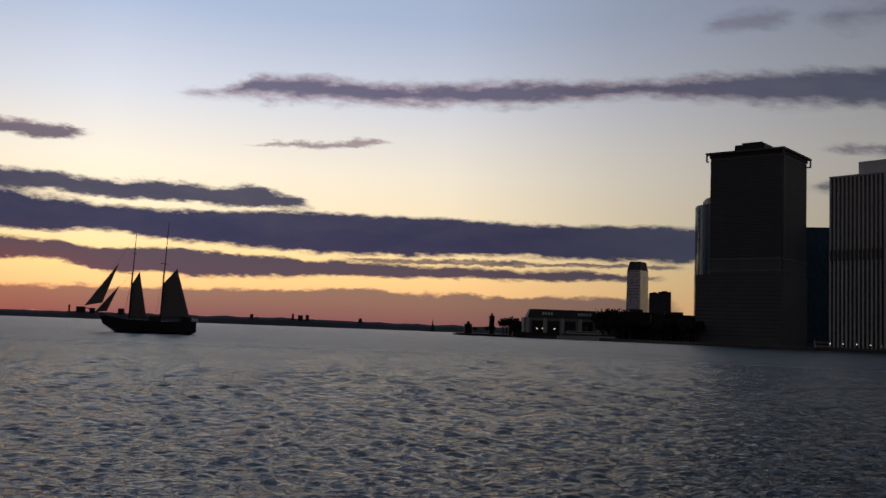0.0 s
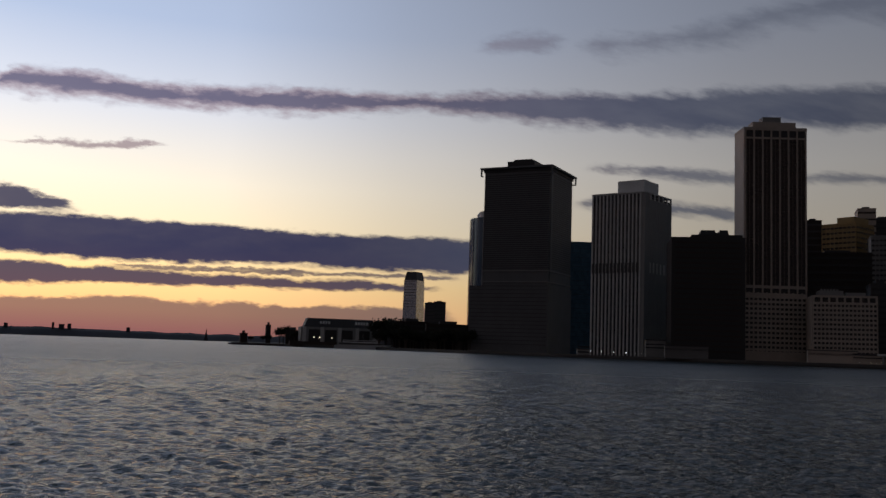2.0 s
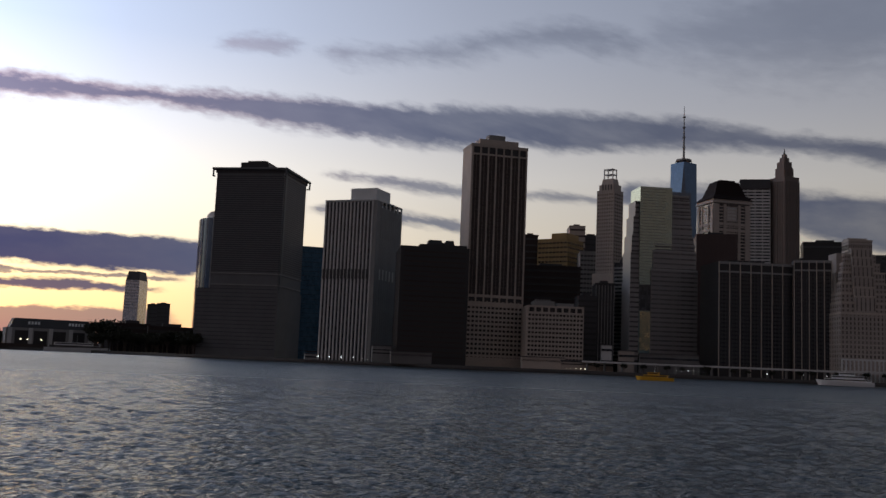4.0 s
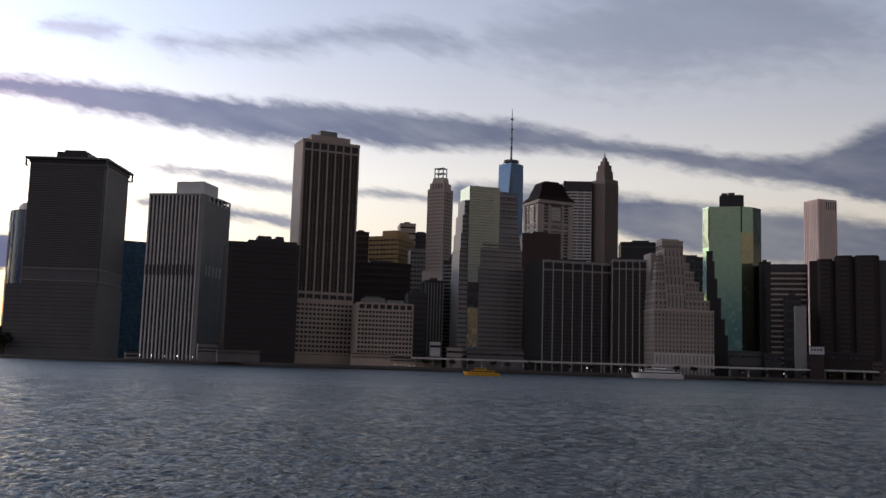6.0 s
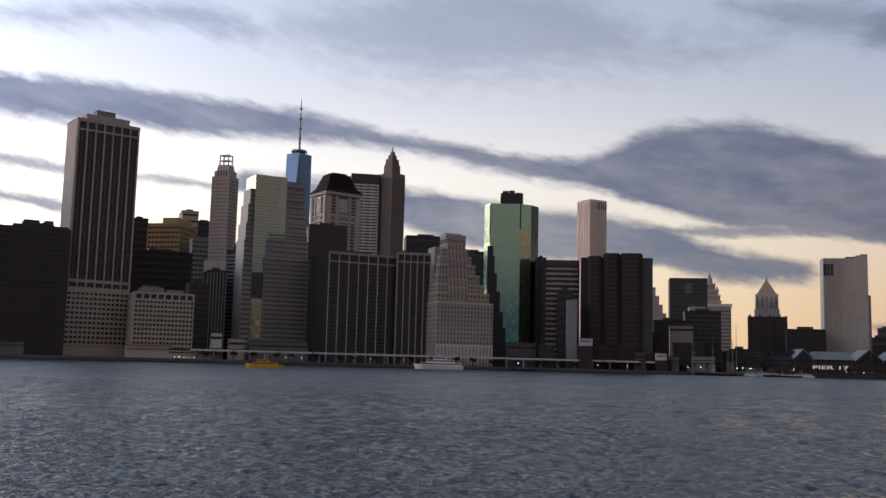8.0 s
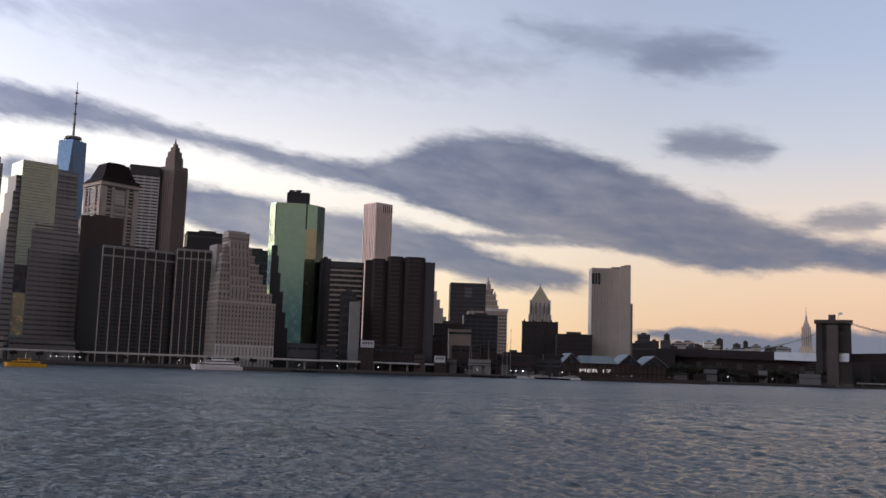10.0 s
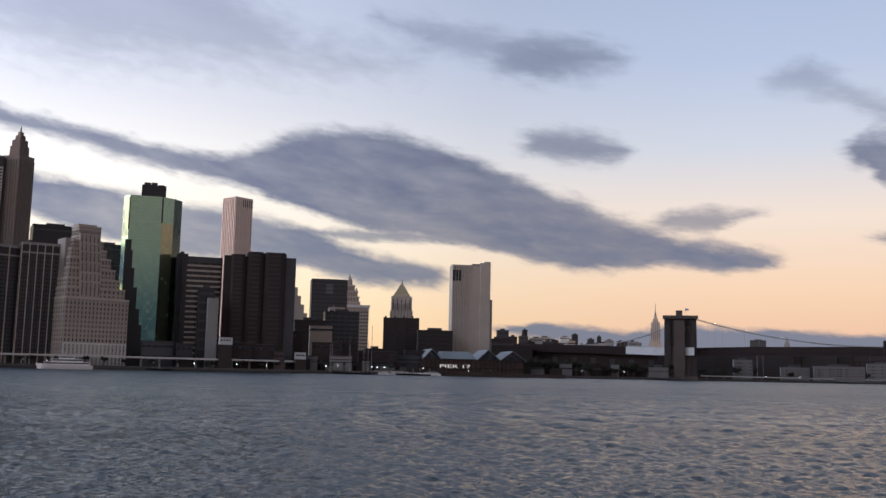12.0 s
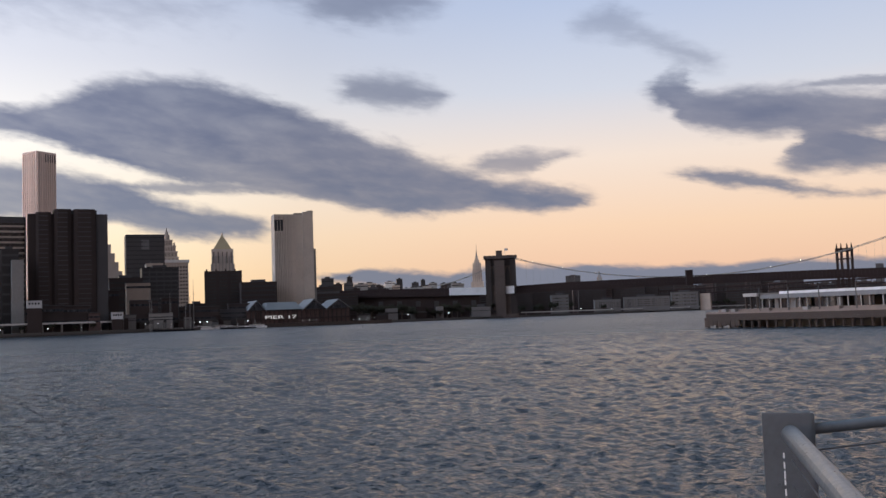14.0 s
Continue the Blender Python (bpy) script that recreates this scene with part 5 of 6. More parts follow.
def build_schooner():
    ob = tagged(new("schooner"), "two-masted dark-hulled schooner under grey sails", "sailing ship")
    o = at(-19.35, 345)
    e = at(-14.25, 345)
    ob.matrix_world = Matrix.Translation(o) @ Matrix.Rotation(math.atan2(e.y - o.y, e.x - o.x), 4, "Z")
    bm = bmesh.new()
    rows = []
    for i in range(15):
        k = i / 14
        x = 30.5 * k
        w = 3.6 * math.sin(math.pi * min(1, 0.06 + 0.94 * k) ** 0.8 * 0.92) + 0.05
        top = 3.6 + 1.9 * (1 - k) ** 2 + 1.3 * k ** 3
        keel = -0.4 + 2.2 * max(0, 0.12 - k) / 0.12 + 1.4 * max(0, k - 0.94) / 0.06
        rows.append([bm.verts.new(v) for v in ((x + 3.0 * max(0, 0.12 - k) / 0.12, 0, keel), (x, -w * 0.8, keel + 1.0), (x - 1.2 * max(0, 0.1 - k) * 10, -w, top), (x - 1.2 * max(0, 0.1 - k) * 10, w, top), (x, w * 0.8, keel + 1.0))])
    for a, c in zip(rows, rows[1:]):
        for i in range(5):
            bm.faces.new((a[i], c[i], c[(i + 1) % 5], a[(i + 1) % 5]))
    bm.faces.new(rows[0])
    bm.faces.new(rows[-1][::-1])
    part("hull", bm, HULL, ob)

    def spar(name, a, b, r0, r1):
        m = bmesh.new()
        tube(m, a, b, r0, r1)
        return part(name, m, WOOD, ob)

    def sail(name, corners):
        """A bellied canvas sheet with thickness between three or four corners (x, z)."""
        m = bmesh.new()
        n = 8
        c = [Vector((x, 0, z)) for x, z in corners]
        if len(c) == 3:
            c = [c[0], c[1], c[1], c[2]]
        grids = []
        for side in (0, 0.08):
            g = []
            for i in range(n + 1):
                u = i / n
                lo, hi = c[0].lerp(c[3], u), c[1].lerp(c[2], u)
                g.append([m.verts.new(lo.lerp(hi, j / n) + Vector((0, side - 0.9 * math.sin(math.pi * u) * math.sin(math.pi * j / n), 0))) for j in range(n + 1)])
            grids.append(g)
        for g in grids:
            for i in range(n):
                for j in range(n):
                    m.faces.new((g[i][j], g[i + 1][j], g[i + 1][j + 1], g[i][j + 1]))
        part(name, m, SAIL, ob)

    spar("foremast", (8.2, 0, 3), (8.5, 0, 21), 0.28, 0.24)
    spar("fore_topmast", (8.5, -0.3, 17), (9.0, -0.3, 34.0), 0.2, 0.08)
    spar("mainmast", (18.4, 0, 3), (18.8, 0, 22), 0.3, 0.25)
    spar("main_topmast", (18.8, -0.3, 19), (19.4, -0.3, 38.4), 0.2, 0.08)
    spar("bowsprit", (2, 0, 5.2), (-6.4, 0, 8.2), 0.25, 0.12)
    spar("crosstree", (8.0, -1.4, 27.0), (9.4, 1.4, 27.0), 0.1, 0.1)
    spar("crosstree", (7.2, -1.4, 20.0), (9.6, 1.4, 20.0), 0.1, 0.1)
    spar("crosstree", (17.5, -1.4, 24.0), (20.0, 1.4, 24.0), 0.1, 0.1)
    spar("fore_gaff", (8.5, 0, 16.3), (11.0, 0, 21.0), 0.12, 0.1)
    spar("main_gaff", (18.7, 0, 17), (23.3, 0, 22.6), 0.14, 0.1)
    spar("fore_boom", (8.3, 0, 5.6), (14.0, 0, 5.4), 0.14, 0.12)
    spar("main_boom", (18.5, 0, 5.4), (28.6, 0, 6.2), 0.16, 0.12)
    sail("foresail", ((8.4, 5.8), (8.5, 16.5), (10.8, 20.8), (13.8, 5.6)))
    sail("mainsail", ((18.5, 5.7), (18.7, 17.0), (23.1, 22.4), (27.9, 6.4)))
    sail("jib", ((-6.2, 8.6), (4.0, 23.5), (-0.6, 9.8)))
    sail("staysail", ((-2.8, 6.6), (4.6, 16.0), (1.0, 7.0)))
    for a, b in (((-6.2, 0, 8.0), (8.9, 0, 33)), ((-2, 0, 6.4), (8.5, 0, 20.5)), ((8.5, 0, 20.5), (18.7, 0, 21.5))):
        spar("stay", a, b, 0.022, 0.022)
    for x, z in ((7.6, 19), (17.8, 21)):
        for dx in (-1.2, 0.4, 1.8):
            for s in (-3.2, 3.2):
                spar("shroud", (x + dx, s, 4.2), (x + 0.8, 0, z), 0.025, 0.025)
    part("deckhouse", box_mesh("deckhouse", WOOD, 14.8, 18.6, -1.4, 1.4, 3.6, 6.0), None, ob)
    part("deckhouse", box_mesh("deckhouse", WOOD, 25, 28.5, -1.2, 1.2, 3.8, 5.8), None, ob)
    for i in range(16):
        x = 2 + i * 1.8
        part("rail_post", box_mesh("rail_post", WOOD, x, x + 0.12, -2.6, -2.48, 3.6, 5.0), None, ob)
    spar("rail", (2, -2.55, 5.2), (30, -2.55, 5.1), 0.06, 0.06)
    part("tender", box_mesh("tender", WHITE, 28.8, 31.0, -1.4, 1.4, 4.6, 5.6, inset=0.25), None, ob)


build_schooner()
build_boat("water_taxi", "yellow water taxi under way", 41.35, 500, 19, 5.6, YELLOW, ((-0.7, 0.55, YELLOW), (-0.25, 0.35, YELLOW)), 132)
build_boat("motor_yacht", "long white excursion yacht by the quay", 51.5, 735, 38, 10.0, WHITE, ((-0.9, 0.7, WHITE), (-0.65, 0.45, WHITE), (-0.35, 0.2, WHITE)), 128)


# ---- waterfront: viaduct, sheds, lamps ----
def build_viaduct(b0, b1, off, top, name, label):
    """A raised road on columns along the quay."""
    ob = tagged(new(name), label, "viaduct", kind="structure")
    bs = np.arange(b0, b1 + 0.01, 0.5)
    pts = [at(b, shore(b) + off) for b in bs]
    bm = bmesh.new()
    rings = []
    for b, p in zip(bs, pts):
        q = at(b, shore(b) + off + 14)
        rings.append([bm.verts.new((v.x, v.y, z)) for v, z in ((p, top - 0.7), (p, top + 0.8), (p + (q - p) * 0.04, top + 0.8), (p + (q - p) * 0.04, top), (q, top), (q, top - 0.7))])
    for a, c in zip(rings, rings[1:]):
        for i in range(6):
            bm.faces.new((a[i], c[i], c[(i + 1) % 6], a[(i + 1) % 6]))
    part("deck", bm, PALE, ob, "pale concrete parapet and deck")
    me = box_mesh("column", GREY, -0.7, 0.7, -0.7, 0.7, GROUND, top - 0.7)
    for b in np.arange(b0 + 0.3, b1, 1.0):
        for o in (3, 11):
            c = part("column", me, None, ob)
            c.location = at(b, shore(b) + off + o)


build_viaduct(37.2, 64.6, 14, 10.4, "viaduct", "raised concrete river drive on columns")
build_viaduct(87.6, 101.0, 14, 6.6, "viaduct", "low concrete river drive on columns")



def lamp_post(b, d, z, tall=6.0, cool=False, size=0.35):
    size *= 0.7
    ob = tagged(new("street_lamp"), "small lit lamp on a thin post", "street lamp", "waterfront lamps")
    ob.location = at(b, d, z)
    bm = bmesh.new()
    tube(bm, (0, 0, 0), (0, 0, tall), 0.12, 0.08, 6)
    part("post", bm, BLACK, ob)
    bm = bmesh.new()
    bmesh.ops.create_icosphere(bm, subdivisions=1, radius=size, matrix=Matrix.Translation((0, 0, tall + size)))
    part("lamp_head", bm, COOL if cool else LAMP, ob)


for b in (21.75, 22.4, 23.1, 23.8):
    lamp_post(b, 868, GROUND, 3.2, True, 0.6)
for b in (24.35, 24.65):
    lamp_post(b, 868, GROUND, 2.6, True, 0.4)
for i in range(5):
    lamp_post(36.3 + 0.28 * i, 800, GROUND, 1.6, False, 0.35)
for i in range(6):
    lamp_post(42.6 + 0.3 * i, 802, GROUND, 3.4, True, 0.3)
for b in (47.5, 49.4, 50.6, 56.2, 58.4, 60.8, 62.5):
    lamp_post(b, shore(b) + 4, GROUND, 3.6, True, 0.4)
for b in (65.9, 66.6, 68.6, 68.9, 69.3, 71.6):
    lamp_post(b, shore(b) + 6, GROUND, 4.5, True, 0.5)
for i in range(12):
    lamp_post(74.3 + 0.42 * i, 960 + 12 * i, GROUND, 3.2, True, 0.3)
for b in (77.6, 79.5, 80.9, 83.3, 91.1, 92.9, 95.2):
    lamp_post(b, shore(b) + 8, GROUND, 6, True, 0.55)

SHEDS = [
    (26.0, 28.4, 818, 0.55, SHEDGREY), (21.0, 21.7, 868, 0.2, GREY), (24.9, 26.0, 862, 0.85, GREY), (33.7, 36.2, 815, 0.55, TAN),
    (36.0, 39.0, 815, 0.42, TAN), (39.3, 40.2, 850, 1.1, WARM), (38.3, 38.9, 850, 1.4, PALE), (40.5, 43.8, 845, 1.0, SHEDGREY),
    (59.65, 60.5, 875, 1.2, BROWN), (60.4, 61.6, 890, 1.35, BROWN), (61.6, 63.0, 895, 1.3, BROWN), (62.9, 63.5, 890, 0.9, RED),
    (64.1, 64.75, 895, 0.46, SHEDGREY), (64.8, 65.4, 905, 0.7, SHEDGREY), (65.1, 66.6, 930, 1.5, BROWN), (66.8, 67.7, 950, 1.6, BROWN), (67.8, 70.0, 965, 1.05, BROWN),
    (69.0, 71.5, 985, 0.85, CHARCOAL), (70.5, 72.3, 1010, 1.15, BROWN), (66.1, 67.4, 925, 0.75, GREY), (63.5, 64.5, 930, 2.1, BROWN),
    (64.9, 66.2, 985, 2.5, TAN), (57.4, 58.3, 870, 1.2, BLACK), (55.5, 57.2, 880, 1.3, CHARCOAL),
]
for b0, b1, d, el, mat in SHEDS:
    q = plain_block("waterfront_building", "low dusky building on the quay", b0, b0, b1, d, 3, el, mat, GLASS, 2, 0, depth=18, roof=False)
    q.box("roof_edge", CHARCOAL, -0.5, q.w + 0.5, -0.5, 18.5, q.h(el), q.h(el) + 0.7)
for b0, b1, d, lo, hi in ((59.75, 60.5, 872, 1.24, 1.66), (64.1, 64.72, 892, 0.5, 0.9)):
    q = Plot("waterfront_building", "small white-walled house above the dark quay", b0, b0, b1, d, 3, 14)
    q.box("base", BROWN, 0, q.w, 0, 14, 0, q.h(lo))
    q.box("wall", SHEET, 0, q.w, 0, 14, q.h(lo), q.h(hi), "white wall")
    q.row("window", box_mesh("window", GLASS, 0, 1.3, -0.1, 0.2, 0, 1.6), [(1.2 + i * (q.w - 2) / 4, 0, q.h(hi) - 3.4) for i in range(4)])
    q.box("roof_edge", CHARCOAL, -0.4, q.w + 0.4, -0.4, 14, q.h(hi), q.h(hi) + 0.4)
for b, el in ((66.15, 2.1), (66.25, 1.5), (67.25, 1.9), (67.3, 1.2), (68.35, 1.7), (68.55, 2.6), (68.1, 1.5)):
    ob = tagged(new("ship_mast"), "bare pale mast of a moored ship", "mast", "moored masts")
    ob.location = at(b, shore(b) - 6, -1)
    bm = bmesh.new()
    tall = rise(el, shore(b)) + GROUND + 1
    tube(bm, (0, 0, 0), (0, 0, tall), 0.35, 0.15, 8)
    part("pole", bm, GREY, ob)
    bm = bmesh.new()
    tube(bm, (-3, 0, tall * 0.72), (3, 0, tall * 0.72), 0.15, 0.15, 6)
    part("yard", bm, GREY, ob)
build_boat("moored_barge", "dark low barge beside the quay", 67.3, 905, 40, 5.5, HULL, ((-0.5, 0.5, GREY),), 115)
for b, d, long in ((68.9, 940, 26), (69.9, 950, 34), (72.0, 962, 22)):
    build_boat("moored_boat", "white cabin boat moored at the seaport quay", b, d, long, 6.5, WHITE, ((-0.8, 0.5, WHITE), (-0.5, 0.2, GREY)), 112)
build_boat("moored_boat", "low dark workboat beside the quay", 71.0, 930, 34, 5.0, HULL, ((-0.3, 0.6, WHITE),), 110)
build_boat("moored_boat", "low dark workboat beside the quay", 56.5, 838, 22, 4.5, HULL, ((-0.3, 0.5, GREY),), 130)


def build_market_pier():
    p = Plot("market_hall", "red pier hall with grey gabled metal roofs", 71.5, 71.5, 77.5, 985, 10, 50, "market hall")
    wall = p.h(0.75)
    p.body(RED, wall)
    p.bands("F", 2, wall * 0.35, wall, 1.0, 1.6, BROWN, name="gallery")
    p.ribs("F", 24, 0, wall, 0.6, 1.5, BROWN, name="post")
    for k0, k1, el in ((0.02, 0.17, 1.32), (0.19, 0.52, 1.2), (0.54, 0.75, 1.35), (0.77, 1.0, 1.3)):
        x0, x1 = p.w * k0, p.w * k1
        z = p.h(el)
        gabled = x1 - x0 < p.w * 0.3
        bm = bmesh.new()
        if gabled:
            xm = (x0 + x1) / 2
            pts = ((x0 - 2, -3, wall - 1), (x1 + 2, -3, wall - 1), (xm, -3, z), (x0 - 2, 44, wall - 1), (x1 + 2, 44, wall - 1), (xm, 44, z))
            v = [bm.verts.new(q) for q in pts] + [bm.verts.new((x, y, c - 0.8)) for x, y, c in pts]
            for f in ((0, 2, 5, 3), (2, 1, 4, 5), (6, 9, 11, 8), (8, 11, 10, 7), (0, 6, 8, 2), (2, 8, 7, 1), (3, 5, 11, 9), (5, 4, 10, 11)):
                bm.faces.new([v[i] for i in f])
        else:
            v = [bm.verts.new(q) for q in ((x0 - 1, -2, wall), (x1 + 1, -2, wall), (x1 + 1, 46, wall), (x0 - 1, 46, wall), (x0 + 3, 12, z), (x1 - 3, 12, z), (x1 - 3, 30, z), (x0 + 3, 30, z))]
            for f in ((0, 1, 5, 4), (1, 2, 6, 5), (2, 3, 7, 6), (3, 0, 4, 7), (4, 5, 6, 7), (3, 2, 1, 0)):
                bm.faces.new([v[i] for i in f])
        part("roof", bm, ROOFGREY, p.ob, "grey standing-seam roof")
        if gabled:
            bm = bmesh.new()
            v = [bm.verts.new((x, y, c)) for y in (-1.0, 0.5) for x, c in ((x0, wall - 1), (x1, wall - 1), ((x0 + x1) / 2, z - 1.6))]
            for f in ((0, 1, 2), (5, 4, 3), (0, 3, 4, 1), (1, 4, 5, 2), (2, 5, 3, 0)):
                bm.faces.new([v[i] for i in f])
            part("gable", bm, GLASS, p.ob, "dark glazed gable")
        for i in range(1, 5):
            x = x0 + (x1 - x0) * i / 5
            p.box("mullion", BROWN, x - 0.2, x + 0.2, -1.3, -0.9, 0, wall - 0.6)
    text = bpy.data.curves.new("sign", "FONT")
    text.body, text.size, text.extrude, text.offset = "PIER 17", 6.6, 0.15, 0.06
    holder = bpy.data.objects.new("sign_holder", text)
    me = bpy.data.meshes.new_from_object(holder)
    bpy.data.objects.remove(holder)
    me.materials.clear()
    me.materials.append(SIGN)
    s = part("sign", me, None, p.ob, "white lit roof letters")
    x0, x1 = p.x_at(72.55, -2.2), p.x_at(74.4, -2.2)
    wide = max(v.co.x for v in me.vertices)
    s.matrix_basis = Matrix.Translation((x0, -2.2, p.h(0.22))) @ Matrix.Rotation(radians(90), 4, "X") @ Matrix.Diagonal(((x1 - x0) / wide, 0.72, 1, 1))
    p.box("quay_deck", WOOD, -20, p.w + 40, -16, 0, -3.5, 1.2, "timber pier deck")


SIGN = glow("sign_white", (1, 0.95, 0.9), 0.32)
build_market_pier()


rng = random.Random(21)
for i in range(26):
    b = 75.5 + 10.2 * i / 26 + 0.2 * rng.random()
    d = shore(b) + 15 + 50 * rng.random()
    q = plain_block("quay_shed", "small dark shed on the fish-market quay", b, b, b + 0.25 + 0.5 * rng.random(), d, 3, 0.15 + 0.5 * rng.random(), (NEARBLACK, BROWN, SHEDGREY, NEARBLACK)[i % 4], BLACK, 1, 0, depth=10, roof=False)
for i in range(30):
    b = 64.2 + 8.0 * i / 30 + 0.15 * rng.random()
    d = shore(b) + 6 + 30 * rng.random()
    plain_block("quay_shed", "small dark shed on the seaport quay", b, b, b + 0.15 + 0.4 * rng.random(), d, 3, 0.1 + 0.45 * rng.random(), (NEARBLACK, BROWN, SHEDGREY, SLATE)[i % 4], BLACK, 1, 0, depth=8, roof=False)
for i in range(22):
    b = 38 + 26 * i / 22 + 0.6 * rng.random()
    tree(b, shore(b) + 5 + 4 * rng.random(), 0.42 + 0.2 * rng.random(), "small bare-edged tree on the esplanade")


# ---- the stone-towered bridge ----
A0, A1 = at(87.0, 1313), at(109.0, 1240)
AXIS = (A1 - A0).normalized()


def on_bridge(b):
    """Distance at which a bearing meets the bridge's line."""
    s, c = math.sin(radians(b)), math.cos(radians(b))
    k = (s * A0.y - c * A0.x) / (c * AXIS.x - s * AXIS.y)
    return (A0 + AXIS * k).length


# darker copy of the granite puts the shade of the tower's wings into colour
SHADESTONE = material("shaded_granite", (0.042, 0.034, 0.032), 0.9, bump=0.03)


def build_stone_bridge():
    ob = tagged(new("suspension_bridge"), "old suspension bridge with a brown granite tower", "bridge")
    ob.location = at(86.5, 1313, 0)
    ob.rotation_euler = (0, 0, -radians(86.5))
    inv = ob.matrix_basis.inverted()

    def add(name, bm, mat, label=""):
        return part(name, bm, mat, ob, label)

    # tower: three shafts joined by pointed arches, buttress in front, cornice
    g = lambda el: EYE_Z + 1313 * math.tan(radians(el))
    w0, w1 = -1313 * math.tan(radians(1.0)), 1313 * math.tan(radians(0.97))
    bm = bmesh.new()
    solid_box(bm, w0 + 3, w1 - 3, 4, 14, -4, g(3.3))
    tower = add("tower", bm, GRANITE, "brown granite tower with pointed arches")
    for nm, dims in (("buttress", (-8.5, 5, -5, 1, -4, g(3.2))), ("cornice", (w0, w1, -2, 20, g(3.32), g(3.5))), ("plinth", (-16, 22, -7, 20, -4, 5.5)), ("roof_house", (-6, 2.5, 3, 12, g(3.5), g(3.8)))):
        part(nm, box_mesh(nm, GRANITE, *dims), None, tower)
    for x0, x1 in ((w0 + 1.5, w0 + 10), (-8, 4.6), (w1 - 10, w1 - 1.5)):
        part("shaft", box_mesh("shaft", SHADESTONE, x0, x1, 0, 18, -4, g(3.33), inset=0.5), None, tower)
    part("spandrel_wall", box_mesh("spandrel_wall", SHADESTONE, w0 + 2.2, w1 - 2.2, 2, 16, g(2.9), g(3.34)), None, tower)
    part("lower_wall", box_mesh("lower_wall", GRANITE, w0 + 2.2, w1 - 2.2, 2, 16, -4, g(1.15)), None, tower)
    for z in (0.6, 1.3, 2.2, 2.8):
        part("string_course", box_mesh("string_course", GRANITE, -9.1, 5.6, -5.5, 0, g(z), g(z) + 1.2), None, tower)
    bm = bmesh.new()
    tube(bm, (6, 8, g(3.5)), (6, 8, g(3.95)), 0.25, 0.15)
    part("flagpole", bm, WHITE, tower)
    # flat black plates stand in for the shade inside the pointed arches
    for x0, x1 in ((w0 + 10.4, -9.4), (5.6, w1 - 10.4)):
        m = bmesh.new()
        xm = (x0 + x1) / 2
        outline = [(x0, g(1.75)), (x1, g(1.75)), (x1, g(2.45)), (xm, g(2.85)), (x0, g(2.45))]
        near, far = [m.verts.new((x, 3.7, z)) for x, z in outline], [m.verts.new((x, 4.2, z)) for x, z in outline]
        m.faces.new(near)
        m.faces.new(far[::-1])
        for i in range(5):
            m.faces.new((near[i], far[i], far[(i + 1) % 5], near[(i + 1) % 5]))
        part("arch", m, BLACK, tower, "black plate for the shade in a pointed arch")
    part("flag", box_mesh("flag", SHEET, 6.2, 10.5, 7.95, 8.1, g(3.8), g(3.93)), None, tower)

    # deck: stiffening truss from shore to shore
    bs = np.arange(74.2, 112.01, 0.25)

    def deck_el(b):
        return float(np.interp(b, [74, 80, 86, 90, 97, 104, 112], [1.72, 1.72, 1.62, 1.76, 1.86, 1.86, 1.76]))

    def strip(name, mat, near, lo, hi, b0, b1, thick=1.2, label=""):
        m = bmesh.new()
        rings = []
        for b in np.arange(b0, b1 + 0.01, 0.5):
            d = on_bridge(b) + near
            z = EYE_Z + on_bridge(b) * math.tan(radians(deck_el(b)))
            rings.append([m.verts.new(inv @ at(b, dd, z + zz)) for dd, zz in ((d, lo), (d, hi), (d + thick, hi), (d + thick, lo))])
        for a, c in zip(rings, rings[1:]):
            for i in range(4):
                m.faces.new((a[i], c[i], c[(i + 1) % 4], a[(i + 1) % 4]))
        return part(name, m, mat, ob, label)

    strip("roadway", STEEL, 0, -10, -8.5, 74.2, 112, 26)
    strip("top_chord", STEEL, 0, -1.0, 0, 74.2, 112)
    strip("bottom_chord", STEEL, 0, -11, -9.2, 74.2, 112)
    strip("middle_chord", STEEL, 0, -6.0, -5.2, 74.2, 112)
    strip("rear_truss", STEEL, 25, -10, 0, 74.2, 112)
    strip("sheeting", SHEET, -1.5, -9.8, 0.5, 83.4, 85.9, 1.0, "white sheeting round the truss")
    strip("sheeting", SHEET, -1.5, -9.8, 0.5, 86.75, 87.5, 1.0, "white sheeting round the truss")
    strip("approach_wall", NEARBLACK, 6, -44, -10, 74.2, 85.6, 14, "brick approach arches")
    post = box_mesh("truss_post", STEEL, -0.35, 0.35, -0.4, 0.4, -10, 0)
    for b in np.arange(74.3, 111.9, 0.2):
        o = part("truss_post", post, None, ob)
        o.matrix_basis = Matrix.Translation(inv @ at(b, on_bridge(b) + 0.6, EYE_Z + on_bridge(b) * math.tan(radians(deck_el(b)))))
    # black plates carry the shade of the arches; the wall behind is solid
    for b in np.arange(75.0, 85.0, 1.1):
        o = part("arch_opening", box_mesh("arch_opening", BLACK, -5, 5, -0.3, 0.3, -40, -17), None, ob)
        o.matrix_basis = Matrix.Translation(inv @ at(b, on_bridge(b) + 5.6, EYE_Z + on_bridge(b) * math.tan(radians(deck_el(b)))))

    # main cables and hangers
    def cable_el(b):
        return 1.84 + 0.0150 * (b - 97.3) ** 2 if b > 86.9 else 1.75 + 0.052 * max(0.0, b - 81.2) ** 2

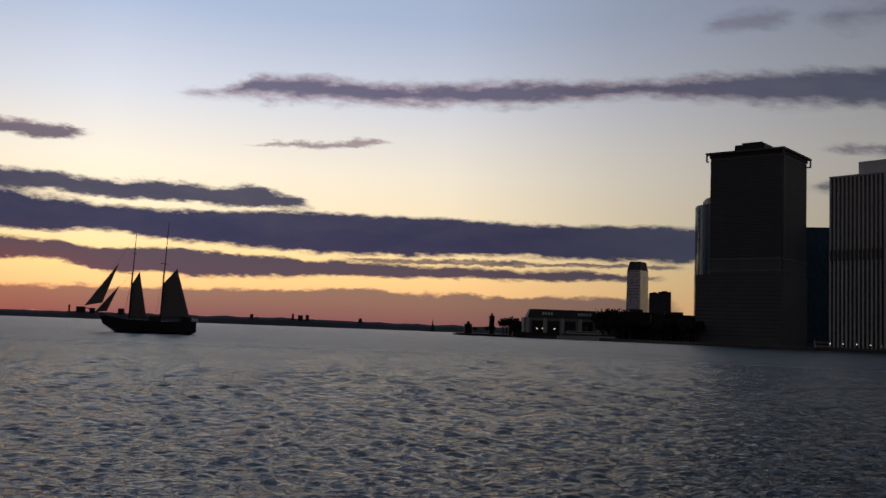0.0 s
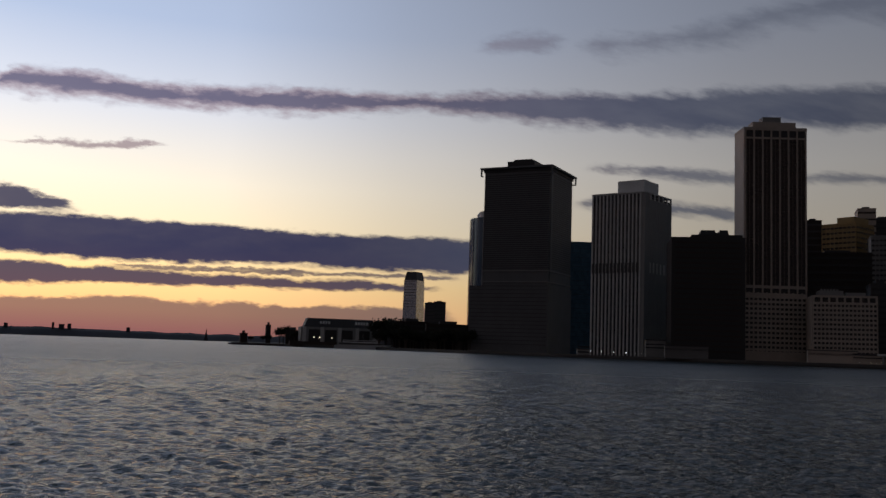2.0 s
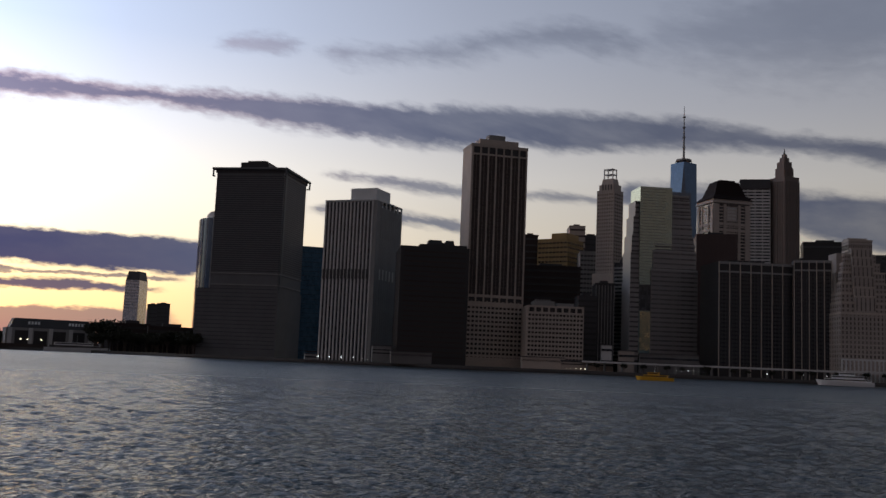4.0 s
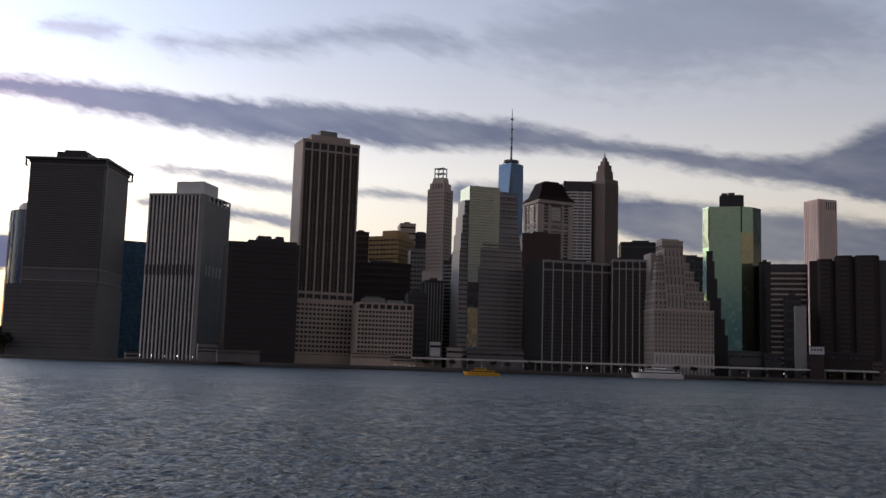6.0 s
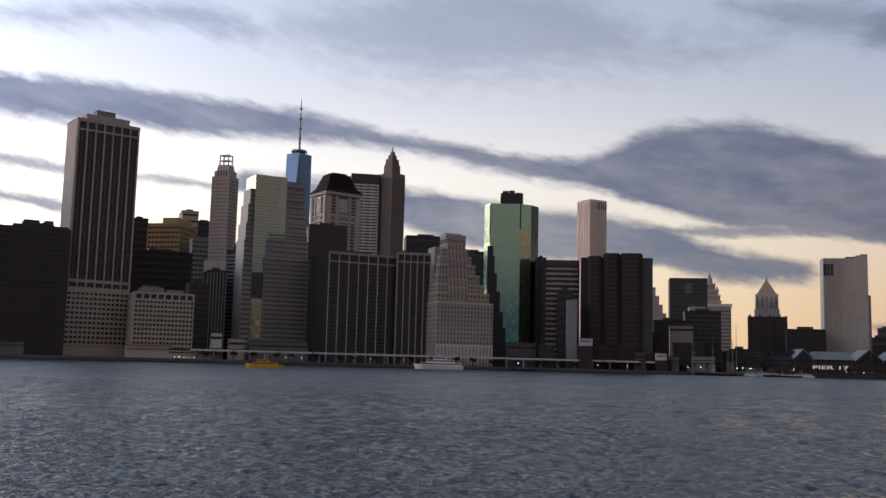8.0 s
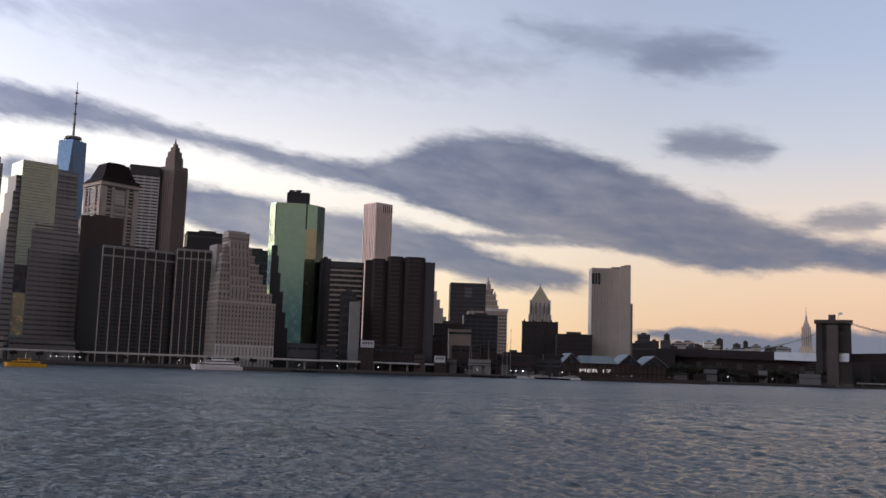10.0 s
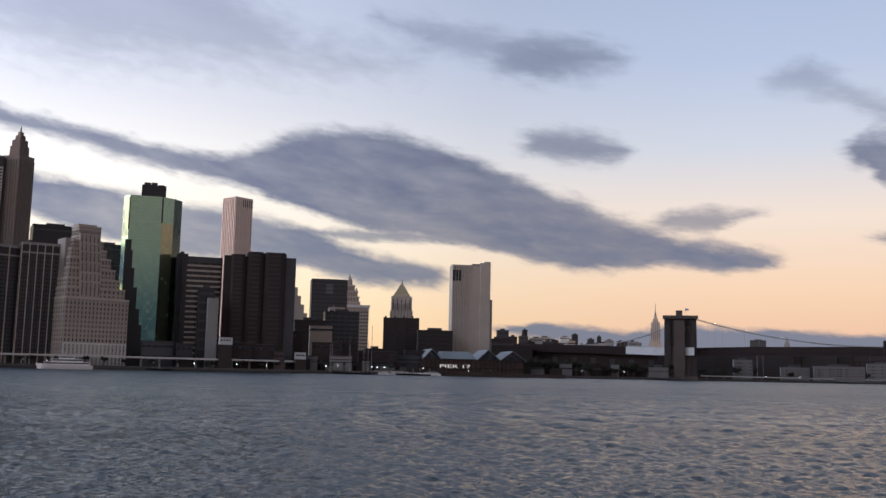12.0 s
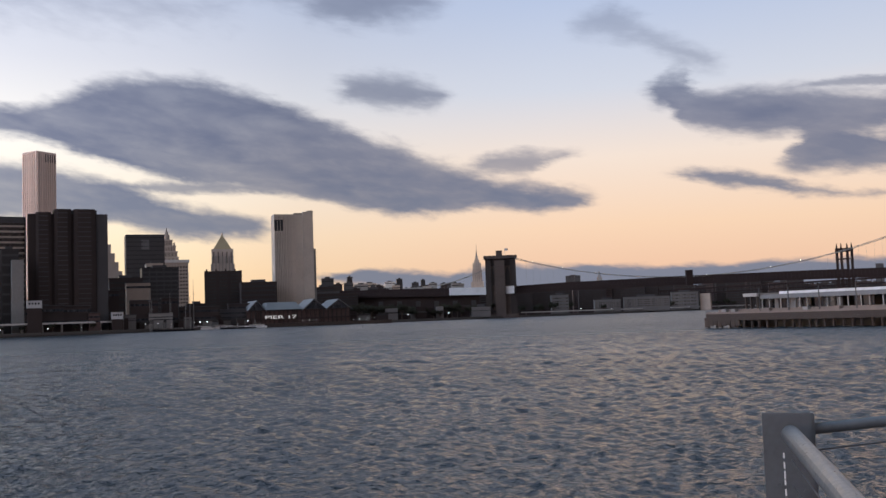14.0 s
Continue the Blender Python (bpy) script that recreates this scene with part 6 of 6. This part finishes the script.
    for off in (0.5, 25.0):
        for rng_ in (np.arange(87.3, 112.01, 0.3), np.arange(80.6, 86.2, 0.3)):
            m = bmesh.new()
            pts = [inv @ at(b, on_bridge(b) + off, EYE_Z + on_bridge(b) * math.tan(radians(cable_el(b)))) for b in rng_]
            rings = [[m.verts.new(q + Vector((0, 0.42 * math.cos(i * math.pi / 3), 0.42 * math.sin(i * math.pi / 3)))) for i in range(6)] for q in pts]
            for a, c in zip(rings, rings[1:]):
                for i in range(6):
                    m.faces.new((a[i], c[i], c[(i + 1) % 6], a[(i + 1) % 6]))
            part("main_cable", m, GREY, ob, "pale wrapped main cable")
    for b in list(np.arange(88, 111.8, 0.4)) + list(np.arange(81.5, 85.6, 0.4)):
        d = on_bridge(b) + 0.5
        lo, hi = deck_el(b), cable_el(b)
        if hi - lo < 0.05:
            continue
        m = bmesh.new()
        tube(m, inv @ at(b, d, EYE_Z + d * math.tan(radians(lo))), inv @ at(b, d, EYE_Z + d * math.tan(radians(hi))), 0.07, 0.07, 4)
        part("hanger", m, GREY, ob)
    for b in (88.4, 90.1, 92.0, 97.4, 101.8, 103.4, 98.3):
        m = bmesh.new()
        bmesh.ops.create_icosphere(m, subdivisions=1, radius=0.32)
        o = part("cable_lamp", m, LAMP, ob)
        o.location = inv @ at(b, on_bridge(b) - 0.6, EYE_Z + on_bridge(b) * math.tan(radians(max(cable_el(b), deck_el(b)) + 0.03)))
    o = part("gatehouse", box_mesh("gatehouse", STEEL, -4, 4, -4, 4, -12, 7), None, ob)
    o.matrix_basis = Matrix.Translation(inv @ at(97.35, on_bridge(97.35) - 1, EYE_Z + on_bridge(97.35) * math.tan(radians(1.86))))


build_stone_bridge()


# ---- the steel bridge upriver ----
def build_steel_bridge():
    ob = tagged(new("steel_bridge"), "far steel suspension bridge with a pierced tower", "bridge")
    ob.location = at(105.68, 1745)
    ob.rotation_euler = (0, 0, -radians(105.68))
    inv = ob.matrix_basis.inverted()
    g = lambda el: EYE_Z + 1745 * math.tan(radians(el))
    for x in (-11.5, -4.6, 4.6, 11.5):
        part("tower_leg", box_mesh("tower_leg", STEEL, x - 2.2, x + 2.2, -4, 4, 0, g(2.95)), None, ob)
        bm = bmesh.new()
        tube(bm, (x, 0, g(2.95)), (x, 0, g(3.25)), 1.7, 0.5)
        part("finial", bm, STEEL, ob)
    for z0, z1 in ((2.78, 2.98), (2.35, 2.42), (1.6, 1.7)):
        part("cross_beam", box_mesh("cross_beam", STEEL, -14, 14, -4.5, 4.5, g(z0), g(z1)), None, ob)
    for name, lo, hi, mat in (("upper_deck", 6.5, 9.0, STEEL), ("lower_deck", -1.5, 0.5, STEEL)):
        bm = bmesh.new()
        rings = []
        for b in np.arange(95.6, 112.1, 0.8):
            d = 1745 + (105.7 - b) * 8
            z = EYE_Z + d * math.tan(radians(0.80 + 0.02 * (b - 96)))
            rings.append([bm.verts.new(inv @ at(b, dd, z + zz)) for dd, zz in ((d, lo), (d, hi), (d + 30, hi), (d + 30, lo))])
        for a, c in zip(rings, rings[1:]):
            for i in range(4):
                bm.faces.new((a[i], c[i], c[(i + 1) % 4], a[(i + 1) % 4]))
        part(name, bm, mat, ob)
    me = box_mesh("truss_post", STEEL, -0.5, 0.5, -0.5, 0.5, -1.5, 8)
    for b in np.arange(95.7, 112, 0.25):
        d = 1745 + (105.7 - b) * 8
        o = part("truss_post", me, None, ob)
        o.location = inv @ at(b, d, EYE_Z + d * math.tan(radians(0.80 + 0.02 * (b - 96))))
    for b in (96.9, 98.2):
        part("pier", box_mesh("pier", TAN, -9, 9, -8, 8, -1, 30), None, ob).location = inv @ at(b, 1810, 0)


build_steel_bridge()


# ---- uptown skyline behind the bridges ----
def build_needle():
    p = Plot("stone_skyscraper", "far setback skyscraper with a needle mast", 84.72, 84.72, 85.46, 4600, 0, 50)
    c = p.w / 2
    for k, e0, e1 in ((1.0, 0, 2.0), (0.78, 2.0, 2.7), (0.66, 2.7, 3.12), (0.42, 3.12, 3.3), (0.24, 3.3, 3.5)):
        p.box("tier", BEIGE, c - c * k, c + c * k, c - c * k, c + c * k, 0 if e0 == 0 else p.h(e0), p.h(e1))
    p.ribs("F", 5, p.h(2.0), p.h(3.1), 2.5, 1.2, GREY, c * 0.34, c * 1.66)
    bm = bmesh.new()
    tube(bm, (c, c, p.h(3.5)), (c, c, p.h(3.75)), 5, 2.5)
    tube(bm, (c, c, p.h(3.75)), (c, c, p.h(4.22)), 1.6, 0.6)
    part("mast", bm, GREY, p.ob)


build_needle()
FAR = [
    (75.4, 76.6, 1500, 1.95, BROWN), (75.9, 76.6, 1700, 2.45, CHARCOAL), (76.6, 77.1, 1900, 2.1, BROWN), (77.2, 77.75, 2000, 2.15, CHARCOAL), (77.4, 77.7, 2050, 2.5, BROWN),
    (77.8, 78.6, 2300, 2.05, GREY), (78.3, 79.1, 2400, 2.1, TAN), (79.0, 79.5, 2500, 1.95, BROWN), (79.6, 80.2, 3000, 2.15, PALE), (80.3, 80.65, 2600, 2.3, BLACK),
    (81.2, 81.6, 2800, 2.05, CHARCOAL), (81.75, 82.0, 2700, 2.2, BLACK), (82.2, 82.7, 3000, 2.0, GREY), (82.9, 83.3, 3000, 1.95, BROWN), (83.7, 84.3, 3200, 1.9, GREY),
    (74.5, 78.0, 1380, 1.55, BROWN), (78.0, 83.0, 1500, 1.3, BROWN),
]
for b0, b1, d, el, mat in FAR:
    plain_block("city_block", "dusky brick block among the uptown roofs", b0, b0, b1, d, 2, el, mat, BLACK, 8, 0, depth=30)
rng = random.Random(8)
for i in range(42):
    b = 75.6 + 8.4 * rng.random()
    plain_block("city_block", "dusky brick block among the uptown roofs", b, b, b + 0.25 + 0.4 * rng.random(), 1900 + 1500 * rng.random(), 2, 1.55 + 0.4 * rng.random(), (BROWN, GREY, TAN, CHARCOAL)[i % 4], BLACK, 6, 0, depth=25)
for i in range(46):
    b = 75.2 + 11.0 * i / 46 + 0.25 * rng.random()
    tree(b, shore(b) + 10 + 40 * rng.random(), 0.7 + 0.8 * rng.random(), "dark tree below the bridge approach")
# housing blocks below the bridge deck
for i in range(44):
    b = 87.6 + 20.5 * (i + rng.random() * 0.6) / 44
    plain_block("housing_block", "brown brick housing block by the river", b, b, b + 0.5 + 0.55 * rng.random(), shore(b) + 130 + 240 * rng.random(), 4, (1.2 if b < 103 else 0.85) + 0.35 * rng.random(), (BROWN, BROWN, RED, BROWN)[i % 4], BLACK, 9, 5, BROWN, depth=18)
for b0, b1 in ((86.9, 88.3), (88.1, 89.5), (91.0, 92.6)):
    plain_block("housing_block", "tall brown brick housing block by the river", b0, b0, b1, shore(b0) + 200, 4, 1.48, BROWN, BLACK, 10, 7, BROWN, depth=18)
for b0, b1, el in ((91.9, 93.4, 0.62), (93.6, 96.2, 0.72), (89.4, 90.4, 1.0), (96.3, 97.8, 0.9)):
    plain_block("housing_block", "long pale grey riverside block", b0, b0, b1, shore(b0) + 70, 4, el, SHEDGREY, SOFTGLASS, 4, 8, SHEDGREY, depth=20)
# added near-black block closes the gap below the approach
plain_block("housing_block", "near-black block added behind the bridge approach", 82.4, 82.4, 87.0, 1480, 2, 1.38, NEARBLACK, BLACK, 8, 14, BROWN, depth=18)
plain_block("waterfront_building", "low grey shed under the bridge", 84.7, 84.7, 85.8, 1268, 3, 0.45, SHEDGREY, GLASS, 1, 0, depth=6)
plain_block("city_block", "blue-grey square tower beyond the bridge", 90.3, 90.3, 91.15, 3300, 2, 2.12, CHARCOAL, BLACK, 8)
p = Plot("city_tower", "tiny pointed tower beyond the bridge", 92.1, 92.1, 92.4, 3600, 0, 20)
p.box("shaft", GREY, 0, p.w, 0, 20, 0, p.h(2.0))
p.box("spire", GREY, 3, p.w - 3, 3, 17, p.h(2.0), p.h(2.35), inset=5)
plain_block("city_block", "grey block beyond the steel tower", 107.2, 107.2, 107.6, 3000, 0, 2.05, CHARCOAL, roof=False)
for i in range(40):
    b = 86 + 22 * rng.random()
    tree(b, shore(b) + 30 + 60 * rng.random(), 0.9 + 0.5 * rng.random(), "dusky tree on the river bank")


# ---- the near pier with its pavilion ----
def build_near_pier():
    a, b = at(98.15, 218), at(112.0, 186)
    along = (b - a).normalized()
    ob = tagged(new("wooden_pier"), "old timber pier on piles with a white-roofed pavilion", "pier")
    ob.matrix_world = Matrix.Translation(a) @ Matrix.Rotation(math.atan2(along.y, along.x) , 4, "Z")
    long = (b - a).length
    s = -1 if (Matrix.Rotation(radians(90), 4, "Z") @ along).dot(a) < 0 else 1

    def bx(name, mat, x0, x1, y0, y1, z0, z1, label="", **kw):
        lo, hi = sorted((s * y0, s * y1))
        return part(name, box_mesh(name, mat, x0, x1, lo, hi, z0, z1, **kw), None, ob, label)

    bx("deck", WOOD, 0, long, 0, 30, 2.3, 3.1, "dark timber deck edge")
    bx("fender_beam", WOOD, -0.2, long, -0.35, 0, 1.7, 2.3)
    bx("kerb", UMBER, 0, long, 0.2, 0.6, 3.1, 3.5)
    # solid black block stands in for the shade under the deck
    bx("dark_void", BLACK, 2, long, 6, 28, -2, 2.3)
    rr = random.Random(5)
    for i in range(int(long / 1.9)):
        x = 0.5 + i * 1.9 + rr.uniform(-0.25, 0.25)
        m = bmesh.new()
        tube(m, (x, s * rr.uniform(0, 0.5), -2), (x + rr.uniform(-0.1, 0.1), s * 0.2, 2.3), 0.3, 0.26, 7)
        part("pile", m, WOOD, ob)
    for k in range(8):
        bx("plank_facing", WOOD, -0.1 + k * 1.15, 0.95 + k * 1.15, -0.3, -0.05, 0.3 + 0.2 * (k % 3), 2.3)
    # low bulwark and pavilion
    bx("bulwark", UMBER, 1, long, 3.0, 3.4, 3.1, 4.0)
    bx("rear_wall", CHARCOAL, 9, long, 18, 18.5, 3.1, 6.2)
    bx("roof", ROOFGREY, 8, long, 8, 19, 6.3, 6.9, "pale grey flat pavilion roof")
    bx("roof_monitor", SHEET, 11, long, 11, 18, 6.9, 7.5, "white raised skylight")
    bx("entry_roof", SILVER, 4.6, 8.2, 7, 15, 6.6, 7.3, "pale sloping canopy")
    for x in (4.9, 6.2, 7.8):
        bx("entry_post", WOOD, x, x + 0.35, 7.2, 7.6, 3.1, 6.7)
    i = 0
    x = 8.5
    while x < long:
        bx("column", SILVER, x, x + 0.17, 8.2, 8.4, 3.1, 6.3)
        if i % 3 == 1:
            bx("window_panel", GLASS, x + 0.28, x + 2.2, 9.0, 9.15, 3.6, 5.9)
        if i % 4 == 2:
            bx("door_panel", CHARCOAL, x + 0.3, x + 2.3, 8.9, 9.1, 3.1, 5.6)
        x += 2.2 + (0.6 if i % 2 else -0.4)
        i += 1
    rr2 = random.Random(9)
    x = 9.0
    while x < long:
        wd = rr2.uniform(0.9, 2.4)
        if rr2.random() < 0.75:
            bx("glazing", GLASS if rr2.random() < 0.6 else SHEDGREY, x, x + wd, 8.7, 8.85, 3.1, 6.2)
        x += wd + rr2.uniform(0.1, 0.9)
    bx("fascia", ROOFGREY, 8, long, 7.9, 8.1, 6.0, 6.6, "pale grey fascia board")
    for x in (12, 19, 26, 34):
        bx("lamp_pole", CHARCOAL, x, x + 0.16, 2.6, 2.76, 3.1, 8.2)
    for x in (3, 5.5, 14, 22, 23, 30):
        bx("crate", GREY if x % 2 else UMBER, x, x + 1.1, 1.6, 2.6, 3.1, 4.1)


build_near_pier()


# ---- the terrace at hand: deck, steel post and rails ----
DECK_Z = EYE_Z - 1.5
POST = at(102.25, 4.15)
RAIL_IN = (at(104.8, 2.7) - at(102.2, 4.0)).normalized()
RAIL_OUT = (at(107.2, 4.5) - at(103.5, 4.2)).normalized()


def build_terrace():
    c = POST + Vector((0.5, 0.85, 0))
    inner = c + RAIL_IN * 26
    outer = c + RAIL_OUT * 30
    bm = bmesh.new()
    pts = [c, outer, inner + RAIL_OUT * 30, inner]
    prism(bm, [(q.x, q.y) for q in pts], -2.0, DECK_Z - 0.06)
    ob = tagged(new("terrace", finish(bm, "terrace", QUAY)), "concrete riverside terrace below the railing", "terrace", kind="structure")
    side = Vector((-RAIL_IN.y, RAIL_IN.x, 0))
    if side.dot(RAIL_OUT) < 0:
        side = -side
    me = box_mesh("plank", DECK, 0, 25.5, 0, 0.135, -0.05, 0)
    for i in range(40):
        o = part("plank", me, None, ob)
        o.matrix_basis = Matrix.Translation(c + RAIL_IN * 0.3 + side * (0.2 + 0.145 * i) + Vector((0, 0, DECK_Z - 0.005))) @ Matrix.Rotation(math.atan2(RAIL_IN.y, RAIL_IN.x), 4, "Z")
        if side.dot(Vector((-RAIL_IN.y, RAIL_IN.x, 0))) < 0:
            o.matrix_basis = o.matrix_basis @ Matrix.Rotation(math.pi, 4, "X")
    bank = bmesh.new()
    solid_box(bank, -420, 60, -900, -32, -2, 2.4)
    tagged(new("river_bank", finish(bank, "river_bank", EARTH)), "dark ground of the near bank", "ground", kind="structure")


def build_railing():
    ob = tagged(new("railing"), "galvanised steel railing with a broad corner post", "railing")
    ob.location = (POST.x, POST.y, DECK_Z)
    out = POST.normalized()
    across = Vector((out.y, -out.x, 0))
    top = EYE_Z - 4.15 * math.tan(radians(5.97)) - DECK_Z
    hw = 4.15 * math.tan(radians(2.74)) / 2
    m = bmesh.new()
    solid_box(m, -hw, hw, -0.006, 0.006, 0.0, top)
    bmesh.ops.bevel(m, geom=m.edges[:], offset=0.003, segments=2, affect="EDGES")
    post = part("post", m, GALV, ob, "broad flat galvanised post")
    turn = Matrix.Rotation(math.atan2(across.y, across.x), 4, "Z")
    post.matrix_basis = turn
    m = bmesh.new()
    solid_box(m, hw - 0.012, hw, -0.006, 0.09, 0.0, top - 0.004)
    part("post_flange", m, GALV, post)
    m = bmesh.new()
    solid_box(m, -hw, -hw + 0.012, 0.0, 0.09, 0.0, top - 0.004)
    part("post_flange", m, GALV, post)
    for x, z in ((-0.045, top - 0.29), (0.055, top - 0.31), (-0.05, top - 0.6)):
        m = bmesh.new()
        tube(m, (x, -0.016, z), (x, 0.0, z), 0.011, 0.011, 8)
        part("bolt", m, GALV, post)

    def pipe(name, a, b, r, z0, z1=None, mat=GALV, n=16, label=""):
        m = bmesh.new()
        tube(m, (a.x, a.y, z0), (b.x, b.y, z0 if z1 is None else z1), r, r, n)
        for f in m.faces:
            f.smooth = len(f.verts) == 4
        return part(name, m, mat, ob, label)

    zr = EYE_Z - 3.98 * math.tan(radians(7.3)) - DECK_Z
    start = at(102.35, 4.08) - POST
    pipe("handrail", start, start + RAIL_IN * 12, 0.036, zr, None, PIPE, label="round handrail pipe")
    o0 = at(103.4, 4.19) - POST
    zo = EYE_Z - 4.19 * math.tan(radians(6.84)) - DECK_Z
    pipe("handrail", o0, o0 + RAIL_OUT * 10, 0.023, zo, zo, label="round handrail pipe")
    pipe("wire", o0, o0 + RAIL_OUT * 10, 0.004, zo - 0.085)
    for k in range(9):
        pipe("wire", start, start + RAIL_IN * 12, 0.003, zr - 0.10 - 0.1 * k)
    for k in range(8):
        a = start + RAIL_IN * (1.6 + 1.4 * k)
        m = bmesh.new()
        solid_box(m, a.x - 0.02, a.x + 0.02, a.y - 0.02, a.y + 0.02, 0, zr - 0.03)
        part("baluster", m, GALV, ob)
    for k in range(6):
        a = o0 + RAIL_OUT * (1.5 + 1.5 * k)
        m = bmesh.new()
        solid_box(m, a.x - 0.02, a.x + 0.02, a.y - 0.02, a.y + 0.02, 0, zo - 0.02)
        part("baluster", m, GALV, ob)
    m = bmesh.new()
    e = start - 0.02 * out
    for k in range(9):
        z = zr - 0.07 - 0.035 * k
        solid_box(m, e.x - 0.0025 - 0.03 * across.x, e.x + 0.0025 - 0.03 * across.x, e.y - 0.0025 - 0.03 * across.y, e.y + 0.0025 - 0.03 * across.y, z - 0.02 - 0.006 * (k % 3), z)
    part("chain", m, WHITE, ob, "bright wire mesh edge by the post")


build_terrace()
build_railing()
